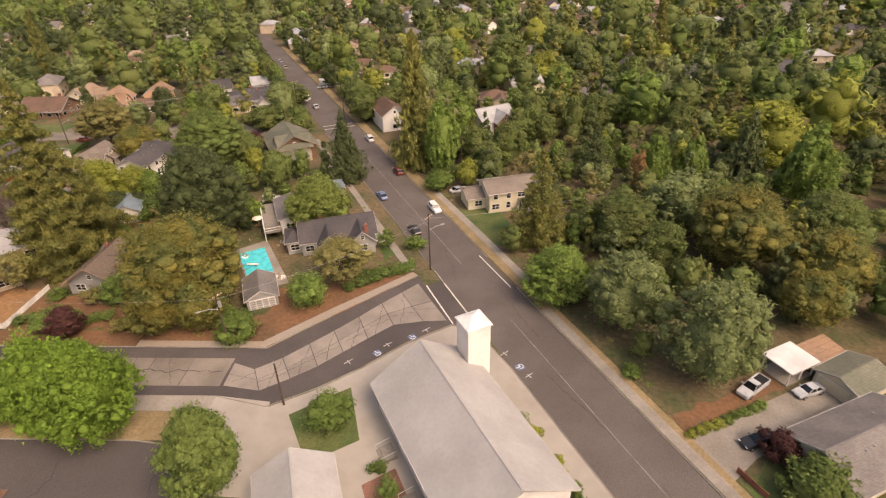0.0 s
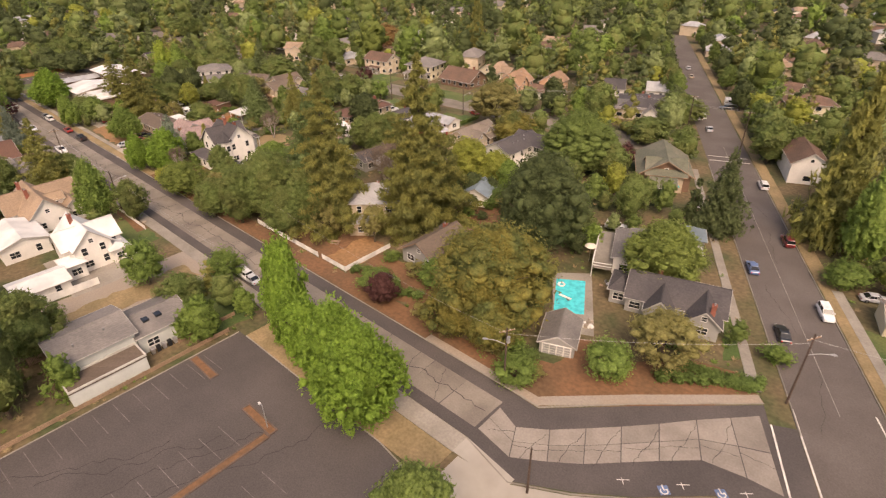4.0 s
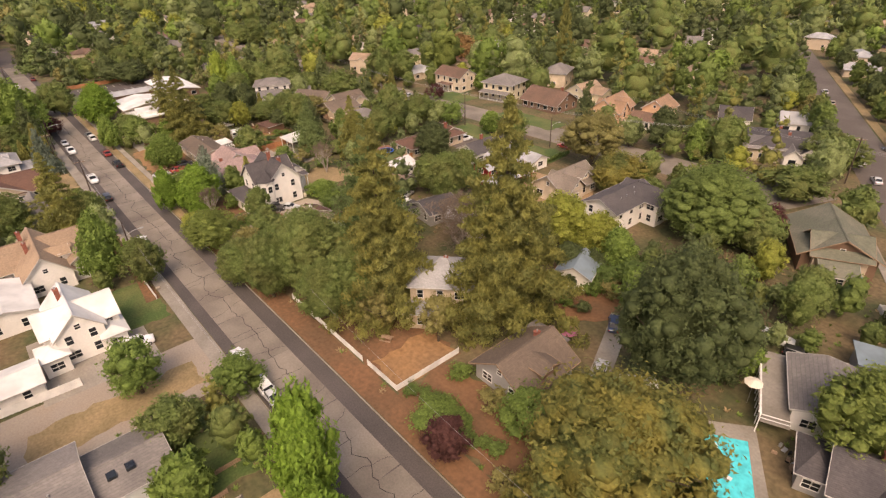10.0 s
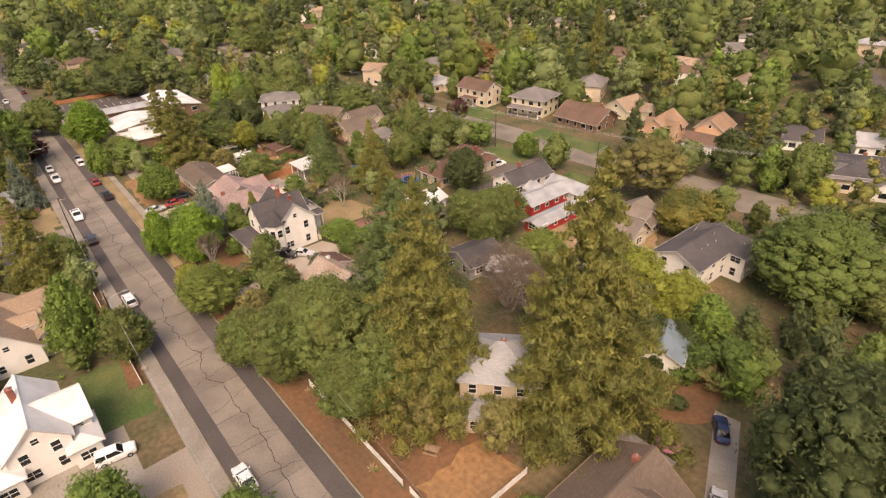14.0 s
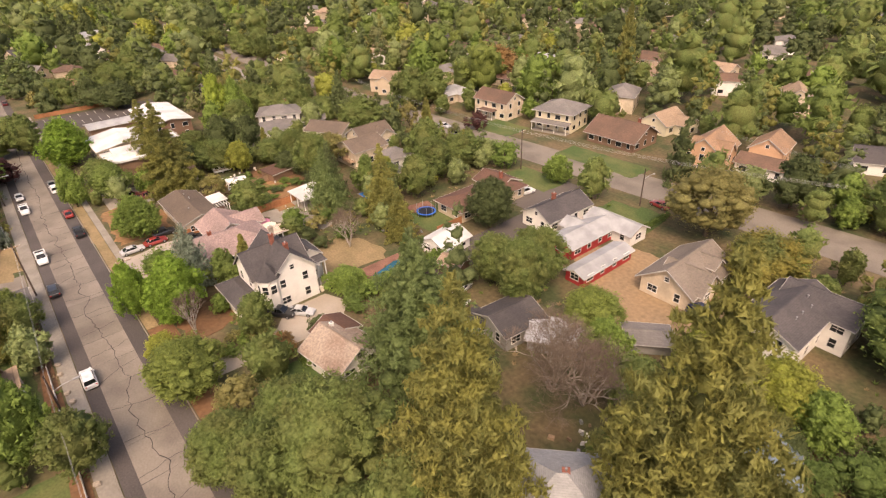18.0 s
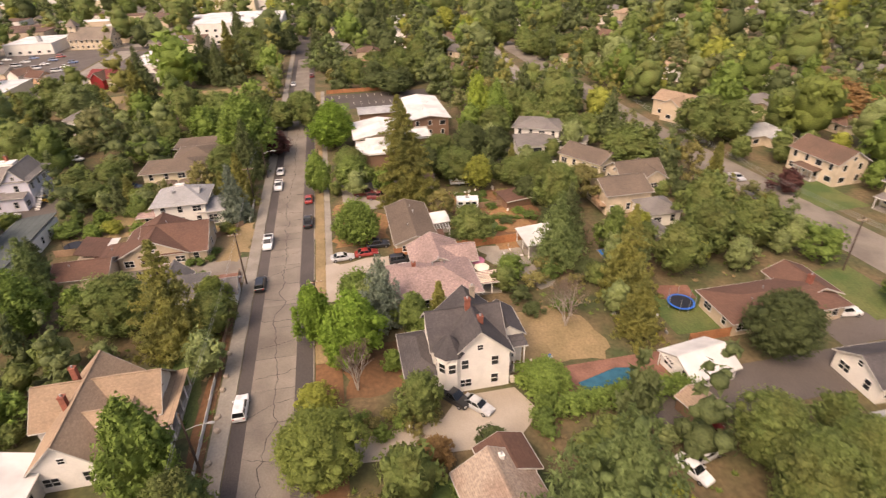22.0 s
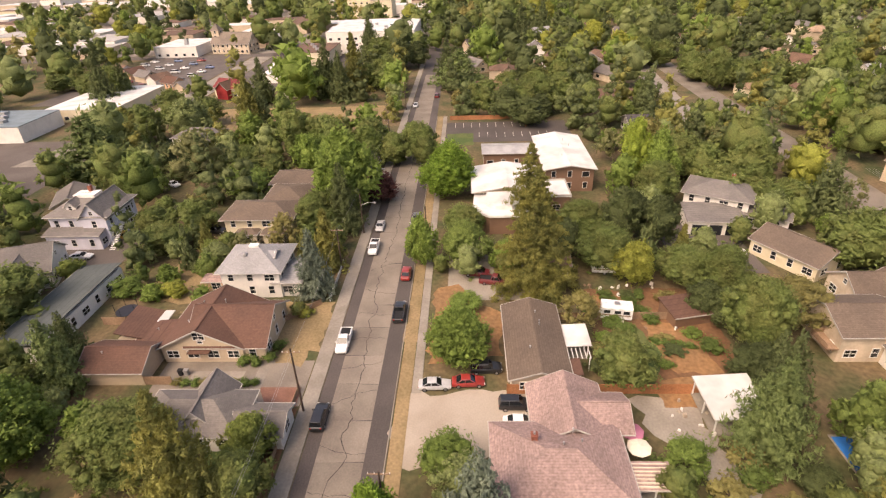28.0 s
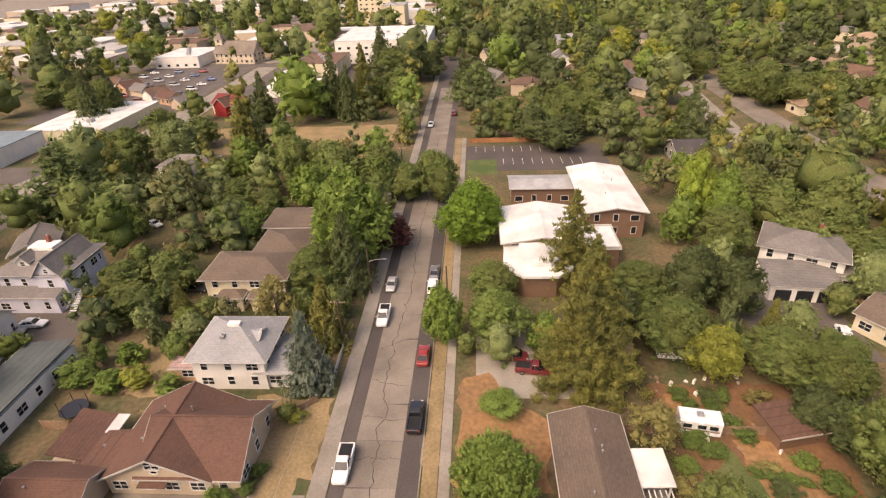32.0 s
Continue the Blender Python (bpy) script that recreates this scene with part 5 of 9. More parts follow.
vents(h, ((-3.5, -1.6, 4.3), (-2.0, -1.5, 4.3), (3.0, 2.0, 4.1)))
h = house(55.3, 59.4, 28, "cream garage with a mossy grey roof", "garage", "garage", 6)
wing(h, 0, 0, 7.4, 6.2, 2.5, 1.1, wall=W_CREAM, roof=R_GREEN, win="n")
door(h, -3.73, 0.4, -90, W_CREAM, 4.2, 2.0, True)
h = house(47.8, 62.4, 27, "open carport with a flat white metal roof", "carport", "carport", 4)
porch(h, 0, 0, 5.6, 4.4, 2.7, 0, R_WHITE, 0.15, 3)
h = house(53.6, 64.9, 26, "brown shed with a rusty roof", "shed", "shed", 4)
wing(h, 0, 0, 5.6, 3.2, 2.0, 0.5, kind="shed", wall=W_BROWN, roof=R_ORANGE, win="")
h = house(8.3, 174.2, 30, "white craftsman house with a pale grey cross-gabled roof", reach=9)
wing(h, 0, 0, 12, 9, 4.8, 3.2, wall=W_WHITE, roof=R_SILVER)
wing(h, 1, -3, 7, 6, 4.8, 2.6, 90, wall=W_BROWN, roof=R_SILVER)
h = house(-37.6, 239.0, 27, "two-storey cream house with a brown hip roof", reach=10)
wing(h, 0, 0, 15, 10, 5.2, 2.0, kind="hip", wall=W_CREAM, roof=R_BROWN)
wing(h, -11, 1, 9, 7, 3.0, 1.5, wall=W_CREAM, roof=R_BROWN)

# corner lot with the pool
h = house(-27.6, 101.0, 17, "grey bungalow with a charcoal roof and white windows", reach=10)
wing(h, 0, 1.5, 15.5, 9.0, 3.1, 2.6, wall=W_GREY, roof=R_DARK, size="wide")
wing(h, -2.2, -2.2, 6.5, 4.2, 3.1, 2.0, 90, wall=W_GREY, roof=R_DARK, size="wide")
wing(h, 4.6, -2.6, 6.5, 5.0, 3.1, 2.2, 90, wall=W_GREY, roof=R_DARK, size="wide")
wing(h, -9.2, 1.5, 3.0, 6.0, 2.8, 1.2, kind="hip", wall=W_GREY, roof=R_DARK)
chimney(h, 5.6, -4.9, 2.5, 6.2), chimney(h, -3.2, 2.6, 4.8, 6.1)
h = house(-38.2, 81.4, 112, "small grey garage with a white lattice garage door", "garage", "garage", 6)
wing(h, 0, 0, 7.2, 5.4, 2.2, 1.5, wall=W_GREY, roof=R_GREY, win="n", over=0.35)
door(h, -3.63, 0, -90, M_WHITE, 4.4, 1.9, True)
h = house(-39.5, 112.0, 112, "white house with a grey low-pitched roof and a raised white deck", reach=9)
wing(h, 0, 0, 11, 8.5, 3.6, 1.0, wall=W_WHITE, roof=R_GREY, size="wide")
dk = part("deck", Shape(spot(-0.5, 6.0)).box(-7.5, -1.7, 2.0, 7.5, 1.9, 2.2), M_WALK, h, "raised pale timber deck")
for k in range(11):
    part("baluster", Shape().box(-8 + 1.5 * k - 0.05, 7.8, 0, -8 + 1.5 * k + 0.05, 7.9, 3.2), M_WHITE, dk)
part("hand_rail", Shape().box(-8, 7.75, 3.2, 7, 7.95, 3.28).box(-8, 7.8, 2.7, 7, 7.88, 2.76).box(-8, 4.3, 3.2, -7.9, 7.9, 3.28).box(-8, 4.3, 2.6, -7.9, 7.9, 2.66), M_WHITE, dk)
wing(h, 3.0, -7.5, 6, 6.0, 2.6, 0.4, kind="flat", wall=W_WHITE, roof=R_GREY)
h = house(-35.5, 125.0, 112, "low outbuilding with a blue-grey metal roof", "shed", "shed", 6)
wing(h, 0, 0, 5, 8, 2.6, 0.6, kind="shed", wall=W_GREY, roof=R_BLUEGREY, win="")
h = house(-53.0, 155.5, 117, "craftsman house with a mossy green cross-gabled roof and teal awnings", reach=11)
wing(h, 0, 0, 15, 12, 4.4, 3.4, wall=W_BROWN, roof=R_GREEN, over=0.9, trim=M_WOOD)
wing(h, -4.5, 0, 8.5, 8.0, 4.8, 2.6, 90, wall=W_BEIGE, roof=R_GREEN, over=0.8, trim=M_WOOD)
wing(h, -8.6, 0.5, 5, 7, 2.8, 1.4, 90, wall=W_BEIGE, roof=R_GREEN, over=0.7)
part("awning", Shape(spot(-10.2, -2.4)).along_x([(-0.9, 2.3), (0.9, 2.3), (0.9, 2.5), (-0.9, 2.5)], -0.6, 0.6), M_TEAL, h)
part("awning", Shape(spot(-10.2, 2.4)).along_x([(-0.9, 2.3), (0.9, 2.3), (0.9, 2.5), (-0.9, 2.5)], -0.6, 0.6), M_TEAL, h)
h = house(-80.0, 209.0, 25, "large single-storey building with a black hip roof and white columns", reach=14)
wing(h, 0, 0, 20, 15, 4.0, 2.6, kind="hip", wall=W_WHITE, roof=R_DARK, over=1.0, size="wide")
wing(h, 3.5, -8.4, 4, 4, 3.4, 1.6, 90, wall=W_WHITE, roof=R_DARK)
wing(h, 12, 2, 6, 12, 3.6, 0.5, kind="flat", wall=W_WHITE, roof=R_GREY)
chimney(h, -3, 1, 5, 7)
h = house(-86, 232, 25, "small white house with a pale roof", reach=8)
wing(h, 0, 0, 10, 8, 3.2, 2.4, wall=W_WHITE, roof=R_SILVER)
h = house(-102, 224, 25, "small house with a dark gable roof", reach=8)
wing(h, 0, 0, 9, 8, 3.2, 2.8, wall=W_WHITE, roof=R_DARK)

# south side of the long street
h = house(-91.0, 34.2, 90, "long pale green-grey workshop with grey shingle roofs", "workshop", "workshop", 11)
wing(h, -4.6, 0.4, 10.4, 9.8, 4.6, 1.5, wall=W_MINT, roof=R_GREY, win="s", over=0.5)
wing(h, 4.9, -0.5, 8.4, 8.6, 3.4, 1.4, wall=W_MINT, roof=R_GREY, win="s", over=0.4)
wing(h, -5.2, -7.0, 10.6, 4.0, 2.5, 0.3, kind="flat", wall=W_MINT, roof=R_GREYBROWN, win="", over=0.1)
for k in (3.2, 5.2):
    part("skylight", Shape(spot(k, -2.2, 4.0)).box(-0.5, -0.7, -0.2, 0.5, 0.7, 0.55), M_GLASS, h)
vents(h, ((-7, -2.5, 5.4), (-2.5, -2.0, 5.5)))
h = house(-117.5, 29.7, 90, "low white shed with a white metal roof", "shed", "shed", 6)
wing(h, 0, 0, 8.4, 6.4, 2.8, 1.0, wall=W_WHITE, roof=R_WHITE, win="s")
h = house(-141.0, 32.1, 0, "long white outbuilding with a white metal roof", "outbuilding", "outbuilding", 8)
wing(h, 0, 0, 12.5, 8.6, 3.4, 1.3, wall=W_WHITE, roof=R_WHITE)
h = house(-124.8, 40.4, 0, "white farmhouse with a white cross-gabled metal roof", reach=9)
wing(h, -0.5, 0.0, 11.5, 6.6, 5.2, 3.2, wall=W_WHITE, roof=R_WHITE, over=0.4)
wing(h, 0.3, 0.5, 10.5, 5.8, 5.0, 2.8, 90, wall=W_WHITE, roof=R_WHITE, over=0.4)
wing(h, 3.5, 4.2, 5.5, 3.2, 3.0, 0.9, 0, "hip", wall=W_WHITE, roof=R_WHITE)
wing(h, 4.4, -4.2, 4.2, 3.4, 3.0, 0.9, 0, "hip", wall=W_WHITE, roof=R_WHITE)
chimney(h, -2.0, -0.6, 7.0, 9.6)
h = house(-153.2, 40.2, 0, "white house with a steep tan cross-gabled roof", reach=11)
wing(h, 0.6, -0.6, 15.5, 8.0, 3.6, 3.9, wall=W_WHITE, roof=R_TAN, over=0.6)
wing(h, -2.5, 0.5, 14.5, 7.0, 3.6, 3.4, 90, wall=W_WHITE, roof=R_TAN, over=0.6)
wing(h, 2.4, 5.0, 9.0, 5.5, 3.0, 2.0, 0, wall=W_WHITE, roof=R_TAN, over=0.5)
wing(h, -3.2, 4.0, 3.6, 2.6, 5.2, 1.3, 90, z0=3.5, wall=W_WHITE, roof=R_TAN, over=0.3, size="small")
wing(h, 3.0, 2.4, 3.4, 2.6, 5.2, 1.3, 90, z0=3.5, wall=W_WHITE, roof=R_TAN, over=0.3, size="small")
porch(h, -1.5, 8.6, 10, 2.4, 2.7, 0, R_TAN, 0.4, 5)
porch(h, 6.8, 8.4, 4.5, 2.4, 2.7, 0, R_TAN, 0.4, 3)
chimney(h, -3.4, -2.2, 5.0, 8.6), chimney(h, 1.2, -2.0, 5.0, 8.0)
h = house(-168.5, 15.5, 0, "small white shed behind the trees", "shed", "shed", 4)
wing(h, 0, 0, 4.5, 3.6, 2.4, 0.8, wall=W_WHITE, roof=R_SILVER, win="e")
h = house(-200.6, 37.2, 0, "large beige bungalow with a rust-brown hip roof and front gable", reach=11)
wing(h, -1.0, -0.3, 11.6, 12.6, 3.1, 3.2, wall=W_BEIGE, roof=R_RUST, over=0.6, size="wide")
wing(h, -1.3, 3.4, 11.8, 11.6, 3.1, 3.3, 90, wall=W_BEIGE, roof=R_RUST, over=0.6)
wing(h, -1.2, -12.7, 7.0, 4.4, 2.6, 1.2, 180, "shed", wall=W_BEIGE, roof=R_RUST, over=0.3, win="")
wing(h, 1.0, -9.2, 6.0, 4.6, 2.6, 0.4, 0, "shed", wall=W_BEIGE, roof=R_RUST, win="", over=0.2)
part("canopy", Shape().box(-5.0, -11.6, 2.75, -1.8, -9.0, 2.87), R_WHITE, h, "flat white canopy between the roofs")
window(h, "wide", 4.84, -0.3, 4.4, 90)
part("awning", Shape(spot(4.85, -0.6)).along_x([(-1.7, 2.35), (1.7, 2.35), (1.7, 2.5), (-1.7, 2.5)], 0, 1.0), R_RUST, h, "brown awning over the front window")
vents(h, ((-2.4, -2.2, 5.3), (1.0, -3.4, 4.8), (-4.0, -3.0, 5.0), (0.6, -9.0, 3.0), (-3.0, 1.2, 6.0)))
h = house(-194.2, 25.2, 90, "detached beige garage with a brown gable roof", "garage", "garage", 7)
wing(h, 0, 0, 9.4, 7.0, 2.6, 1.7, wall=W_BEIGE, roof=R_RUST, over=0.4, win="w")
vents(h, ((-2.0, -1.0, 3.9),))
h = house(-218.2, 38.6, 90, "white foursquare house with a pale grey hip roof", reach=9)
wing(h, 0, 0, 10.6, 9.6, 5.4, 2.8, kind="hip", wall=W_WHITE, roof=R_PALEGREY, over=0.7)
wing(h, 6.4, -0.4, 4.6, 8.0, 3.0, 1.2, kind="hip", wall=W_WHITE, roof=R_PALEGREY, over=0.6, size="wide")
wing(h, -7.4, -1.6, 4.4, 3.2, 2.5, 0.5, kind="shed", wall=W_PINK, roof=R_PINK, win="s")
wing(h, 2.2, -0.4, 3.2, 2.4, 6.7, 0.5, 0, z0=5.5, wall=W_WHITE, roof=R_PALEGREY, over=0.3, size="small")
part("roof_cap", Shape().box(-0.9, -0.5, 7.9, 0.9, 0.5, 8.5), M_WHITE, h, "small white cap on the ridge")
chimney(h, -1.2, -2.0, 6.0, 7.6, M_METALGREY, 0.6)
h = house(-239.6, 33.2, 90, "two-storey cream apartment house with a brown-grey hip roof", reach=11)
wing(h, -0.4, 0, 14.5, 9.0, 5.4, 1.8, kind="hip", wall=W_CREAM, roof=R_GREYBROWN, over=0.8)
wing(h, 3.0, 9.0, 9.0, 10.0, 5.4, 1.6, kind="hip", wall=W_CREAM, roof=R_GREYBROWN, over=0.8)
wing(h, -2.5, -5.6, 4.2, 2.4, 2.9, 0.7, kind="hip", wall=W_CREAM, roof=R_GREYBROWN)
wing(h, 3.2, -5.6, 4.2, 2.4, 2.9, 0.7, kind="hip", wall=W_CREAM, roof=R_GREYBROWN)
h = house(-264.0, 38.5, 90, "long low house with a taupe hip roof", reach=12)
wing(h, 0, 0, 20.5, 8.5, 3.4, 1.5, kind="hip", wall=W_CREAM, roof=R_GREYBROWN, over=0.9)
h = house(-352.3, 90.2, 90, "house with an orange-red hip roof among trees", reach=9)
wing(h, 0, 0, 13, 9, 4.6, 2.4, kind="hip", wall=W_WHITE, roof=R_ORANGE, over=0.6)
h = house(-279.0, 48.0, 90, "small house with a dark conical hip roof", reach=8)
wing(h, 0, 0, 9, 9, 3.0, 2.4, kind="hip", wall=W_WHITE, roof=R_GREY)
h = house(-240.5, -6.6, 90, "large lilac-white Victorian house with grey roofs and outside stairs", reach=12)
wing(h, 0, 0, 13.0, 11.0, 6.6, 3.2, kind="hip", wall=W_PALEBLUE, roof=R_GREY, over=0.7)
wing(h, 3.8, -1.0, 10, 5.5, 6.6, 3.2, 90, wall=W_PALEBLUE, roof=R_GREY, over=0.5)
wing(h, -0.5, -6.8, 12, 2.8, 3.4, 0.8, kind="shed", wall=W_PALEBLUE, roof=R_GREY)
wing(h, -1.5, -3.0, 2.6, 2.2, 8.6, 1.0, 90, z0=6.8, wall=W_WHITE, roof=R_GREY, over=0.3, size="small")
part("roof_deck", Shape().box(-2.2, -1.4, 9.3, 2.6, 1.6, 9.9), M_WHITE, h)
chimney(h, 0.5, 1.0, 9.5, 11.0)
for k in range(14):
    part("stair_tread", Shape().box(6.8, -8.4 + 0.42 * k, 0.25 * k, 8.0, -8.0 + 0.42 * k, 0.25 * k + 0.06), M_WHITE, h)
for k in (6.8, 8.0):
    part("stair_rail", Shape().tube([(k, -8.2, 1.0), (k, -2.4, 4.4)], [0.05, 0.05], 5), M_WHITE, h)
h = house(-220.5, -9.5, 90, "house with a broad grey gabled roof and white trim", reach=10)
wing(h, 0, 0, 12.5, 10.5, 3.8, 3.4, 20, wall=W_WHITE, roof=R_GREY)
wing(h, 2.5, -4.0, 7, 6, 3.8, 2.4, 110, wall=W_WHITE, roof=R_GREY)
h = house(-207.5, 7.2, 0, "long low storage building with a flat slate-green roof and white walls", "storage building", "storage_building", 12)
wing(h, 0, 0, 24, 7.5, 3.2, 0.7, kind="shed", wall=W_WHITE, roof=R_SLATE, win="n", over=0.3)
h = house(-182.4, 42.0, 90, "grey-roofed white cottage behind the street trees", "cottage", "cottage", 7)
wing(h, 0, 0, 13.0, 7.4, 2.9, 2.4, kind="hip", wall=W_WHITE, roof=R_GREY, over=0.5)
wing(h, 1.0, 1.6, 7.5, 5.0, 2.9, 2.6, 90, wall=W_WHITE, roof=R_GREY, over=0.4)
wing(h, 9.0, -0.8, 6.0, 5.0, 2.7, 1.3, wall=W_WHITE, roof=R_GREY, over=0.5)

# north side of the long street
h = house(-70.8, 87.6, 0, "weathered brown bungalow with a dormer in its brown roof", reach=8)
wing(h, 0, 0, 10.6, 9.2, 2.9, 2.9, 90, wall=W_GREY, roof=R_GREYBROWN, over=0.8, trim=M_WOOD)
wing(h, 2.6, 0.0, 4.0, 3.2, 4.5, 0.7, 0, kind="gable", z0=3.2, wall=W_BROWN, roof=R_GREYBROWN, over=0.4, trim=M_WOOD, size="small", win="e")
porch(h, 6.0, -2.6, 4.4, 2.2, 2.6, 90, R_BROWN, 0.3, 3)
wing(h, -1.5, 6.0, 6, 3, 2.7, 0.6, kind="shed", wall=W_GREY, roof=R_GREY)
chimney(h, -0.5, 3.0, 4.6, 6.2)
h = house(-92.6, 91.0, 42, "two-storey tan house with a pale grey hip roof under the redwoods", reach=8)
wing(h, 0, 0, 10.0, 9.0, 6.2, 2.9, kind="hip", wall=W_BEIGE, roof=R_PALEGREY, over=0.6)
wing(h, -2.5, -6.0, 5.5, 3.5, 3.0, 0.8, kind="hip", wall=W_BEIGE, roof=R_PALEGREY)
chimney(h, 0.5, 0.5, 6.5, 9.0)
h = house(-81.0, 114.0, 20, "house with a blue-grey metal roof between the trees", reach=7)
wing(h, 0, 0, 7, 6, 3.0, 1.6, 90, wall=W_WHITE, roof=R_BLUEGREY)
h = house(-57.2, 94.2, 40, "small white garage with a pale hip roof", "garage", "garage", 4)
wing(h, 0, 0, 6.0, 4.8, 2.4, 1.2, 0, "hip", wall=W_WHITE, roof=R_WHITE, win="s")
h = house(-131.0, 88.0, 8, "white cottage with a peeling rust and pink shingle roof", "cottage", "cottage", 6)
wing(h, 0, 0, 8.4, 8.0, 2.9, 2.2, wall=W_WHITE, roof=R_PEEL, over=0.6)
wing(h, -4.5, 2.4, 4.5, 5.5, 2.7, 1.2, wall=W_WHITE, roof=R_RUST, over=0.5)
chimney(h, -3.2, 1.0, 3.5, 5.2, M_WHITE, 0.5)
h = house(-138.7, 117.0, 15, "small shed with a faded tan roof", "shed", "shed", 4)
wing(h, 0, 0, 4.6, 4.0, 2.2, 0.8, 0, wall=W_BROWN, roof=R_TAN, win="", over=0.3)
h = house(-155.2, 90.2, 0, "white Victorian house with a charcoal roof and a corner turret", reach=10)
wing(h, 0.2, 0, 10.4, 8.4, 6.4, 3.9, 0, wall=W_WHITE, roof=R_DARK, over=0.55)
wing(h, -0.8, -1.0, 10.0, 7.2, 6.4, 3.4, 90, wall=W_WHITE, roof=R_DARK, over=0.5)
wing(h, -2.0, 5.4, 6.0, 4.2, 5.4, 1.5, 0, wall=W_WHITE, roof=R_DARK, over=0.4)
wing(h, -0.5, -7.6, 9.0, 4.4, 2.9, 1.2, 0, "hip", wall=W_WHITE, roof=R_DARK, over=0.5)
tur = [(1.9 * math.cos(k * math.pi / 4 + 0.39), 1.9 * math.sin(k * math.pi / 4 + 0.39)) for k in range(8)]
tp = part("turret", Shape(spot(4.2, -4.0)).prism(tur, 0, 6.9), W_WHITE, h, "eight-sided white corner turret")
part("turret_roof", Shape(spot(4.2, -4.0)).add([(1.25 * x_, 1.25 * y_, 6.9) for x_, y_ in tur] + [(0, 0, 9.6)], [tuple(range(7, -1, -1))] + [(k, (k + 1) % 8, 8) for k in range(8)]), R_DARK, tp)
for k in (-2, -1, 0):
    a = radians(45 * k + 0)
    window(h, "tall", 4.2 + 1.78 * math.cos(a), -4.0 + 1.78 * math.sin(a), 4.2, math.degrees(a) + 90)
porch(h, 2.6, 5.6, 3.2, 1.8, 5.0, 90, R_DARK, 0.3, 3)
chimney(h, -0.2, -0.4, 9.0, 11.6), chimney(h, 3.0, 0.6, 8.6, 10.8), chimney(h, -4.0, 1.2, 8.5, 11.0, M_STONE)
h = house(-177.8, 89.6, 0, "sprawling single-storey house with a mottled pink shingle roof", reach=12)
wing(h, 3.0, -1.6, 14.5, 11.0, 2.9, 2.4, 90, "hip", wall=W_STUCCO, roof=R_PINK, over=0.7)
wing(h, -5.2, 0.6, 9.0, 8.6, 2.9, 2.1, 0, "gable", wall=W_STUCCO, roof=R_PINK, over=0.6)
wing(h, -5.0, 4.2, 6.8, 6.0, 2.9, 1.6, 90, "gable", wall=W_STUCCO, roof=R_PINK, over=0.6)
porch(h, 4.4, 7.8, 5.5, 3.2, 2.5, 90, R_PINK, 0.2, 4)
for k in range(7):
    part("batten", Shape().box(2.9 + 0.5 * k, 5.0, 2.66, 2.98 + 0.5 * k, 10.4, 2.95), M_CANVAS, h, "pale batten of the patio cover")
chimney(h, 1.0, -4.4, 4.0, 5.4), vents(h, ((0.2, 0.2, 5.2), (1.6, 1.0, 5.0), (2.2, -1.2, 5.2)))
h = house(-197.4, 87.6, 0, "long single-storey house with a brown-grey gable roof", reach=9)
wing(h, 0, 0, 17.0, 8.0, 2.9, 1.3, 0, wall=W_BEIGE, roof=R_GREYBROWN, over=0.5)
porch(h, -1.2, 6.2, 4.8, 3.8, 2.5, 0, R_WHITE, 0.2, 3)
for k in range(6):
    part("slat", Shape().box(1.7, 4.6 + 0.62 * k, 2.5, 4.0, 4.7 + 0.62 * k, 2.62), M_WHITE, h, "white open canopy slat")
for k in (4.7, 7.6):
    part("post", Shape().box(3.7, k, 0, 3.82, k + 0.12, 2.5), M_WHITE, h)
porch(h, 5.8, 5.0, 3.0, 1.6, 2.4, 0, R_RUST, 0.1, 2)
vents(h, ((-5.0, 0.6, 4.2), (-2.8, 1.0, 4.0), (-2.0, 0.9, 4.1), (3.4, -1.0, 4.0)))
h = house(-216.5, 88.5, 90, "low shed with a rusty tan roof", "shed", "shed", 5)
wing(h, 5.0, 6.0, 6, 7, 2.8, 1.2, wall=W_CREAM, roof=R_ORANGE)
h = house(-185.2, 111.6, 0, "white corrugated metal carport", "carport", "carport", 5)
porch(h, 0, 0, 7.4, 6.6, 2.9, 0, R_WHITE, 0.5, 3)
h = house(-146.2, 121.4, 8, "white shed with a pale gable roof", "shed", "shed", 5)
wing(h, 0, 0, 7.5, 6.4, 2.4, 1.5, 90, wall=W_WHITE, roof=R_WHITE)
h = house(-119.4, 112.0, -6, "small grey cottage with a charcoal roof", "cottage", "cottage", 6)
wing(h, 0, 0, 8.0, 7.6, 2.9, 1.6, 90, wall=W_GREY, roof=R_DARK)
wing(h, -3.0, -4.4, 3.2, 2.2, 2.5, 0.6, kind="shed", wall=W_GREY, roof=R_DARK)
h = house(-112.2, 114.9, 30, "collapsing shed under sheets of silver metal", "shed", "shed", 5)
wing(h, 0, 0, 8, 6, 2.2, 0.9, 0, wall=W_GREY, roof=R_BRIGHT, win="")
for k in range(6):
    part("loose_sheet", Shape(pose(-3 + 1.2 * k, 1.0 - 0.5 * (k % 3), 3.1, 8 * (k % 3) - 8, 6, 25 * k)).box(-1.1, -0.7, 0, 1.1, 0.7, 0.03), R_BRIGHT, h)
h = house(-102.8, 124.6, 40, "low shed with rusted metal sheets", "shed", "shed", 4)
wing(h, 0, 0, 6.5, 4.6, 2.0, 0.7, 0, wall=W_GREY, roof=R_GREY, win="")
h = house(-156.0, 142.0, 90, "long ranch house with a rust-brown roof", reach=12)
wing(h, -1.0, 0, 20.0, 8.2, 2.8, 1.5, 0, "hip", wall=W_BEIGE, roof=R_RUST, over=0.7)
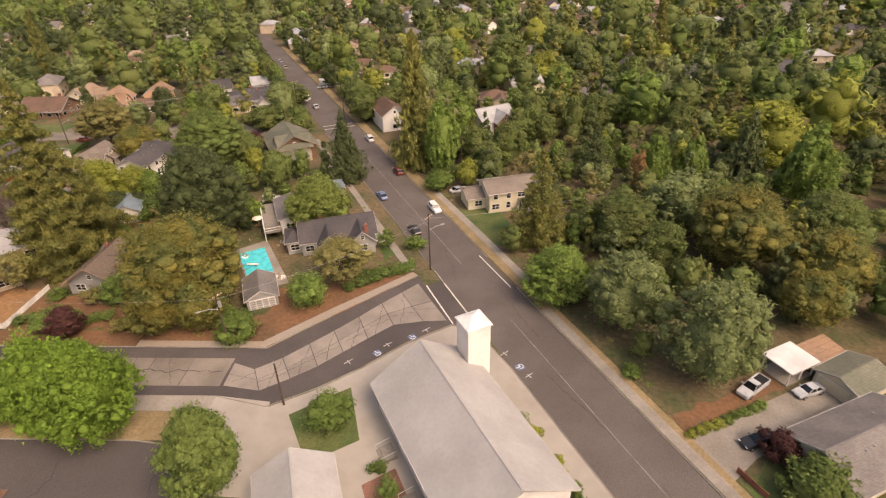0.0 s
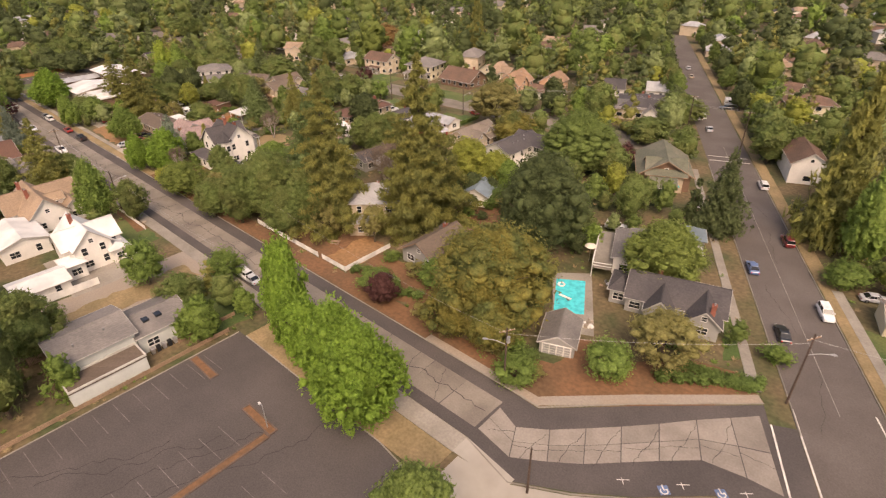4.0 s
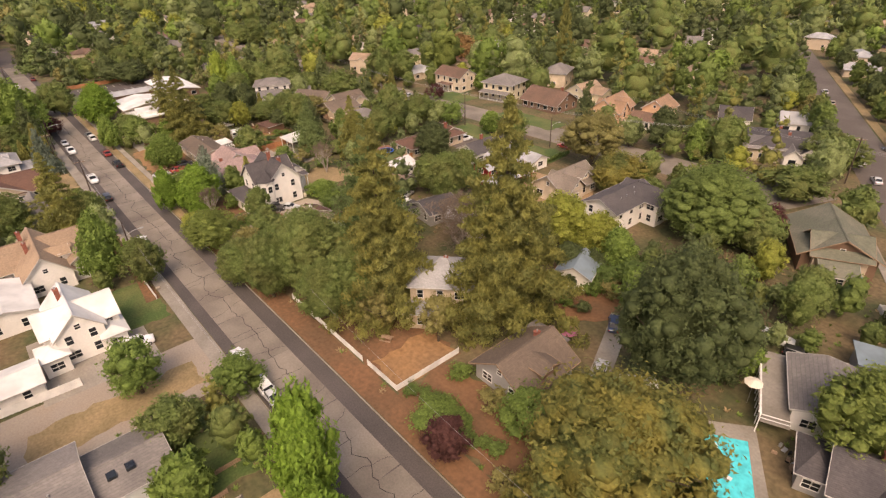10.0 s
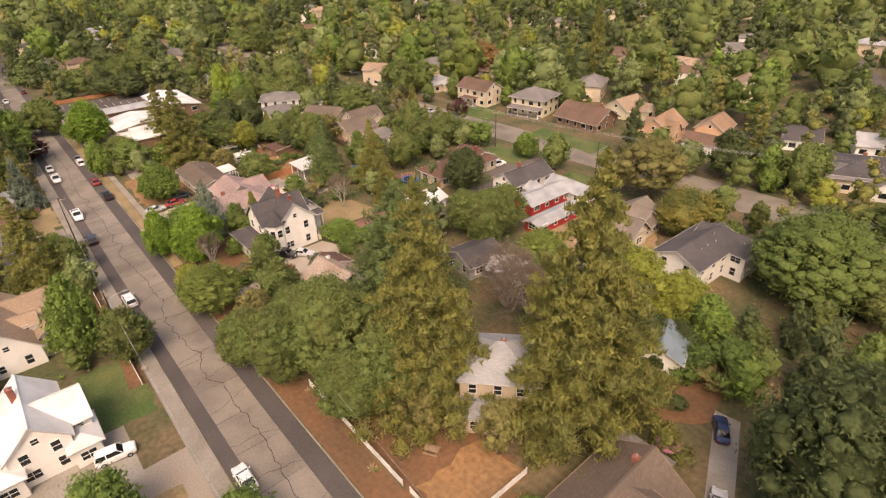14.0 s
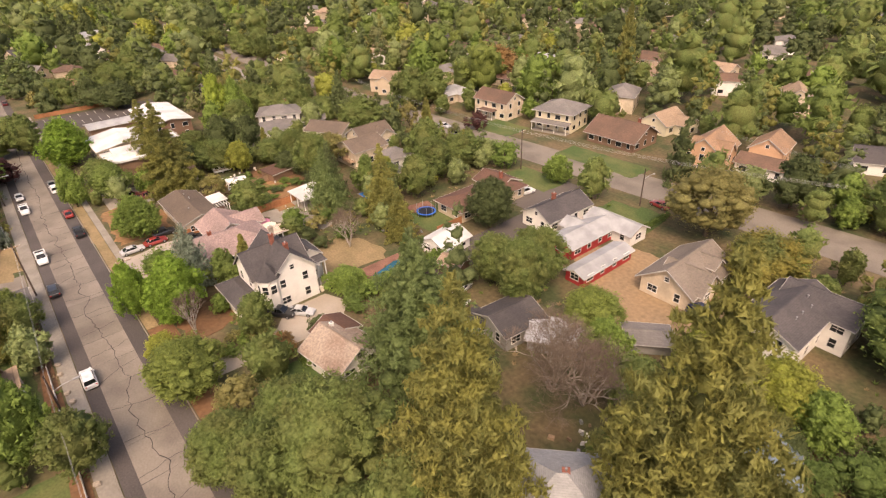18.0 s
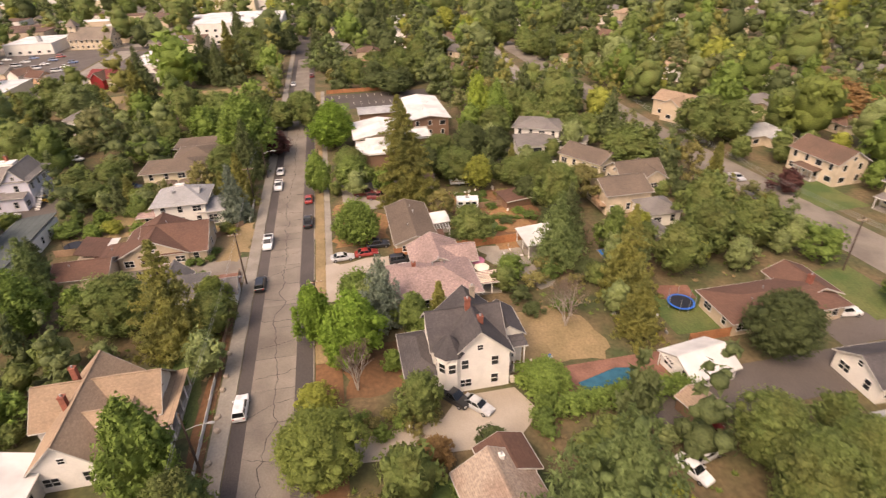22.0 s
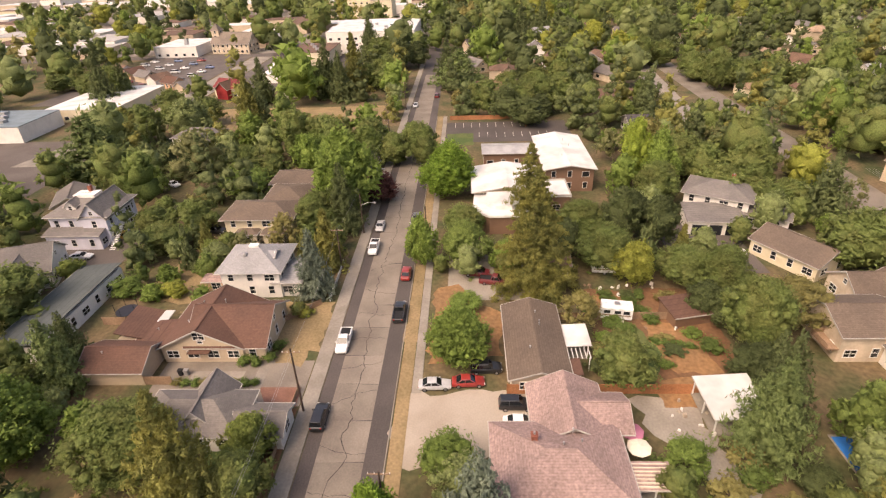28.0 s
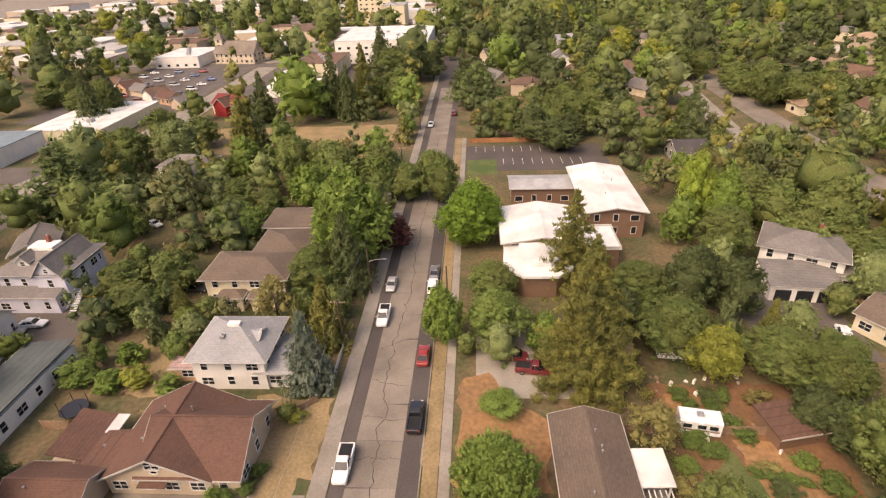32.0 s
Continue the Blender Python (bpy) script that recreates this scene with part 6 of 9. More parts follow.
wing(h, 7.0, 3.0, 8.0, 7.0, 2.9, 1.5, 90, wall=W_BEIGE, roof=R_RUST, over=0.6)
chimney(h, 6, 0.8, 3.8, 5.6), vents(h, ((-2, 1.5, 4.0), (-6, -1.0, 4.0)))
h = house(-138.8, 147.2, 88, "house with a charcoal gable roof and white walls", reach=9)
wing(h, 0, 0, 13.4, 7.6, 3.0, 2.1, 0, wall=W_WHITE, roof=R_DARK, over=0.4)
chimney(h, -1, 0.4, 5.0, 6.4)
h = house(-128.6, 142.8, 88, "barn-red house with a pale metal cross-gabled roof", reach=9)
wing(h, 0, 0, 13.6, 6.0, 2.6, 1.2, 0, wall=W_RED, roof=R_SILVER, over=0.5)
wing(h, 8.2, -1.8, 11.0, 5.4, 2.65, 1.3, 90, wall=W_WHITE, roof=R_SILVER, over=0.5)
wing(h, 1.6, 2.6, 5.2, 4.4, 2.5, 1.1, 90, wall=W_WHITE, roof=R_SILVER, over=0.4)
h = house(-120.4, 137.1, 89, "long barn-red shed with a pale metal roof", "shed", "shed", 8)
wing(h, 0, 0, 14.4, 4.0, 2.1, 0.7, 0, wall=W_RED, roof=R_SILVER, over=0.4)
h = house(-107.0, 143.4, 0, "tan craftsman house with a broad front gable and dormers", reach=9)
wing(h, 0, 0, 13.5, 9.0, 3.4, 3.0, 90, wall=W_STUCCO, roof=R_TAUPE, over=0.8)
wing(h, 1.8, -2.6, 7.0, 5.5, 3.6, 2.4, 0, wall=W_STUCCO, roof=R_TAUPE, over=0.7)
wing(h, 2.2, 2.6, 3.4, 2.8, 5.0, 1.1, 0, z0=3.6, wall=W_STUCCO, roof=R_TAUPE, over=0.5, size="small", win="e")
h = house(-89.8, 140.4, 88, "two-storey white house with dark grey cross gables", reach=10)
wing(h, 0, 0, 15.0, 8.4, 5.4, 1.9, 0, wall=W_WHITE, roof=R_DARK, over=0.6)
wing(h, 6.0, -2.6, 10.0, 7.0, 5.4, 1.9, 90, wall=W_WHITE, roof=R_DARK, over=0.6)
vents(h, ((-3, -2.0, 6.6), (-1, -2.0, 6.6), (1.5, -2.2, 6.6), (3.0, -1.0, 7.0)))

rect_patch("lawn", -129.6, 154.8, -123.8, 165.6, M_LAWN, "green lawn beside the white wing of the red house", 0.03)
for k in range(8):
    tree("hedge", -123.0, 155.8 + 1.35 * k, 1.3, 0.95)
for k in range(8):
    tree("hedge", -22.2 + 1.6 * k, 83.6 + 1.08 * k, 2.1, 1.5)
# school and the far end
h = house(-254.5, 87.2, 0, "white-roofed school hall with faceted low walls", "school", "school_hall", 14)
wing(h, -1.0, 0, 15.0, 15.0, 5.4, 1.2, 0, "gable", wall=W_BEIGE, roof=R_WHITE, over=0.9, size="wide")
part("lower_roof", Shape(spot(12.0, -1.8)).prism([(-6, -6), (3, -6.5), (6, -3), (6, 3), (3, 6), (-6, 6)], 4.2, 4.7), R_WHITE, h)
part("lower_wall", Shape(spot(12.0, -1.8)).prism([(-5.5, -5.6), (2.8, -6), (5.5, -2.8), (5.5, 2.8), (2.8, 5.6), (-5.5, 5.6)], 0, 4.2), W_BROWN, h)
part("roof_lantern", Shape(spot(11.2, -1.6)).prism([(-4, -3.4), (2, -3.8), (3.8, -1.8), (3.8, 1.8), (2, 3.6), (-4, 3.6)], 4.7, 5.6), R_WHITE, h)
wing(h, 3, 11, 9, 6, 4.2, 0.4, 0, "flat", wall=W_BROWN, roof=R_WHITE, over=0.3)
h = house(-272.5, 103.2, 0, "school gymnasium with a large white low-pitched roof", "school", "school_gymnasium", 15)
wing(h, 0, 0, 26, 11.8, 6.0, 1.0, 0, wall=W_BROWN, roof=R_WHITE, over=0.7)
vents(h, ((-6, 1, 7.2), (-2, 2, 7.0), (6, -1, 7.1)))
h = house(-281.0, 89.8, 90, "low school wing with a grey metal roof", "school", "school_wing", 10)
wing(h, 0, 0, 14.6, 8.0, 4.2, 0.8, 0, wall=W_BROWN, roof=R_SILVER, over=0.5)
h = house(-246.5, 134.2, 60, "two-storey white house with a grey hip roof", reach=10)
wing(h, 0, 0, 13, 10, 5.6, 2.0, 0, "hip", wall=W_WHITE, roof=R_GREY, over=0.7)
wing(h, 10, -2, 9, 6, 3.2, 1.2, 0, wall=W_WHITE, roof=R_GREY)
chimney(h, 2, 2.0, 6.5, 8.6)
h = house(-238.6, 130.0, 84, "white three-bay garage with a grey roof", "garage", "garage", 7)
wing(h, 0, 0, 11, 6.5, 3.0, 1.2, 0, "shed", wall=W_WHITE, roof=R_GREY, win="")
for k in (-3.4, 0, 3.4):
    door(h, k, -3.28, 0, M_GLASS, 2.6, 2.3)
h = house(-224.5, 140.5, 30, "cream house with a grey-brown gable roof", reach=9)
wing(h, 0, 0, 13, 9, 3.2, 2.0, 0, wall=W_CREAM, roof=R_GREYBROWN)
h = house(-200.4, 136.5, 0, "tan two-storey house with a balcony and a brown roof", reach=9)
wing(h, 0, 0, 10.5, 10.0, 4.8, 2.0, 90, wall=W_STUCCO, roof=R_GREYBROWN)
part("balcony", Shape().box(1.0, -7.0, 2.2, 5.0, -5.1, 2.4).box(1.0, -7.05, 2.4, 5.0, -6.95, 3.2).box(0.95, -7, 2.4, 1.05, -5.1, 3.2), M_WOOD, h)
h = house(-210.5, 146.0, 0, "house with a brown-grey cross-gabled roof", reach=9)
wing(h, 0, 0, 11, 8.5, 3.4, 2.6, 90, wall=W_STUCCO, roof=R_GREYBROWN)
wing(h, 2, 2, 8, 6, 3.4, 2.0, 0, wall=W_STUCCO, roof=R_GREYBROWN)
h = house(-191.5, 141.0, 0, "small house with a grey hip roof", reach=6)
wing(h, 0, 0, 7.5, 7.0, 3.0, 1.8, 0, "hip", wall=W_WHITE, roof=R_GREY)
h = house(-178.0, 139.0, 0, "low outbuilding with a grey roof", "shed", "shed", 5)
wing(h, -4, -4, 6, 5, 2.6, 1.2, 0, wall=W_BEIGE, roof=R_GREY)

# across the back street
h = house(-203.0, 194.0, 4, "two-storey tan colonial house with a brown roof", reach=10)
wing(h, 0, 0, 14, 9, 5.8, 2.6, 0, wall=W_STUCCO, roof=R_BROWN)
porch(h, 0, -5.8, 6, 2.4, 2.8, 0, R_BROWN, 0.3, 3)
h = house(-179.8, 199.0, 12, "cream foursquare house with a grey hip roof", reach=10)
wing(h, 0, 0, 12.5, 11.5, 5.8, 2.8, 0, "hip", wall=W_CREAM, roof=R_GREY, over=0.9)
porch(h, 0, -7.4, 12, 2.8, 2.8, 0, R_GREY, 0.4, 4)
h = house(-157.6, 199.2, 0, "dark brown bungalow with a broad shingle roof", reach=11)
wing(h, 0, 0, 15.5, 12, 3.2, 3.4, 0, wall=W_BROWN, roof=R_BROWN, over=0.9)
chimney(h, 4.5, 1.0, 5.0, 7.5)
h = house(-131.0, 198.5, 8, "peach house with a steep orange roof", reach=9)
wing(h, 0, 0, 13, 9.5, 5.6, 3.6, 90, wall=W_PINK, roof=R_ORANGE)
wing(h, 1.0, -2.5, 9, 6, 5.4, 2.8, 0, wall=W_PINK, roof=R_ORANGE)
h = house(-121.5, 212.0, 8, "peach cottage with an orange roof", reach=8)
wing(h, 0, 0, 10, 8, 4.8, 2.8, 90, wall=W_PINK, roof=R_ORANGE)
h = house(-118.8, 203.0, 4, "white bungalow with a dark brown roof", reach=8)
wing(h, 0, 0, 12, 7, 3.0, 1.6, 0, wall=W_WHITE, roof=R_BROWN)
h = house(-360, 90, 8, "house with a bright orange roof", reach=10)
wing(h, 0, 0, 16, 11, 3.6, 2.4, 90, wall=W_BEIGE, roof=R_ORANGE)
h = house(-344, 135.5, 0, "low house with a taupe roof", reach=10)
wing(h, 0, 0, 15.5, 11, 3.4, 1.8, 90, wall=W_BEIGE, roof=R_BROWN)
h = house(-307, 137, 0, "house with a slate-grey gable roof", reach=10)
wing(h, 0, 0, 15.5, 11, 3.4, 2.2, 90, wall=W_GREY, roof=R_DARK)
h = house(-371, -24, 68, "dark red house with white gables", reach=9)
wing(h, 0, 0, 13, 9, 4.4, 2.8, 0, wall=W_CREAM, roof=shingle("dark_red_shingles", (0.20, 0.045, 0.045)))
wing(h, 0, -2.5, 9, 6, 4.4, 2.6, 90, wall=W_RED, roof=R_BROWN)


def block(x, y, deg, L, W, high, label, wall=W_CREAM, roof=R_WHITE, category="building", storeys=1, units=3):
    """A flat-roofed town building with rows of windows."""
    b = house(x, y, deg, label, category, "building", max(L, W) * 0.55)
    wing(b, 0, 0, L, W, high, 0.5, 0, "flat", wall=wall, roof=roof, over=0.15, win="se" if units else "", size="wide", full=False)
    for k in range(1, storeys):
        for u in range(int(L / 6)):
            window(b, "wide", -L / 2 + 3 + 6 * u, -W / 2, 0.9 + k * 3.4, 0)
        for u in range(int(W / 5)):
            window(b, "wide", L / 2, -W / 2 + 2.5 + 5 * u, 0.9 + k * 3.4, 90)
    for k in range(units):
        part("roof_unit", Shape(spot(-L / 4 + k * L / 4, W * 0.15 * (k - 1), high)).box(-1.2, -0.9, 0, 1.2, 0.9, 1.2), M_METALGREY, b)
    return b


block(-354, -70, 0, 40, 28, 4.6, "long pale-roofed shop building", W_CREAM, R_WHITE)
block(-320, -88, 0, 22, 26, 5.6, "shop with a pale blue-grey roof", W_WHITE, R_BLUEGREY)
block(-500, 22, 0, 60, 52, 12, "large white hospital building", W_WHITE, R_WHITE, storeys=3)
block(-668, -12, 0, 24, 28, 27, "cream eight-storey town tower with a flat roof", W_CREAM, R_CHURCH, storeys=8)
block(-640, 8, 0, 30, 18, 16, "cream five-storey town building", W_CREAM, R_CHURCH, storeys=4)
block(-449, -6, 0, 32, 22, 7, "two-storey cream office with a flat roof", W_CREAM, R_BROWN, storeys=2)
block(-425, -14, 0, 18, 16, 4, "small flat-roofed white shop building", W_WHITE, R_WHITE)
block(-490, -98, 0, 34, 26, 6, "white-walled store with a pale flat roof", W_WHITE, R_WHITE)
h = house(-487, -66, 78, "pale church with a steep taupe roof and a tower", "church", "church", 14)
wing(h, 0, 0, 26, 12, 6, 6, 0, wall=W_STUCCO, roof=R_TAUPE)
wing(h, -11, 0, 5, 5, 13, 4, 0, "hip", wall=W_STUCCO, roof=R_TAUPE)

block(-403, -8, 0, 18, 22, 4, "low white garage building with a blue stripe", W_WHITE, R_WHITE)
for k in range(6):
    b = house(-424 + 8.5 * k, -104 + 11.0 * k, 60 + 90 * (k % 2), "small cottage with a brown roof near the shops", reach=6)
    wing(b, 0, 0, 9.5, 7.5, 3.0, 2.2, 0, wall=(W_WHITE, W_PINK, W_BEIGE)[k % 3], roof=(R_BROWN, R_RUST, R_GREY)[k % 3])
h = house(-206.8, 113.6, 12, "open shed with a rusted iron roof in a weedy yard", "shed", "shed", 4)
wing(h, 0, 0, 6.6, 5.0, 1.9, 0.5, 90, "shed", wall=W_BROWN, roof=R_RUST, win="", over=0.3)
h = house(-80.8, 205.0, 27, "long building with a slate-grey roof and a tan front", "building", "building", 11)
wing(h, 0, 0, 19, 11, 3.6, 1.8, 0, "hip", wall=W_STUCCO, roof=R_GREY, over=0.7, size="wide")
wing(h, 2, -6.0, 5, 4, 3.2, 1.6, 90, wall=W_WHITE, roof=R_GREY)
chimney(h, 1.5, 1.0, 4.6, 6.6)

# ---- the trees and shrubs that can be told apart ----
tree("bright", -73.4, 54.0, 18.5, 3.9)
tree("bright", -56.8, 51.3, 15.5, 5.4)
tree("bright", -50.6, 50.2, 15.8, 6.4)
tree("bright", -64.0, 51.4, 13.0, 4.0)
tree("bright", -69.0, 52.0, 11.0, 3.2)
tree("round", -31.0, 40.5, 14.5, 5.0)
tree("gold", -50.4, 79.2, 18.2, 10.6)
tree("gold", -45.6, 72.6, 9.5, 5.4)
tree("gold", -52.6, 71.8, 9.0, 5.2)
tree("small", -38.4, 69.2, 5.0, 3.6)
tree("small", -28.3, 79.2, 7.0, 4.1)
tree("brownish", -24.1, 87.2, 9.5, 5.7)
tree("willow", -33.0, 108.0, 13.0, 7.8)
tree("fir", -32.0, 135.0, 19.0, 6.0)
tree("redwood", -13.8, 144.2, 35.5, 7.0, 1)
tree("maple", -6.6, 138.0, 21.5, 5.2, 1)
tree("small", -7.5, 128.9, 5.5, 4.3)
tree("broad", 6.7, 141.7, 12.0, 9.5, 1)
tree("redwood", 15.1, 100.7, 21.0, 7.2)
tree("maple", 16.7, 82.1, 10.0, 6.6)
tree("grey", 25.5, 72.8, 14.8, 6.5)
tree("grey", 35.1, 60.5, 17.2, 7.4)
tree("broad", 31.4, 98.1, 13.0, 7.7)
tree("gold", 51.7, 92.4, 16.5, 9.6)
tree("gold", 63.2, 81.2, 13.5, 7.6)
tree("gold", 55.5, 74.0, 10.5, 5.6)
tree("broad", 70.0, 96.0, 14.0, 8.0)
tree("fir", 33.3, 134.6, 15.0, 5.1)
tree("russet", 41.4, 123.9, 12.0, 2.5)
tree("maple", 46.4, 127.3, 14.0, 3.9, 1)
tree("maple", 56.5, 129.0, 14.0, 4.2, 1)
tree("yellowish", 76.6, 135.4, 20.0, 11.0, 1)
tree("fir", 67.7, 127.5, 20.0, 6.5, 1)
tree("maple", 76.7, 117.0, 20.0, 6.5, 1)
tree("broad", 62.3, 159.9, 13.0, 5.3, 1)
tree("broad", 61.3, 214.1, 15.0, 11.8, 1)
tree("yellowish", 54.2, 287.3, 13.0, 8.4, 1)
tree("yellowish", 33.2, 239.8, 12.0, 7.7, 1)
tree("broad", 17.2, 235.3, 20.0, 11.0, 1)
tree("fir", 148.8, 272.1, 24.0, 8.2, 1)
tree("fir", 124.7, 280.1, 24.0, 8.2, 1)
tree("redwood", 88.9, 269.9, 26.0, 8.5, 1)
tree("broad", 42.0, 175.0, 12.0, 10.9, 1)
tree("broad", 20.3, 163.6, 12.0, 8.6, 1)
tree("grey", 46.6, 107.4, 13.0, 8.0, 1)
tree("broad", 33.0, 165.1, 14.0, 3.8, 1)
tree("broad", 50.7, 103.8, 12.0, 5.9, 1)
tree("broad", 37.6, 91.7, 10.0, 4.9)
tree("small", -10.9, 98.5, 3.5, 2.6)
tree("broad", -33.3, 190.2, 12.0, 10.9, 1)
tree("redwood", -99.0, 83.0, 32.5, 10.4)
tree("redwood", -83.2, 96.0, 36.3, 12.0)
tree("broad", -119.6, 70.5, 12.0, 9.1)
tree("willow", -140.8, 68.2, 8.5, 5.8)
tree("purple", -67.9, 70.0, 6.0, 3.3)
tree("broad", -102.5, 73.2, 11.0, 5.0)
tree("brownish", -93.8, 78.6, 8.0, 3.6)
tree("brownish", -85.2, 83.4, 8.5, 3.4)
tree("small", -71.3, 72.2, 4.0, 4.1)
tree("brownish", -113.2, 163.2, 15.5, 9.4)
tree("broad", -67.7, 178.9, 8.5, 7.5, 1)
tree("purple", -64.6, 157.2, 6.5, 4.3, 1)
tree("broad", -48.5, 127.4, 12.0, 3.9)
tree("maple", -142.6, 48.6, 14.8, 4.6)
tree("broad", -135.4, 54.0, 10.2, 4.0)
tree("small", -105.7, 44.3, 9.8, 4.3)
tree("broad", -92.9, 45.3, 7.5, 4.3)
tree("small", -96.2, 55.0, 6.8, 4.0)
tree("broad", -86.9, 17.0, 20.5, 4.9)
tree("maple", -195.8, 76.2, 10.0, 5.0)
tree("small", -64.7, 80.6, 5.0, 4.5)
tree("broad", -68.4, 205.8, 10.0, 8.2, 1)
tree("broad", -62.9, 146.1, 10.0, 5.3, 1)
tree("dark", -55.6, 101.0, 22.5, 9.2)
tree("round", -72.5, 145.0, 17.0, 10.5)
tree("maple", -78.9, 123.2, 8.5, 4.6)
tree("broad", -339.5, 106.4, 13.0, 12.5, 1)
tree("small", -167.9, 160.7, 8.0, 4.5, 1)
tree("purple", -196.2, 178.0, 6.0, 4.9, 1)
tree("russet", -238.5, 230.0, 14.0, 12.5, 1)
tree("redwood", -191.1, 249.1, 30.0, 6.1, 1)
tree("grey", -173.5, 76.5, 5.0, 3.6)
tree("pole", -153.4, 73.4, 8.5, 2.6)
tree("yellowish", -150.2, 67.8, 5.0, 3.0)
tree("brownish", -129.5, 71.9, 8.0, 4.2)
tree("small", -126.0, 76.0, 3.5, 2.6)
tree("broad", -112.3, 76.0, 16.5, 8.1)
tree("broad", -100.9, 77.9, 14.0, 5.5)
tree("broad", -126.4, 121.4, 12.0, 9.0)
tree("cedar", -122.0, 95.8, 22.0, 10.2)
tree("redwood", -155.4, 117.0, 11.5, 3.9)
tree("bare", -106.0, 106.5, 11.6, 9.6)
tree("bare", -101.5, 107.5, 10.0, 7.0)
tree("willow", -110.9, 121.3, 7.5, 5.0)
tree("maple", -105.0, 116.6, 7.8, 4.0)
tree("yellowish", -91.6, 121.5, 11.5, 6.6)
tree("gold", -110.6, 91.6, 13.0, 5.6)
tree("maple", -121.2, 83.3, 5.0, 3.0)
tree("maple", -147.8, 98.9, 4.0, 4.2)
tree("dark", -139.7, 89.3, 3.2, 2.4)
tree("broad", -96.5, 111.5, 9.0, 4.6)
tree("gold", -98.5, 151.8, 10.5, 7.6)
tree("dark", -146.2, 134.2, 11.5, 5.4)
tree("bluespruce", -167.9, 78.6, 13.0, 4.6)
tree("bright", -161.1, 73.6, 11.8, 4.9)
tree("bright", -163.4, 71.4, 7.5, 3.4)
tree("bright", -158.9, 72.2, 6.5, 3.0)
tree("bright", -166.0, 67.8, 10.8, 3.2)
tree("broad", -145.9, 81.3, 8.2, 3.2)
tree("round", -226.0, 77.0, 9.0, 5.4)
tree("small", -210.0, 77.5, 3.0, 3.2)
tree("maple", -151.6, 162.8, 7.2, 3.9, 1)
tree("broad", -139.9, 161.1, 10.2, 4.1, 1)
tree("yellowish", -84.5, 124.0, 9.0, 5.4)
tree("broad", -191.5, 99.6, 8.0, 4.8)
tree("fir", -184.7, 117.5, 14.0, 4.1)
tree("maple", -177.3, 20.5, 13.0, 6.0)
tree("spruce", -190.2, 18.2, 12.5, 4.3)
tree("maple", -155.9, 25.9, 9.0, 4.8)
tree("redwood", -197.6, -1.6, 17.0, 6.2)
tree("yellowish", -181.6, 130.9, 8.0, 3.4)
tree("broad", -169.6, 132.4, 11.0, 4.8)
tree("broad", -98.1, 23.1, 13.0, 6.0)
tree("redwood", -169.5, 46.6, 19.0, 6.4)
tree("broad", -171.0, 52.0, 8.5, 3.8)
tree("fir", -195.3, 16.8, 10.0, 3.4)
tree("broad", -206.6, -1.7, 11.0, 8.2, 1)
tree("small", -162.6, 20.3, 6.0, 4.0)
tree("bluespruce", -214.2, 50.0, 13.3, 4.0)
tree("redwood", -241.6, 91.3, 18.5, 6.8)
tree("brownish", -203.6, 95.6, 7.0, 3.6)
tree("yellowish", -216.1, 107.5, 9.0, 4.2)
tree("broad", -212.5, 121.5, 10.0, 5.0)
tree("broad", -198.5, 120.6, 12.5, 5.4)
tree("dark", -191.5, 118.2, 6.5, 4.6)
tree("dark", -207.5, 116.8, 6.0, 3.8)
tree("dark", -204.5, 119.6, 6.5, 4.2)
tree("brownish", -203.5, 128.5, 9.5, 5.2)
tree("fir", -191.3, 120.2, 9.0, 3.1)
tree("fir", -241.6, 154.6, 16.0, 5.4, 1)
tree("broad", -247.7, 146.0, 9.0, 9.6, 1)
tree("fir", -210.3, 154.6, 13.0, 4.4, 1)
tree("broad", -179.0, 147.6, 12.0, 10.8, 1)
tree("broad", -221.4, 149.8, 12.0, 8.2, 1)
tree("redwood", -165.6, 120.0, 17.5, 5.4)
tree("bare", -160.3, 107.3, 9.8, 4.0)
tree("purple", -256.4, 56.5, 7.0, 5.0, 1)
tree("broad", -290.3, 33.1, 14.0, 12.5, 1)
tree("fir", -434.1, 27.5, 20.0, 6.8, 1)
tree("broad", -369.6, -78.9, 14.0, 11.6, 1)
tree("broad", -306.2, -35.3, 12.0, 12.3, 1)
tree("broad", -322.2, -20.5, 13.0, 12.5, 1)
tree("broad", -236.5, 13.0, 8.0, 10.1, 1)
tree("small", -283.0, 35.7, 10.0, 5.6, 1)
tree("broad", -281.9, 61.8, 12.0, 9.3, 1)
tree("broad", -329.0, 99.5, 12.0, 6.5, 1)
tree("broad", -361.9, 113.2, 12.0, 12.5, 1)
tree("broad", -391.8, 128.7, 12.0, 11.5, 1)
tree("fir", -325.1, 140.0, 15.0, 5.1, 1)
tree("broad", -409.1, 165.1, 14.0, 12.5, 1)
tree("broad", -233.5, 182.3, 14.0, 12.5, 1)
tree("cedar", -275.6, -27.1, 18.0, 12.5, 1)
tree("fir", -366.2, -69.6, 16.0, 5.4, 1)
tree("fir", -358.1, -6.3, 18.0, 5.9, 1)
tree("fir", -305.7, 11.5, 17.0, 5.8, 1)
tree("broad", -288.1, 49.3, 12.0, 6.6, 1)
tree("fir", -239.5, 50.5, 16.0, 5.1)
tree("broad", -238.3, 44.8, 10.0, 5.6)
tree("bright", -257.8, 73.4, 14.4, 7.5)
tree("broad", -236.9, 76.8, 7.0, 5.0)
tree("maple", -224.5, 68.6, 11.0, 3.4)
tree("redwood", -216.0, 89.5, 23.0, 8.0)
tree("broad", -231.7, 100.9, 10.0, 5.5)
tree("dark", -233.6, 112.2, 12.0, 8.3)
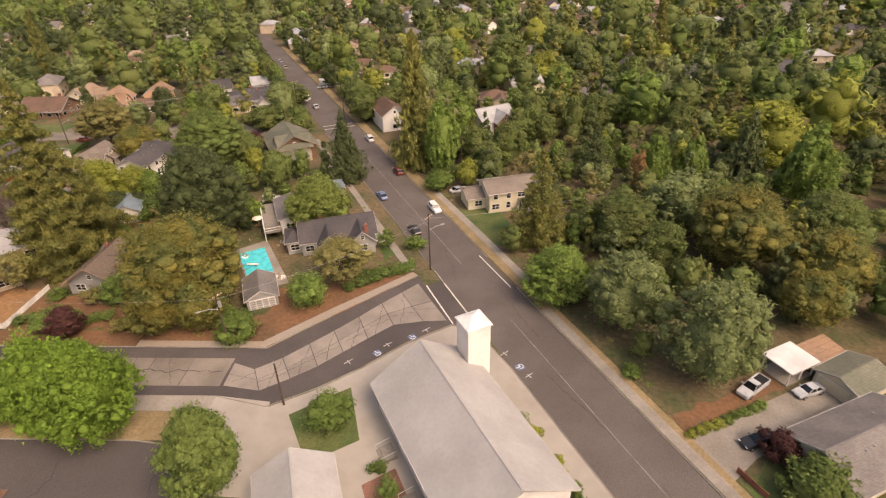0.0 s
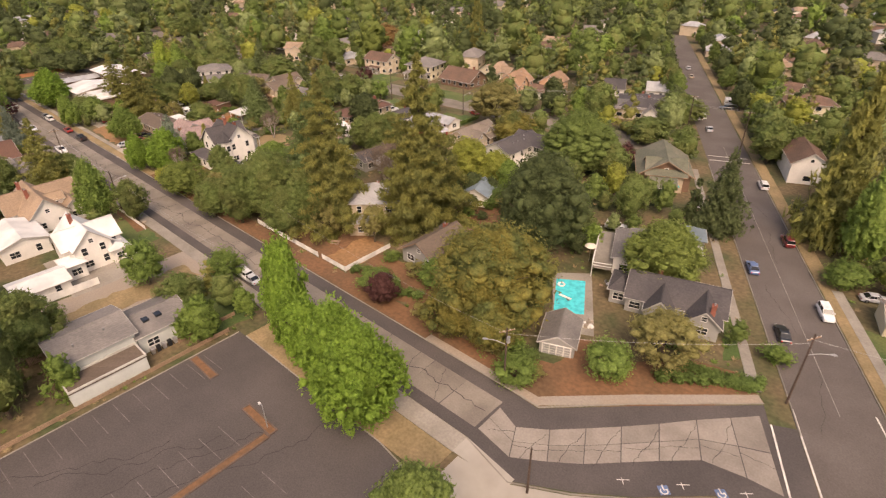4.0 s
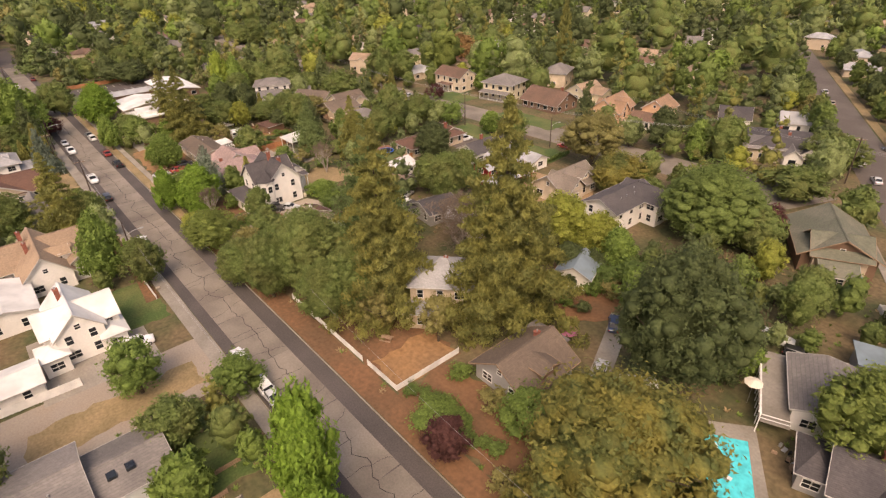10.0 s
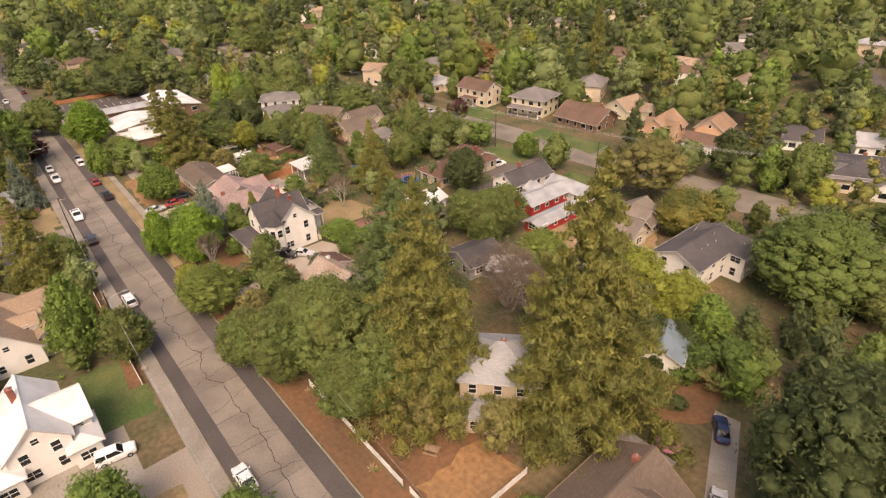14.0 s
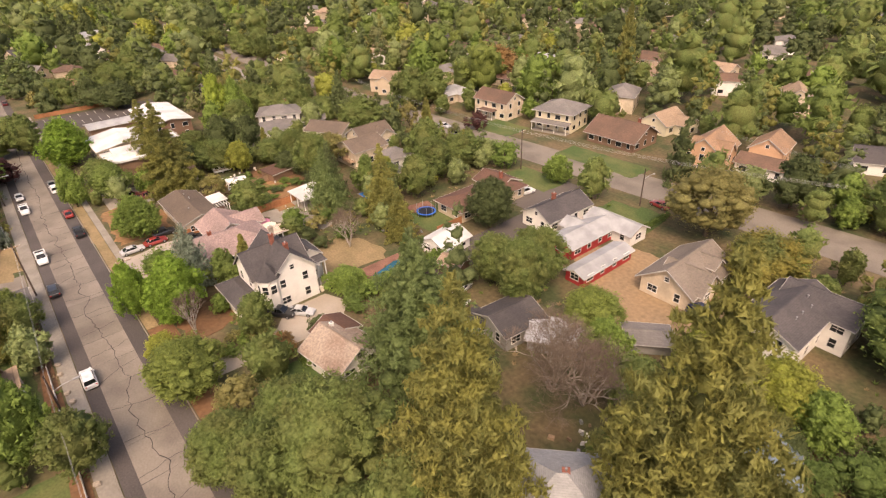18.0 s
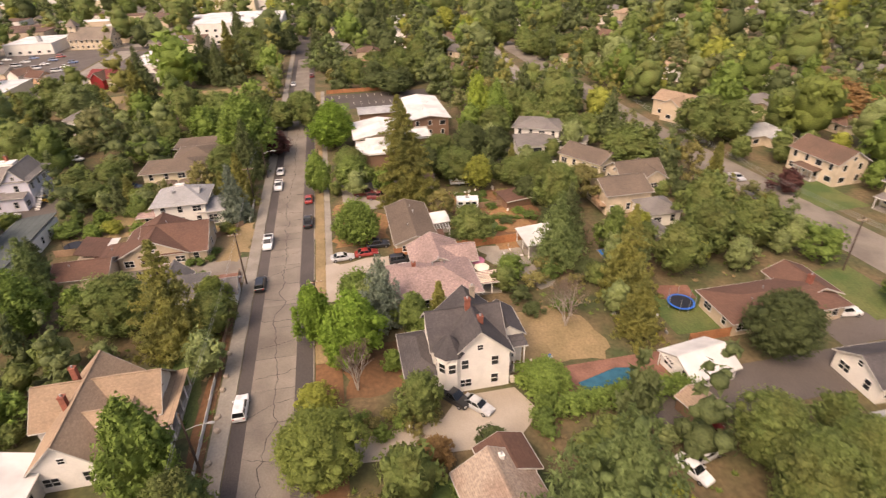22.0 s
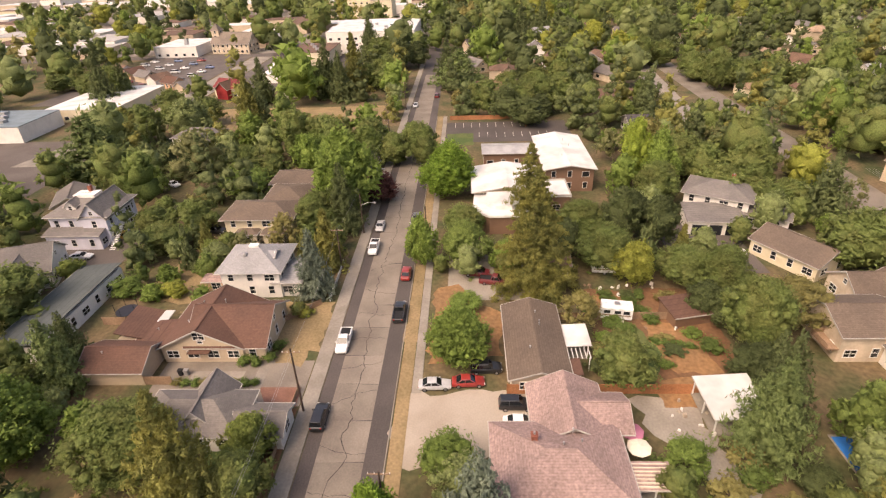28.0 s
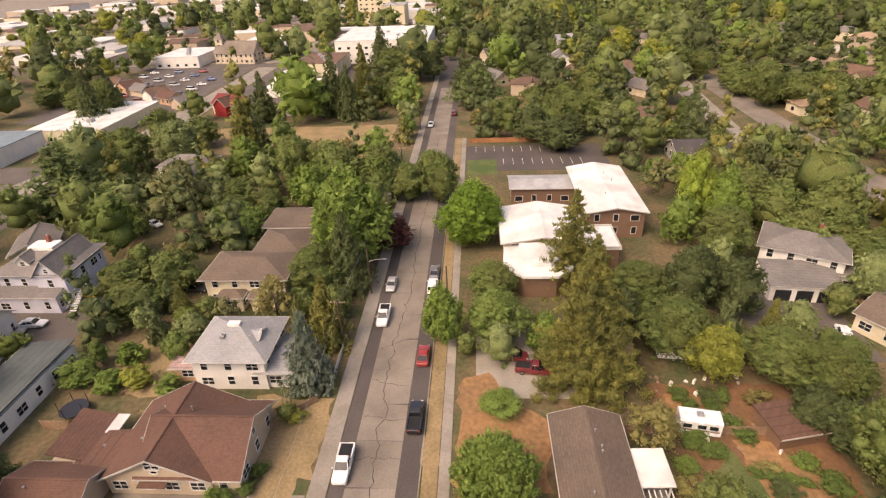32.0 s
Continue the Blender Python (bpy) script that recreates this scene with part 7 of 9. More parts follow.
tree("poplar", -262.0, 119.2, 18.5, 4.4)
tree("maple", -258.5, 124.0, 16.5, 4.8)
tree("broad", -250.5, 121.8, 11.0, 5.8)
tree("broad", -218.0, 117.7, 7.0, 6.4)
tree("broad", -246.3, 142.9, 8.0, 6.2, 1)
tree("fir", -278.5, 139.9, 16.0, 4.6, 1)
tree("broad", -255.9, 138.7, 13.0, 11.1, 1)
tree("broad", -267.8, 132.5, 12.0, 7.3, 1)
tree("fir", -421.3, 170.7, 20.0, 6.8, 1)
tree("fir", -393.0, 68.9, 18.0, 6.1, 1)
tree("cedar", -383.1, 74.8, 15.0, 12.5, 1)
tree("broad", -349.3, 91.4, 10.0, 11.0, 1)
tree("dark", -322.5, 97.8, 11.0, 12.5, 1)
tree("broad", -359.1, 118.6, 10.0, 12.4, 1)
tree("yellowish", -456.9, 142.7, 15.0, 12.5, 1)
tree("yellowish", -416.3, 158.8, 15.0, 12.5, 1)
tree("broad", -359.7, 184.8, 14.0, 12.1, 1)
tree("broad", -381.8, 181.2, 12.0, 12.5, 1)
tree("broad", -352.7, 200.1, 13.0, 12.5, 1)
tree("fir", -493.8, 111.9, 22.0, 7.5, 1)
tree("fir", -520.6, 128.4, 22.0, 7.5, 1)
tree("fir", -455.3, 24.0, 22.0, 7.5, 1)
tree("broad", -427.3, 35.9, 16.0, 10.9, 1)
tree("dark", -421.3, 47.2, 14.0, 12.5, 1)
tree("broad", -380.7, 39.4, 12.0, 12.5, 1)
tree("fir", -460.4, -141.0, 15.0, 5.1, 1)
tree("yellowish", -533.0, -153.7, 13.0, 12.5, 1)
tree("broad", -392.3, -109.0, 9.0, 12.5, 1)
tree("small", -261.9, 20.2, 7.0, 7.6, 1)
tree("broad", -272.6, 18.9, 8.0, 9.5, 1)
tree("dark", -279.8, -3.7, 10.0, 8.6, 1)
tree("small", -214.8, 14.4, 4.0, 3.4, 1)
tree("spruce", -178.8, 113.0, 15.0, 5.1)
tree("small", -176.1, 102.9, 5.2, 3.1)
tree("small", -176.4, 75.0, 6.0, 3.7)
tree("broad", -223.2, 104.2, 9.0, 6.4)
tree("broad", -175.9, 37.1, 11.0, 6.6)
tree("willow", -177.9, 50.6, 7.0, 3.6)
tree("gold", -207.5, 48.6, 3.0, 1.7)
tree("small", -18.9, 51.4, 5.5, 3.6)
tree("yellowish", 8.2, 49.0, 3.0, 1.8)
tree("hedge", 6.6, 52.0, 2.2, 1.6)
tree("yellowish", 11.0, 44.5, 2.8, 1.7)
tree("hedge", 12.8, 41.0, 2.2, 1.6)
tree("hedge", -9.6, 41.0, 2.4, 1.6)
tree("hedge", -11.2, 44.0, 2.0, 1.3)
tree("gold", -11.5, 59.5, 1.8, 1.2)
for k in range(7):
    tree("hedge", -21.0 + 1.5 * k, 88.0 + 0.25 * k, 1.9, 1.4)
for k in range(9):
    tree("hedge", -79.0 + 1.9 * k, 73.2 + 0.8 * (k % 3), 1.8, 1.5)
for k in range(12):
    tree("small", -143.5 + 0.3 * (k % 3), 97.0 + 1.9 * k, 3.2, 2.2)
tree("hedge", -141.0, 96.5, 3.0, 2.5)
tree("russet", -139.0, 82.0, 4.0, 3.0)
for k in range(9):
    tree("hedge" if k % 3 else "brownish", -190.8, 34.6 + 1.45 * k, 1.0, 1.0)
for k, (x, y) in enumerate(((-195.4, 43.2), (-195.2, 45.0), (-196.2, 47.0), (-199.0, 47.6))):
    tree("hedge", x, y, 1.6, 1.3)
for k in range(9):
    tree("yellowish" if k < 4 else "small", 29.6 + 1.45 * k, 50.2 + 0.66 * k, 0.9, 1.0)
tree("purple", 39.6, 47.2, 4.0, 3.0)
tree("round", 40.4, 41.0, 6.0, 4.4)
tree("small", 24.8, 61.5, 2.0, 1.8)

# under the gold tree and along the bend
for k in range(10):
    tree(("brownish", "small", "hedge")[k % 3], -60.0 + 2.6 * k, 71.6 + 1.7 * ((k * 2) % 3), 2.2 + 0.5 * (k % 3), 2.0)
for k in range(5):
    tree(("small", "hedge", "brownish")[k % 3], -58.0 + 2.4 * k, 86.0 + 2.2 * ((k * 2) % 4), 3.0, 2.2)
tree("small", -24.0, 92.5, 3.5, 2.6)
tree("brownish", -69.5, 79.5, 3.0, 2.4)
tree("small", -76.5, 80.5, 2.6, 2.2)
for k in range(6):
    tree("small", -134.0 + 3.2 * k, 84.5 + 1.3 * (k % 3), 2.4, 2.0)
for k in range(8):
    tree(("small", "brownish")[k % 2], -147.0 + 1.4 * (k % 3), 73.5 + 1.3 * k, 2.2, 1.6)
for k in range(9):
    tree("hedge", -212.5 + 2.4 * (k % 5), 101.5 + 4.0 * (k // 5) + k % 3, 1.6, 1.6)

# yards along the far stretch
for k, (x, y, h, r) in enumerate(((-214.6, 13.4, 3.0, 2.4), (-213.0, 19.8, 3.2, 2.6), (-213.9, 24.0, 3.4, 2.6), (-212.7, 29.3, 3.0, 2.3), (-219.0, 19.9, 4.0, 2.6), (-207.5, 49.5, 1.6, 1.6))):
    tree(("small", "maple", "yellowish")[k % 3], x, y, h, r)
for k, (x, y, h, r) in enumerate(((-201.0, 99.1, 1.6, 2.2), (-203.0, 103.4, 1.4, 1.8), (-200.4, 108.4, 1.2, 2.0), (-197.8, 108.9, 1.2, 2.4), (-205.2, 107.9, 1.0, 1.6), (-204.5, 100.7, 1.4, 1.8), (-197.8, 98.0, 1.8, 2.4), (-194.0, 96.5, 2.0, 2.2), (-201.8, 113.0, 1.8, 2.2), (-198.0, 114.5, 2.4, 2.6), (-211.5, 112.0, 2.2, 2.4), (-212.5, 105.5, 1.6, 2.0), (-194.5, 106.8, 1.0, 1.8), (-207.8, 98.0, 1.8, 2.2))):
    tree(("small", "hedge", "brownish", "dark")[k % 4], x, y, h * 0.8, r * 0.85)
for k in range(5):
    tree("hedge", -200.0 + 0.3 * k, 106.6 + 1.3 * k, 0.9, 1.0)
tree("fir", -354.5, -71.5, 22.0, 6.4, 1)
tree("fir", -302.7, -22.5, 9.0, 1.8, 1)
tree("fir", -300.8, -25.0, 8.0, 1.6, 1)
tree("redwood", -304.0, 8.0, 21.0, 7.0, 1)
tree("grey", -305.5, -13.1, 15.0, 8.0, 1)
tree("maple", -276.5, 33.4, 11.0, 4.8, 1)
tree("round", -280.8, 50.3, 12.0, 5.2, 1)
tree("fir", -362.2, 20.1, 24.0, 6.5, 1)
tree("fir", -356.0, 27.0, 20.0, 5.5, 1)
tree("redwood", -372.0, 30.0, 24.0, 6.5, 1)
tree("brownish", -312.0, 20.0, 6.0, 3.6, 1)
tree("brownish", -314.0, 27.0, 6.0, 3.6, 1)
tree("brownish", -316.0, 34.0, 5.5, 3.4, 1)

# dark shrubs behind the stucco house
for k, (x, y, h, r) in enumerate(((-169.0, 102.4, 3.0, 2.4), (-172.0, 106.4, 3.2, 2.6), (-174.3, 110.4, 3.0, 2.2), (-173.5, 116.5, 3.6, 2.8), (-170.5, 113.1, 2.6, 2.2), (-164.9, 108.6, 3.0, 2.4), (-164.3, 103.1, 2.6, 2.2), (-176.8, 110.1, 3.2, 2.3), (-175.2, 100.0, 2.6, 2.0))):
    tree(("dark", "brownish", "hedge")[k % 3], x, y, h, r)

# thicket beside the narrow drive
for k, (x, y, h, r) in enumerate(((-80.5, 118.0, 5.0, 3.0), (-76.5, 116.0, 4.5, 3.0), (-76.0, 111.8, 3.4, 2.4), (-80.8, 111.6, 4.0, 2.6), (-73.6, 113.4, 3.2, 2.4), (-83.6, 114.6, 6.5, 3.4), (-73.0, 119.5, 5.5, 3.2), (-77.6, 105.6, 2.6, 2.0), (-74.4, 106.6, 2.0, 1.6), (-79.0, 107.8, 2.6, 2.0))):
    tree(("dark", "hedge", "small", "dark", "brownish")[k % 5], x, y, h, r)

# street trees along the far cross street
for k in range(16):
    x, y = b_at(168 + 11.5 * k + 3 * (k % 3), 16.6 + 1.2 * (k % 2))
    tree(("broad", "dark", "round", "broad", "brownish")[k % 5], x, y, 8.5 + 1.4 * (k % 4), 3.8 + 0.5 * (k % 3), 1)
for k in range(11):
    x, y = b_at(150 + 17 * k + 4 * (k % 3), -4.8 - 1.0 * (k % 2))
    tree(("broad", "round", "dark")[k % 3], x, y, 8.0 + 1.6 * (k % 3), 3.6 + 0.5 * (k % 3), 1)

# ---- vehicles in their places ----
for kind, colour, x, y, deg in (
        ("suv", "white", -31.0, 166.5, 116), ("suv", "maroon", -18.9, 139.4, 116), ("sedan", "blue", -21.3, 124.0, 116), ("suv", "white", -7.6, 116.6, -64),
        ("sedan", "silver", -2.0, 127.0, 26), ("sedan", "black", -11.6, 106.0, 116), ("van", "white", -64, 213.5, 116), ("suv", "white", -71.6, 224.8, 116),
        ("sedan", "silver", 48.8, 58.1, 200), ("pickup", "silver", 41.2, 58.6, 215), ("sedan", "black", 37.7, 49.1, 195), ("suv", "white", -49.0, 122.2, 15), ("suv", "black", -45.2, 120.4, 15),
        ("suv", "white", -117.3, 47.0, 83), ("sedan", "white", -102.8, 57.9, 180), ("suv", "white", -94.6, 57.8, 180), ("sedan", "navy", -68.4, 107.0, 120), ("sedan", "silver", -63.6, 96.2, 112),
        ("suv", "white", -153.0, 57.6, 180), ("suv", "black", -184.0, 57.6, 180), ("pickup", "white", -200.0, 57.8, 0), ("pickup", "black", -207.8, 65.9, 180), ("sedan", "red", -220.4, 65.9, 180),
        ("pickup", "white", -230.6, 58.2, 0), ("sedan", "silver", -240.6, 58.2, 0), ("sedan", "grey", -245.0, 66.0, 180), ("suv", "white", -240.0, 66.0, 180),
        ("sedan", "silver", -190.2, 72.8, 92), ("sedan", "red", -190.8, 77.6, 92), ("suv", "black", -193.6, 80.2, 92), ("suv", "black", -186.4, 84.0, 90), ("sedan", "white", -183.2, 84.4, 90),
        ("pickup", "black", -148.6, 86.0, 40), ("sedan", "silver", -146.4, 89.0, 40), ("suv", "white", -152.6, 152.4, 80), ("sedan", "red", -126.6, 168.4, 170), ("suv", "navy", -101.0, 138.0, 60),
        ("pickup", "maroon", -135.4, 115.4, 110), ("sedan", "silver", -132.6, 113.6, 105), ("sedan", "white", -131.0, 111.0, 20), ("van", "maroon", -220.4, 79.4, 80), ("pickup", "maroon", -217.4, 82.6, 80), ("suv", "white", -225.7, 130.8, 160), ("sedan", "yellow", -237.6, 0.6, 60),
        ("sedan", "white", -228.4, -3.6, 95), ("sedan", "tan", -226.0, -5.8, 95), ("sedan", "white", -267.6, -2.4, 60), ("suv", "black", -239.4, 21.0, 80), ("sedan", "grey", -290.4, 57.9, 0),
        ("suv", "maroon", -359.3, 65.8, 180), ("sedan", "white", -345.0, 58.0, 0), ("sedan", "silver", -92.0, 57.8, 180), ("sedan", "silver", -206.0, 172.0, 4), ("suv", "grey", -196.0, 169.0, 4),
        ("van", "white", -63.5, 215.5, 116), ("sedan", "silver", -57.0, 203.0, 116), ("sedan", "black", -60.6, 231.0, 206), ("sedan", "tan", -88.0, 270.0, 116), ("sedan", "silver", -95.0, 285.0, 116)):
    car(kind, colour, x, y, deg)
for k in range(26):
    car(("sedan", "suv", "van")[k % 3], ("white", "silver", "grey", "black", "red", "blue")[(k * 5) % 6], -392 - (k % 7) * 11.0, -104 + (k // 7) * 14.0, 90, far=True)
for k in range(14):
    car(("sedan", "suv")[k % 2], ("white", "silver", "grey", "black")[(k * 3) % 4], -388 - (k % 7) * 10.0, 2 + (k // 7) * 16.0, 0, far=True)


def caravan(x, y, deg, L=7.0, label="white travel trailer with brown stripes parked on a drive"):
    ob = thing("caravan", spot(x, y, 0, deg), label, "caravan")
    prof = [(-1.15, 0.55), (1.15, 0.55), (1.2, 2.6), (1.0, 2.85), (-1.0, 2.85), (-1.2, 2.6)]
    part("body", Shape().along_x(prof, -L / 2, L / 2), paint("white"), ob)
    for q in (-1.2025, 1.2025):
        part("stripe", Shape().box(-L / 2 + 0.2, q - 0.0125, 1.2, L / 2 - 0.2, q + 0.0125, 1.4), M_WOOD, ob)
        for k in (-0.31 * L, 0.03 * L, 0.31 * L):
            part("window", Shape().box(k - 0.5, q - 0.02, 1.6, k + 0.5, q + 0.02, 2.2), M_GLASS, ob)
    part("roof_hatch", Shape().box(-0.4, -0.4, 2.85, 0.4, 0.4, 3.05), M_METALGREY, ob)
    for q in (-1, 1):
        t = part("tyre", WHEEL, None, ob)
        t.matrix_basis = spot(0, q * 1.0, 0.33)
        part("rim", RIM, None, t)
    part("jack", Shape().box(L / 2, -0.05, 0.0, L / 2 + 0.9, 0.05, 0.6), M_BLACK, ob)


caravan(-59.0, 237.5, 20, 9.0)
caravan(-206.6, 102.2, 80, 5.0, "small white camper in a weedy back yard")
caravan(-221.0, 103.5, 85, 4.6, "white camper under the trees")


# ---- poles and wires ----
def utility_pole(x, y, tall, lamp=None, arms=(), transformer=False, group="utility poles", label="weathered dark wooden utility pole"):
    ob = thing("utility_pole", spot(x, y), label, "utility pole", group)
    part("pole", Shape().tube([(0, 0, -0.3), (0, 0, tall)], [0.17, 0.11], 10), M_POLE, ob)
    for h_, deg in arms:
        m = spot(0, 0, h_, deg)
        a = part("crossarm", Shape(m).box(-1.2, -0.06, -0.06, 1.2, 0.06, 0.06), M_WOOD, ob)
        for k in (-1.1, -0.45, 0.45, 1.1):
            part("insulator", Shape(m).tube([(k, 0, 0.06), (k, 0, 0.24)], [0.05, 0.03], 6), M_WHITE, a)
    if transformer:
        part("transformer", Shape().tube([(0.32, 0, tall - 2.4), (0.32, 0, tall - 1.4)], [0.26, 0.26], 12), M_METALGREY, ob)
    if lamp is not None:
        d = Vector((math.cos(radians(lamp)), math.sin(radians(lamp)), 0))
        arm = part("lamp_arm", Shape().tube([(0, 0, tall * 0.72), d * 1.4 + Vector((0, 0, tall * 0.72 + 0.5)), d * 2.8 + Vector((0, 0, tall * 0.72 + 0.6))], [0.05, 0.045, 0.04], 6), M_METALGREY, ob)
        part("lamp_head", Shape(Matrix.Translation(d * 3.0 + Vector((0, 0, tall * 0.72 + 0.58))) @ Matrix.Rotation(radians(lamp), 4, "Z")).loft([[(-0.4, -0.1, -0.06), (-0.4, 0.1, -0.06), (-0.4, 0.1, 0.08), (-0.4, -0.1, 0.08)], [(0.1, -0.17, -0.1), (0.1, 0.17, -0.1), (0.1, 0.14, 0.1), (0.1, -0.14, 0.1)], [(0.4, -0.08, -0.06), (0.4, 0.08, -0.06), (0.4, 0.08, 0.04), (0.4, -0.08, 0.04)]]), M_METALGREY, arm)
    return ob


def wire(a, b, sag=0.9, r=0.014):
    a, b = Vector(a), Vector(b)
    pts = [a.lerp(b, k / 14) - Vector((0, 0, 4 * sag * (k / 14) * (1 - k / 14))) for k in range(15)]
    solid("overhead_wire", Shape().tube(pts, [r] * 15, 4), M_METALGREY, "thin overhead utility wire slung between poles", "wire", "", "overhead wires")


utility_pole(-7.2, 90.5, 12.5, 28, ((11.8, 60),))
utility_pole(-39.2, 67.6, 10.5, -150, ((10.0, 60),), True)
utility_pole(-26.4, 54.9, 8.0, None, label="slim dark street pole beside the pavement")
utility_pole(-185.6, 54.9, 11.0, None, ((10.4, 90),))
utility_pole(-143.9, 53.8, 10.0, 90, ())
utility_pole(-223.1, 52.9, 9.0, None, ((8.6, 90),))
utility_pole(-255.5, 54.6, 11.0, 90, ((10.4, 90), (9.2, 90)), True)
utility_pole(-238.3, 54.8, 9.5, 90, ())
utility_pole(-290.0, 54.8, 11.0, None, ((10.4, 90),))
utility_pole(-340.0, 54.8, 11.0, None, ((10.4, 90),))
utility_pole(-234.7, 69.0, 8.0, None)
utility_pole(-163.9, 162.9, 11.0, None, ((10.4, 90),))
utility_pole(-130.1, 166.0, 9.0, 80, ())
utility_pole(-43.6, 190.0, 12.0, None, ((11.4, 30),))
utility_pole(-62.0, 197.0, 12.0, None, ((11.4, 30),))
utility_pole(-168.0, 68.6, 10.0, None, ((9.6, 90),))
wire((-7.2, 90.5, 11.0), (-39.2, 67.6, 9.6)), wire((-39.2, 67.6, 9.6), (-100, 70, 9.0), 1.4)
wire((-7.2, 90.5, 11.6), (30, 105, 10)), wire((-143.9, 53.8, 9.6), (-185.6, 54.9, 10.4)), wire((-143.9, 53.8, 9.0), (-185.6, 54.9, 9.8))
wire((-95, 53.8, 9.0), (-143.9, 53.8, 9.6)), wire((-95, 53.8, 8.4), (-143.9, 53.8, 9.0)), wire((-185.6, 54.9, 10.4), (-223.1, 52.9, 8.6)), wire((-223.1, 52.9, 8.6), (-255.5, 54.6, 10.4))
wire((-255.5, 54.6, 10.4), (-290, 54.8, 10.4)), wire((-290, 54.8, 10.4), (-340, 54.8, 10.4))
for k in range(4):
    wire((-163.9, 162.0 + 0.6 * k, 10.6), (-96, 180 + 0.6 * k, 10.6), 1.2), wire((-163.9, 162.0 + 0.6 * k, 10.6), (-245, 163 + 0.6 * k, 10.6), 1.2)
for k in range(3):
    wire((-130.1, 200 + k, 9.0), (-43.6, 190 + k, 11.4), 1.4)


# ---- fences and garden things ----
def fence(points, tall, mat, label, step=2.4, pickets=True):
    ob = thing("fence", Matrix(), label, "fence", "yard fences")
    for (x0, y0), (x1, y1) in zip(points, points[1:]):
        d = Vector((x1 - x0, y1 - y0))
        n = max(1, round(d.length / step))
        turn = math.degrees(math.atan2(d.y, d.x))
        span = d.length / n
        pm = Shape().box(-0.06, -0.06, 0, 0.06, 0.06, tall + 0.08).mesh("post", mat)
        k = max(2, int(span / 0.22))
        gap = 0.03 if pickets else 0.006
        xs = [0.065]
        for i in range(k):
            u = 0.065 + (span - 0.13) * (i + 1) / k
            xs += [u - gap, u] if i < k - 1 else [u]
        zs = [0.05, tall * 0.2, tall * 0.2 + 0.09, tall * 0.8, tall * 0.8 + 0.09, tall]
        g = Shape().lattice(xs, zs, lambda i, j: i % 2 == 0 or j in (1, 3), -0.025, 0.025)
        rm = g.mesh("panel", mat)
        for i in range(n + 1):
            p = part("post", pm, None, ob)
            p.matrix_basis = spot(x0 + d.x * i / n, y0 + d.y * i / n, 0, turn)
            if i < n:
                q = part("panel", rm, None, ob)
                q.matrix_basis = spot(x0 + d.x * i / n, y0 + d.y * i / n, 0, turn)
    return ob


fence([(-112, 71.7), (-89.6, 71.7)], 1.1, M_WHITE, "low white picket fence beside the dirt strip")
fence([(-88.2, 71.8), (-80.9, 71.8), (-80.9, 83.8)], 1.1, M_WHITE, "low white picket fence round the raked yard")
fence([(-114.0, 25.0), (-113.4, 38.0)], 1.5, M_WHITE, "white board fence beside the lane", pickets=False)
fence([(-150.2, 82.6), (-143.8, 79.4)], 1.8, M_WHITE, "white board fence beside the parked cars", pickets=False)
fence([(-188.9, 83), (-188.9, 118)], 1.8, M_REDWOOD, "orange-brown cedar board fence", pickets=False)
fence([(-152, 124), (-152, 134)], 1.8, M_REDWOOD, "new cedar board fence", pickets=False)
fence([(-147, 122), (-152, 124)], 1.6, M_REDWOOD, "cedar board fence behind the shed", pickets=False)
fence([(-190.8, 21), (-190.8, 34)], 1.6, M_WOOD, "dark brown board fence behind the yard", pickets=False)
fence([(-205.4, 15), (-205.4, 19)], 1.6, M_WOOD, "brown board fence beside the dry lawn", pickets=False)
fence([(-160, 53.2), (-190, 53.2)], 1.0, M_WOOD, "low weathered wooden fence along the pavement")
fence([(-129, 53.2), (-160, 53.2)], 1.0, M_WHITE, "low pale picket fence along the pavement")
fence([(-212, 52.9), (-225, 52.9)], 1.0, M_WHITE, "low white fence in front of the foursquare house")
fence([(-205.5, 46), (-211, 51.6)], 1.2, M_WOOD, "low brown board fence by the street")
fence([(-34, 130), (-41, 143), (-36, 146)], 1.1, M_WHITE, "white picket fence round a flower garden")
fence([(-97, 22), (-97, 26)], 1.4, M_WOOD, "board fence by the workshop")
fence([(-81.2, 12), (-81.2, 47)], 0.8, M_WOOD, "low timber edging along the parking lot")
fence([(-84.6, 40), (-84.6, 50)], 0.8, M_WOOD, "low timber edging beside the lane")
fence([(-206, 90.5), (-206, 118)], 1.5, M_WOOD, "grey board fence across the back yards", pickets=False)
fence([(33.3, 44.7), (35.2, 41.1)], 1.0, M_BRICK, "low red-painted board fence by the pavement")
fence([(-315, 98), (-325, 98), (-325, 72)], 1.6, M_REDWOOD, "orange board fence beyond the school lot", pickets=False)


def pool(outline, mat, label, coping=M_WALK):
    ob = thing("swimming_pool", Matrix(), label, "swimming pool")
    n = len(outline)
    cx, cy = sum(p[0] for p in outline) / n, sum(p[1] for p in outline) / n
    out = [(cx + (x_ - cx) * 1.10, cy + (y_ - cy) * 1.10) for x_, y_ in outline]
    g = Shape()
    g.add([(x_, y_, z_) for z_ in (0.0, 0.13) for ring in (outline, out) for x_, y_ in ring],
          [(2 * n + i, 2 * n + (i + 1) % n, 3 * n + (i + 1) % n, 3 * n + i) for i in range(n)] + [(n + i, n + (i + 1) % n, 3 * n + (i + 1) % n, 3 * n + i) for i in range(n)] + [(i, (i + 1) % n, 2 * n + (i + 1) % n, 2 * n + i) for i in range(n)])
    part("coping", g, coping, ob)
    part("water", Shape().prism(outline, 0.0, 0.085), mat, ob)
    return ob


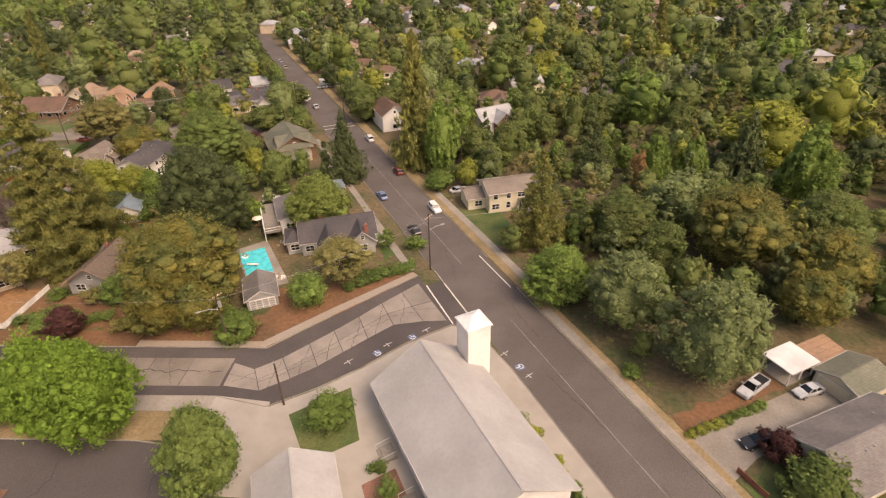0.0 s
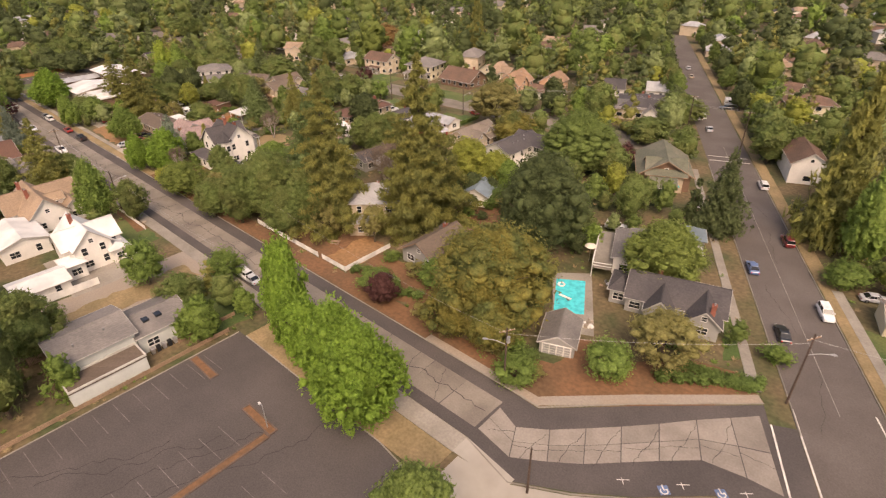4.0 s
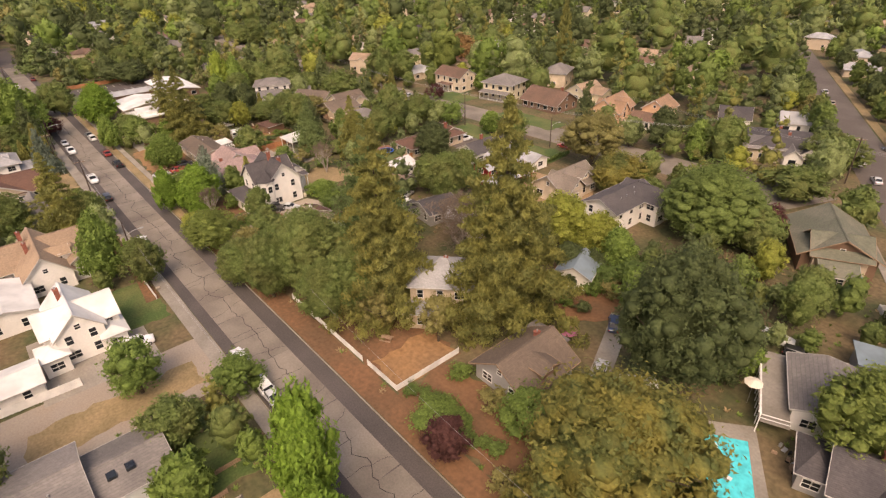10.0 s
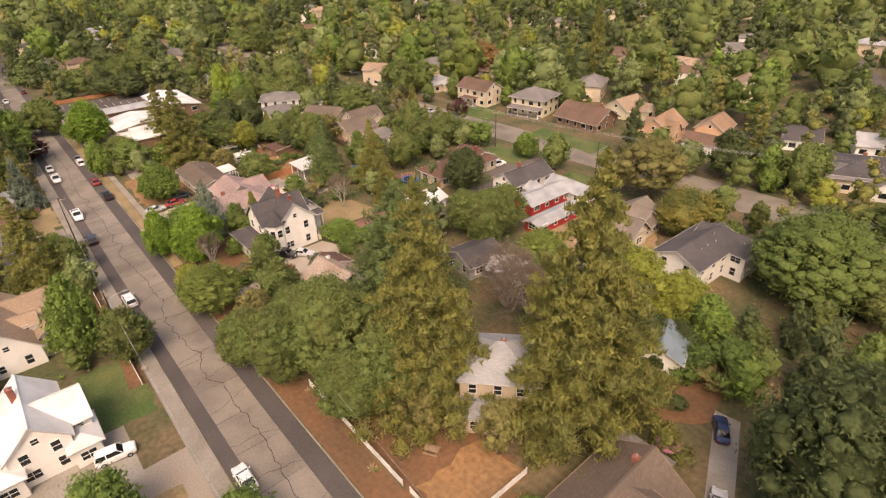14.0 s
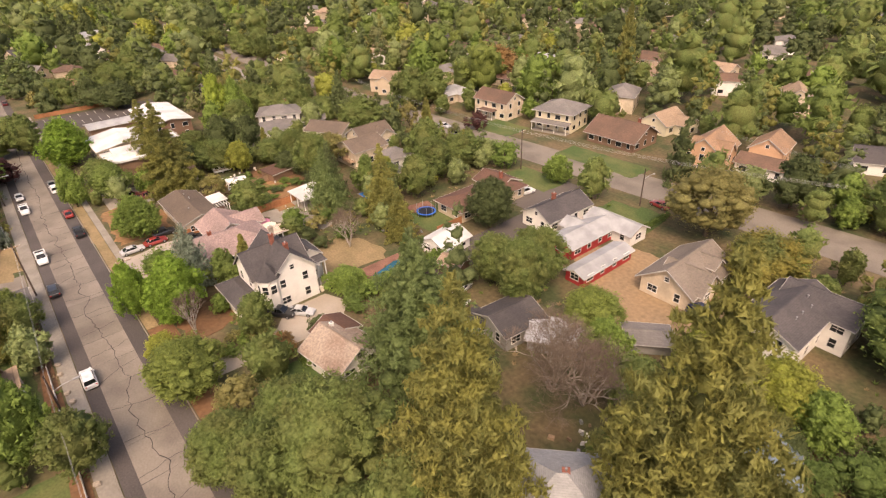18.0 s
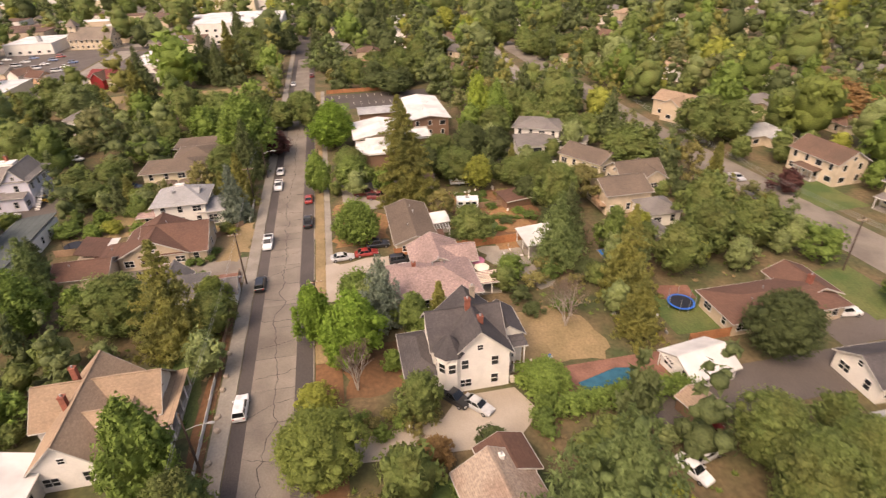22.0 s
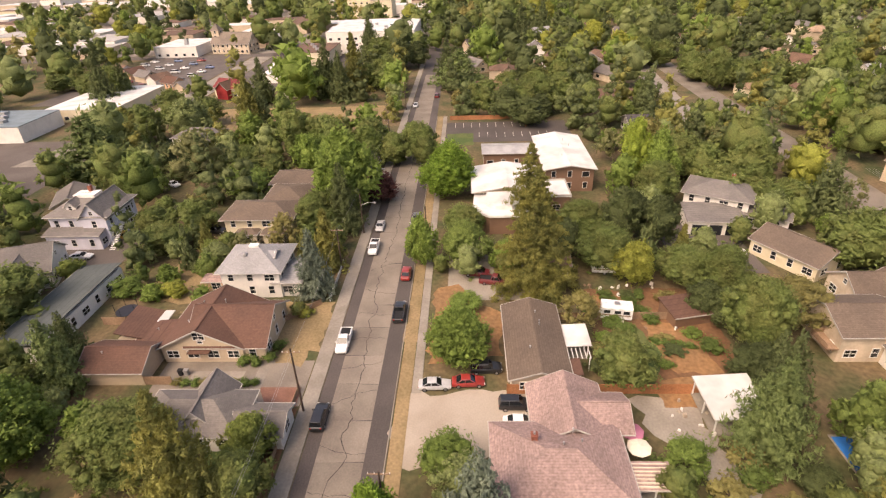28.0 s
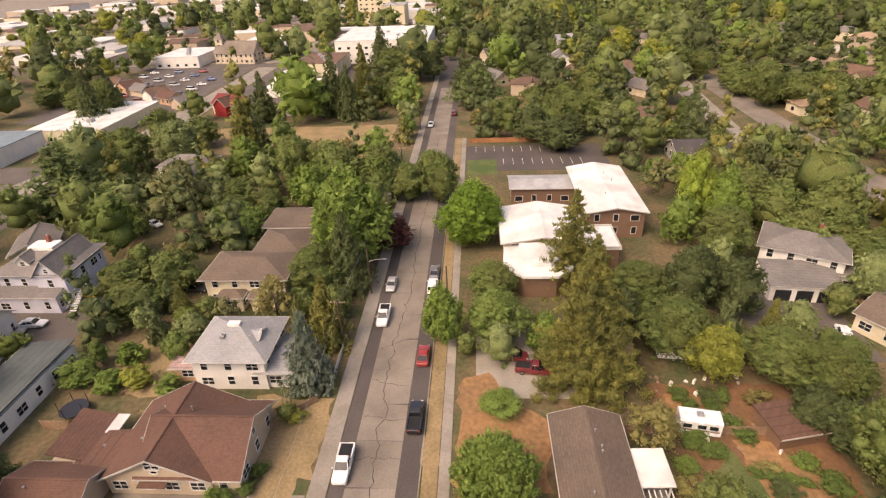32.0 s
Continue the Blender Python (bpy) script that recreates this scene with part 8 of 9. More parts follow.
pool([(-48.2, 96.6), (-43.6, 99.4), (-38.6, 90.0), (-43.0, 87.2)], M_POOL, "turquoise swimming pool with a pale concrete edge")
pool([(-147.7, 104.0), (-149.4, 110.5), (-148.8, 113.2), (-146.6, 113.8), (-145.2, 109.6), (-145.2, 104.4)], M_POOLDARK, "dark teal back-yard pool in a red brick patio", M_BRICKPAVE)
rect_patch("patio", -151.4, 100.5, -144.8, 119.0, M_BRICKPAVE, "red brick patio round the pool", 0.07, "patio")
pool([(-181.4, 122.8), (-181.4, 126.8), (-175.4, 126.8), (-175.4, 122.8)], M_POOLCOVER, "swimming pool under a bright blue cover")
patch("patio", [(-13.0, 42.0), (-9.1, 44.5), (-4.5, 35), (-9.5, 33)], M_BRICKPAVE, "brick-coloured patio beside the church", 0.13, "patio")

ob = thing("pool_float", spot(-46.4, 95.4, 0.09), "round white pool float", "pool float")
part("ring", Shape().tube([(0.6 * math.cos(k * 0.6283), 0.6 * math.sin(k * 0.6283), 0.1) for k in range(11)], [0.16] * 11, 6, False), M_WHITE, ob, smooth=True)
ob = thing("diving_board", spot(-43.6, 92.0, 0), "white diving board at the pool's end", "diving board")
part("board", Shape().box(-1.2, -0.25, 0.45, 1.2, 0.25, 0.52), M_WHITE, ob), part("stand", Shape().box(0.4, -0.22, 0.06, 0.9, 0.22, 0.45), M_METALGREY, ob)

ob = thing("trampoline", spot(-160.9, 128.1), "round trampoline with a blue pad and safety net poles", "trampoline")
n = 20
c1 = [(1.9 * math.cos(k * 2 * math.pi / n), 1.9 * math.sin(k * 2 * math.pi / n)) for k in range(n)]
part("mat", Shape().prism(c1, 0.86, 0.89), M_TRAMP, ob)
rings = [[(f * x_, f * y_, z_) for x_, y_ in c1] for f, z_ in ((1.0, 0.84), (1.0, 0.93), (1.18, 0.93), (1.18, 0.84))]
g = Shape().add([p_ for ring in rings for p_ in ring], [(i * n + k, i * n + (k + 1) % n, (i + 1) % 4 * n + (k + 1) % n, (i + 1) % 4 * n + k) for i in range(4) for k in range(n)])
part("pad", g, M_TRAMPBLUE, ob)
for k in range(0, n, 3):
    part("leg", Shape().tube([(c1[k][0] * 1.15, c1[k][1] * 1.15, 0), (c1[k][0] * 1.15, c1[k][1] * 1.15, 2.6)], [0.04, 0.04], 6), M_METALGREY, ob)
rect_patch("lawn", -165, 123.5, -154, 133, M_LAWN, "green yard under the trampoline", 0.05)
ob = thing("trampoline", spot(-208.4, 17.6), "dark netted round trampoline", "trampoline")
part("mat", Shape().prism(c1, 0.86, 0.9), M_TRAMP, ob)
for k in range(0, n, 4):
    part("leg", Shape().tube([(c1[k][0], c1[k][1], 0), (c1[k][0], c1[k][1], 2.4)], [0.05, 0.05], 6), M_BLACK, ob)


def umbrella(x, y, mat, label, tilt=0, r=1.5, tall=2.4):
    ob = thing("patio_umbrella", pose(x, y, 0, tilt, 0, 0), label, "umbrella")
    part("pole", Shape().tube([(0, 0, 0), (0, 0, tall)], [0.03, 0.03], 6), M_METALGREY, ob)
    g = Shape().add([(0, 0, tall)] + [(r * math.cos(k * math.pi / 4), r * math.sin(k * math.pi / 4), tall - 0.45) for k in range(8)] + [(0, 0, tall - 0.06)] + [(r * math.cos(k * math.pi / 4), r * math.sin(k * math.pi / 4), tall - 0.5) for k in range(8)],
                    [(0, 1 + k, 1 + (k + 1) % 8) for k in range(8)] + [(9, 10 + (k + 1) % 8, 10 + k) for k in range(8)] + [(1 + k, 10 + k, 10 + (k + 1) % 8, 1 + (k + 1) % 8) for k in range(8)])
    part("canopy", g, mat, ob)


umbrella(-71.3, 98.6, M_PINK, "faded pink patio umbrella over a garden table")
umbrella(-178.0, 98.0, M_CANVAS, "cream patio umbrella beside the house"), umbrella(-180.5, 97.8, M_PINK, "pink and white patio umbrella")
umbrella(-46.6, 106.0, M_CANVAS, "cream umbrella on the raised deck", r=1.2, tall=4.2)


def picnic_table(x, y, deg, label="weathered wooden picnic table with two benches"):
    ob = thing("picnic_table", spot(x, y, 0.03, deg), label, "table")
    for k in range(4):
        part("plank", Shape().box(-0.95, -0.38 + 0.2 * k, 0.72, 0.95, -0.20 + 0.2 * k, 0.76), M_WOOD, ob)
    for q in (-1, 1):
        part("bench", Shape().box(-0.95, q * 0.7 - 0.13, 0.42, 0.95, q * 0.7 + 0.13, 0.46), M_WOOD, ob)
        part("leg", Shape().box(q * 0.7 - 0.04, -0.75, 0.36, q * 0.7 + 0.04, 0.75, 0.42).box(q * 0.7 - 0.04, -0.3, 0, q * 0.7 + 0.04, -0.2, 0.72).box(q * 0.7 - 0.04, 0.2, 0, q * 0.7 + 0.04, 0.3, 0.72), M_WOOD, ob)


picnic_table(-90.9, 77.3, 30)


def planter(x0, y0, x1, y1, label="brick-edged parking island with bark"):
    ob = thing("parking_island", Matrix(), label, "planter", "", "structure")
    part("edging", Shape().box(x0, y0, 0, x1, y0 + 0.2, 0.18).box(x0, y1 - 0.2, 0, x1, y1, 0.18).box(x0, y0 + 0.2, 0, x0 + 0.2, y1 - 0.2, 0.18).box(x1 - 0.2, y0 + 0.2, 0, x1, y1 - 0.2, 0.18), M_ISLAND, ob)
    part("soil", Shape().box(x0 + 0.2, y0 + 0.2, 0, x1 - 0.2, y1 - 0.2, 0.12), M_DIRT, ob)


planter(-79.5, 39.2, -72.8, 40.6), planter(-64.0, 39.2, -56.9, 40.6), planter(-57.9, 6, -56.6, 39.2)
ob = thing("lot_lamp", spot(-58.4, 39.9), "short grey parking-lot lamp post", "lamp")
part("post", Shape().tube([(0, 0, 0), (0, 0, 4.2)], [0.09, 0.07], 8), M_METALGREY, ob)
part("arm", Shape().box(-0.6, -0.04, 4.15, 0.1, 0.04, 4.22), M_METALGREY, ob)
part("lamp_head", Shape().loft([[(-0.9, -0.12, 4.1), (-0.9, 0.12, 4.1), (-0.9, 0.12, 4.2), (-0.9, -0.12, 4.2)], [(-0.5, -0.18, 4.08), (-0.5, 0.18, 4.08), (-0.5, 0.15, 4.26), (-0.5, -0.15, 4.26)]]), M_WHITE, ob)


def bin_(x, y, deg, mat, label):
    ob = thing("wheeled_bin", spot(x, y, 0.03, deg), label, "bin", "wheeled bins")
    part("body", Shape().loft([[(-0.24, -0.26, 0.06), (0.24, -0.26, 0.06), (0.24, 0.26, 0.06), (-0.24, 0.26, 0.06)], [(-0.3, -0.33, 1.0), (0.3, -0.33, 1.0), (0.3, 0.33, 1.0), (-0.3, 0.33, 1.0)]]), mat, ob)
    part("lid", Shape().box(-0.32, -0.36, 1.0, 0.32, 0.36, 1.08), mat, ob)
    for q in (-1, 1):
        part("wheel", Shape(spot(0, q * 0.22, 0.1)).tube([(-0.28, -0.03, 0), (-0.28, 0.03, 0)], [0.1, 0.1], 8), M_BLACK, ob)


for k in range(5):
    bin_(-85.2, 36.2 + 0.9 * k, 90, M_BLACK if k % 2 else M_METALGREY, "dark wheeled rubbish bin by the workshop wall")
bin_(-192.8, 34.4, 0, M_BLACK, "black wheeled bin beside the bungalow"), bin_(-192.8, 35.3, 0, M_METALGREY, "grey wheeled bin beside the bungalow")
bin_(-150.0, 95.0, 0, M_CANVAS, "pale wheeled bin by the white house")


def junk(x, y, spread, n, mats, label, seed):
    """A heap of odds and ends: each a small bent box or board."""
    rng = random.Random(seed)
    for k in range(n):
        a, b, c = rng.uniform(0.25, 0.9), rng.uniform(0.2, 0.6), rng.uniform(0.15, 0.6)
        g = Shape(pose(x + rng.uniform(-spread, spread), y + rng.uniform(-spread, spread), 0.03, 0, 0, rng.uniform(0, 180)))
        g.loft([[(-a / 2, -b / 2, 0), (a / 2, -b / 2, 0), (a / 2, b / 2, 0), (-a / 2, b / 2, 0)], [(-a / 2.6, -b / 2.4, c), (a / 2.3, -b / 2.6, c * 0.9), (a / 2.3, b / 2.4, c), (-a / 2.6, b / 2.6, c * 1.1)]])
        solid("crate", g, mats[k % len(mats)], label, "clutter", "", "yard clutter")


junk(-151.8, 100.0, 2.2, 26, (M_WHITE, M_BLUE, M_METALGREY, M_CANVAS), "discarded box or sack in a yard pile", 5)
junk(-37.0, 88.0, 1.2, 14, (M_STONE, M_WHITE, M_STONE), "broken masonry beside the pool", 6)
junk(-210.0, 106.0, 7.0, 30, (M_WHITE, M_WOOD, M_METALGREY, M_CANVAS), "odds and ends lying in a weedy yard", 7)
junk(-158.0, 119.5, 3.5, 18, (M_METALGREY, M_WHITE, M_YELLOW, M_WOOD), "garden clutter beside the alley", 8)
junk(-166.0, 19.5, 3.0, 18, (M_METALGREY, M_WHITE, M_WOOD), "yard clutter behind the tan-roofed house", 9)
junk(-98.0, 103.0, 3.0, 16, (M_METALGREY, M_WOOD, M_WHITE), "scrap lying under the bare tree", 10)
junk(-39.0, 100.0, 1.8, 10, (M_WOOD, M_GLASS, M_METALGREY), "things stacked behind the bungalow", 11)
junk(-186.0, 108.5, 4.5, 18, (M_WHITE, M_STONE), "pale rubble on the back drive", 12)

ob = thing("pergola", spot(-146.8, 118.6), "white slatted pergola at the patio's end", "pergola")
for k in range(9):
    part("slat", Shape().box(-2 + 0.5 * k - 0.05, -2, 2.4, -2 + 0.5 * k + 0.05, 2, 2.52), M_WHITE, ob)
for px in (-1.8, 1.8):
    part("beam", Shape().box(-2.1, px - 0.06, 2.26, 2.1, px + 0.06, 2.396), M_WHITE, ob)
    for py in (-1.8, 1.8):
        part("post", Shape().box(py - 0.06, px - 0.06, 0, py + 0.06, px + 0.06, 2.26), M_WHITE, ob)
ob = thing("pergola", spot(-32.0, 119.0, 0, 25), "white slatted pergola beside the white house", "pergola")
for k in range(9):
    part("slat", Shape().box(-2.4 + 0.6 * k - 0.06, -2.4, 2.4, -2.4 + 0.6 * k + 0.06, 2.4, 2.52), M_WHITE, ob)
for px in (-2.1, 2.1):
    for py in (-2.1, 2.1):
        part("post", Shape().box(py - 0.06, px - 0.06, 0, py + 0.06, px + 0.06, 2.4), M_WHITE, ob)
rng = random.Random(77)
for k in range(9):
    x, y = -133.0 - 4.0 * k + rng.uniform(-1, 1), 54.6 + rng.uniform(-0.3, 0.3)
    g = Shape(pose(x, y, 0.1, 0, 0, rng.uniform(0, 180))).loft([[(0.5 * s * math.cos(a * 1.05), 0.4 * s * math.sin(a * 1.05), z) for a in range(6)] for z, s in ((0, 1), (0.2, 1.15), (0.36, 0.75))])
    solid("boulder", g, M_STONE, "rounded tan boulder on the verge", "boulder", "", "verge boulders")

# ---- the rest of the neighbourhood ----
CLEAR = ((-80, -20, -10, 56), (-189, 33, -177, 58), (-36, 40, 14, 92), (-112, 71.8, -80, 82), (-131, 126, -96, 150), (-165, 96, -151, 112), (-210, 71, -196, 82), (-190, 67, -176, 86), (-137, 24, -100, 54), (-50, 84, -34, 102), (-36, 68, -8, 90),
         (-246, -16, -220, 8), (-325, 68, -228, 112), (-350, -32, -306, 48), (-470, -112, -258, -36), (-470, -36, -376, 34), (28, 36, 64, 72), (-166, 120, -136, 168), (-205, 98, -184, 116), (-200, 24, -184, 56), (-216, 40, -198, 56),
         (-170, 176, -138, 192), (-210, 176, -170, 192), (-134, 150, -100, 168), (-108, 118, -98, 130), (-3, 98, 16, 126),
         (-150, 71, -139, 97), (-152, 98, -144, 120), (-140, 80, -120, 96), (-178, 67, -150, 78), (-218, 68, -188, 128), (-211, 13, -199, 26), (-256, 124, -238, 140), (-80, 92, -60, 112), (-112, 84, -96, 112), (-90, 72, -60, 98))


def free(x, y, r):
    s = (x - BX) * BU[0] + (y - BY) * BU[1]
    t = (x - BX) * BN[0] + (y - BY) * BN[1]
    if -4 - r * 0.6 < t < 15.5 + r * 0.6 and s < 346:
        return False
    if x < -20 and 54 - r * 0.6 < y < 70 + r * 0.6 and x > -470:
        return False
    if x < -55 and 165 - r * 0.6 < y < 179 + r * 0.6 and x > -420:
        return False
    if -440 < x < -295 and abs(y - (154 + (-306 - x) * 0.09)) < 5 + r * 0.6:
        return False
    if any(x0 - r * 0.5 < x < x1 + r * 0.5 and y0 - r * 0.5 < y < y1 + r * 0.5 for x0, y0, x1, y1 in CLEAR):
        return False
    if any((x - bx) ** 2 + (y - by) ** 2 < (br * 0.85 + r * 0.7) ** 2 for bx, by, br in BUILT):
        return False
    return True


for bx, by, br in list(BUILT):
    if by > 118 or bx > 0:
        BUILT.append((bx + 6, by - 8, br * 0.8))
rng = random.Random(11)
PALE = (W_WHITE, W_CREAM, W_BEIGE, W_STUCCO, W_WHITE)
TOPS = (R_GREY, R_BROWN, R_DARK, R_SILVER, R_BROWN, R_GREY, R_TAN)
far_words = {id(R_GREY): "grey", id(R_BROWN): "brown", id(R_DARK): "charcoal", id(R_SILVER): "pale metal", id(R_TAN): "tan"}
made = 0
for k in range(5000):
    x, y = rng.uniform(-520, 330), rng.uniform(-60, 520)
    inside = -330 < x < 112 and 0 < y < 165
    if inside or made >= 260 or not free(x, y, 10) or (x < -375 and y < 60) or math.hypot(x + 60, y - 60) > 600 or x > 95 + y:
        continue
    top_ = TOPS[rng.randrange(7)]
    b = house(x, y, rng.choice((0, 90, 25, 115)) + rng.uniform(-4, 4), "single-family house with a %s roof among trees" % far_words[id(top_)], reach=9)
    BUILT.append((x + 6, y - 8, 7))
    L, W, e = rng.uniform(10, 14), rng.uniform(7.5, 9.5), rng.choice((3.0, 3.2, 5.4))
    wl = PALE[rng.randrange(5)]
    wing(b, 0, 0, L, W, e, rng.uniform(1.8, 3.0), 0, rng.choice(("gable", "hip")), wall=wl, roof=top_, full=False)
    if k % 2:
        wing(b, L * 0.2, -W * 0.45, W, W * 0.7, e, 1.8, 90, "gable", wall=wl, roof=top_, full=False, win="w")
    made += 1
for k in range(170):
    x, y = rng.uniform(-1000, -480), rng.uniform(-480, 40)
    if free(x, y, 14) and not (-535 < x < -465 and -10 < y < 50):
        L, W = rng.uniform(16, 46), rng.uniform(14, 34)
        block(x, y, rng.choice((0, 90)), L, W, rng.uniform(4, 7), "pale flat-roofed commercial building in the town", (W_WHITE, W_CREAM, W_BEIGE)[k % 3], (R_WHITE, R_CHURCH, R_WHITE, R_BROWN)[k % 4], units=0)

set_windows()
MIX = ("broad",) * 8 + ("dark",) + ("fir",) * 3 + ("grey", "grey", "grey", "maple", "willow", "brownish", "yellowish", "round", "round", "maple", "redwood", "redwood", "pine")
taken = list(STANDING)


def crowded(x, y, r):
    return any((x - a) ** 2 + (y - b) ** 2 < (0.66 * (r + c)) ** 2 for a, b, c in taken)


made = 0
GROVE = []
for k in range(16000):
    x, y = rng.uniform(-345, 125), rng.uniform(-35, 275)
    inner = -240 < x < 95 and 15 < y < 165
    if -175 < x < -95 and 190 < y < 330 and rng.random() < 0.72:
        continue
    kind = MIX[rng.randrange(len(MIX))]
    pointed = kind in ("fir", "redwood")
    r = rng.uniform(1.8, 3.9) if inner else rng.uniform(3.4, 5.4) if pointed else rng.choice((3.2, 4.4, 5.6, 7.0, 8.6)) * rng.uniform(0.9, 1.1)
    if (inner and rng.random() < 0.38) or not free(x, y, r * 0.8) or crowded(x, y, r):
        continue
    h = r * rng.uniform(3.2, 4.6) if pointed else max(4.0, r * rng.uniform(1.9, 2.8))
    taken.append((x, y, r))
    if made < 105 and -250 < x < 20 and 15 < y < 190:
        tree(kind, x, y, h, r, 1)
        made += 1
    else:
        GROVE.append((kind, x, y, h, r))


def grove(kind, placed, amount, lobes, size, seed, label):
    """Trees of one kind past counting: crowns of leaf sprays in one mesh."""
    form = FOLIAGE[kind][0]
    if form in ("cone", "tiers", "spire", "pads"):
        form = "fluff"
    cs, ds, ss, hs = [], [], [], []
    shapes = [crown_points(form, amount, seed + q, 1.0, lobes) for q in range(6)]
    for i, (x, y, h, r) in enumerate(placed):
        c, d, s, hearts = shapes[i % 6]
        t = i * 2.4
        rot = np.array([[math.cos(t), -math.sin(t), 0], [math.sin(t), math.cos(t), 0], [0, 0, 1]])
        cs.append(c @ rot.T * np.array([r / 5, r / 5, h / 12]) + np.array([x, y, 0]))
        ds.append(d @ rot.T), ss.append(s * size * r / 5)
        hs.append(np.hstack([hearts[:, :3] @ rot.T * np.array([r / 5, r / 5, h / 12]) + np.array([x, y, 0]), hearts[:, 3:] * (r * r * h / 300) ** 0.333]))
    me = leaf_mesh("woods", np.concatenate(cs), np.concatenate(ds), np.concatenate(ss), leaf_material(kind), 1.1, 0.3, seed, 0.34, np.concatenate(hs), 1)
    tagged(new("woods", me), label, "woods", "", "stuff")


for n, kind in enumerate(sorted(set(MIX))):
    placed = [t[1:] for t in GROVE if t[0] == kind]
    if placed:
        grove(kind, placed, 220, 13, 0.69, 300 + 7 * n, "further " + FOLIAGE[kind][2].replace("tree", "trees"))

FAR = {}
frng = random.Random(5)
FARMIX = ("broad",) * 12 + ("dark",) * 3 + ("fir",) * 7 + ("grey",) * 3 + ("redwood",) * 2 + ("round",) * 3 + ("brownish", "yellowish", "maple", "maple")
cells = {}
for k in range(40000):
    x, y = frng.uniform(-1000, 640), frng.uniform(-400, 720)
    if -345 < x < 125 and -35 < y < 275:
        continue
    if math.hypot(x + 60, y - 60) > 570 and not (x < -400 and math.hypot(x + 150, y - 80) < 720):
        continue
    if x < -370 and y < 50 and frng.random() < 0.80:
        continue
    if x > 130 and y < 40:
        continue
    aside = x > 90 + y or (x > -150 and y < -20) or (x < -150 and y < 30 + 1.05 * (x + 150))
    if aside:
        continue
    if -175 < x < -95 and 190 < y < 330 and frng.random() < 0.72:
        continue
    kind = FARMIX[frng.randrange(len(FARMIX))]
    pointed = kind in ("fir", "redwood")
    r = frng.uniform(4.2, 7.0) if pointed else frng.choice((4.4, 6.2, 7.8, 9.4, 11.4)) * frng.uniform(0.9, 1.12)
    if not free(x, y, r * 0.6):
        continue
    key = (int(x // 20), int(y // 20))
    if any((x - a) ** 2 + (y - b) ** 2 < (0.84 * (r + c)) ** 2 for i in (-1, 0, 1) for j in (-1, 0, 1) for a, b, c in cells.get((key[0] + i, key[1] + j), ())):
        continue
    cells.setdefault(key, []).append((x, y, r))
    h = r * frng.uniform(2.8, 4.4) if pointed else r * frng.uniform(1.35, 1.9) + 2.5
    near = sum((x + 120) ** 2 + (y - 150) ** 2 < q * q for q in (360, 520))
    near = max(near, int(x < -370 and y < 50))
    FAR.setdefault((kind, near), []).append((x, y, h, r))
for n, (kind, near) in enumerate(sorted(FAR)):
    grove(kind, FAR[(kind, near)], (24, 60, 130)[near], (4, 7, 10)[near], (1.6, 1.2, 0.88)[near], 500 + 7 * n, "distant canopy of " + FOLIAGE[kind][2].replace("tree", "trees"))


# weeds and dry tufts in the open yards
wrng = random.Random(23)
wv, wf = {0: [], 1: []}, {0: [], 1: []}
for k in range(5200):
    x, y = wrng.uniform(-235, 40), wrng.uniform(14, 165)
    if not free(x, y, 0.3):
        continue
    which = int(wrng.random() < 0.4)
    r, h = wrng.uniform(0.25, 0.8), wrng.uniform(0.2, 0.7)
    for q in range(7):
        a = q * 0.9 + wrng.uniform(0, 0.6)
        n = len(wv[which])
        u, w = math.cos(a), math.sin(a)
        wv[which] += [(x + 0.2 * r * w, y - 0.2 * r * u, 0.0), (x - 0.35 * r * w + 0.3 * r * u, y + 0.35 * r * u + 0.3 * r * w, 0.05), (x + r * u, y + r * w, h * wrng.uniform(0.5, 1.0))]
        wf[which].append((n, n + 1, n + 2))
for which, mat, label in ((0, leaf_material("small"), "low green weeds scattered over the yards"), (1, M_DRYGRASS, "dry straw-coloured tufts scattered over the yards")):
    g = Shape()
    g.v, g.f = wv[which], wf[which]
    solid("weeds", g, mat, label, "weeds", "stuff")


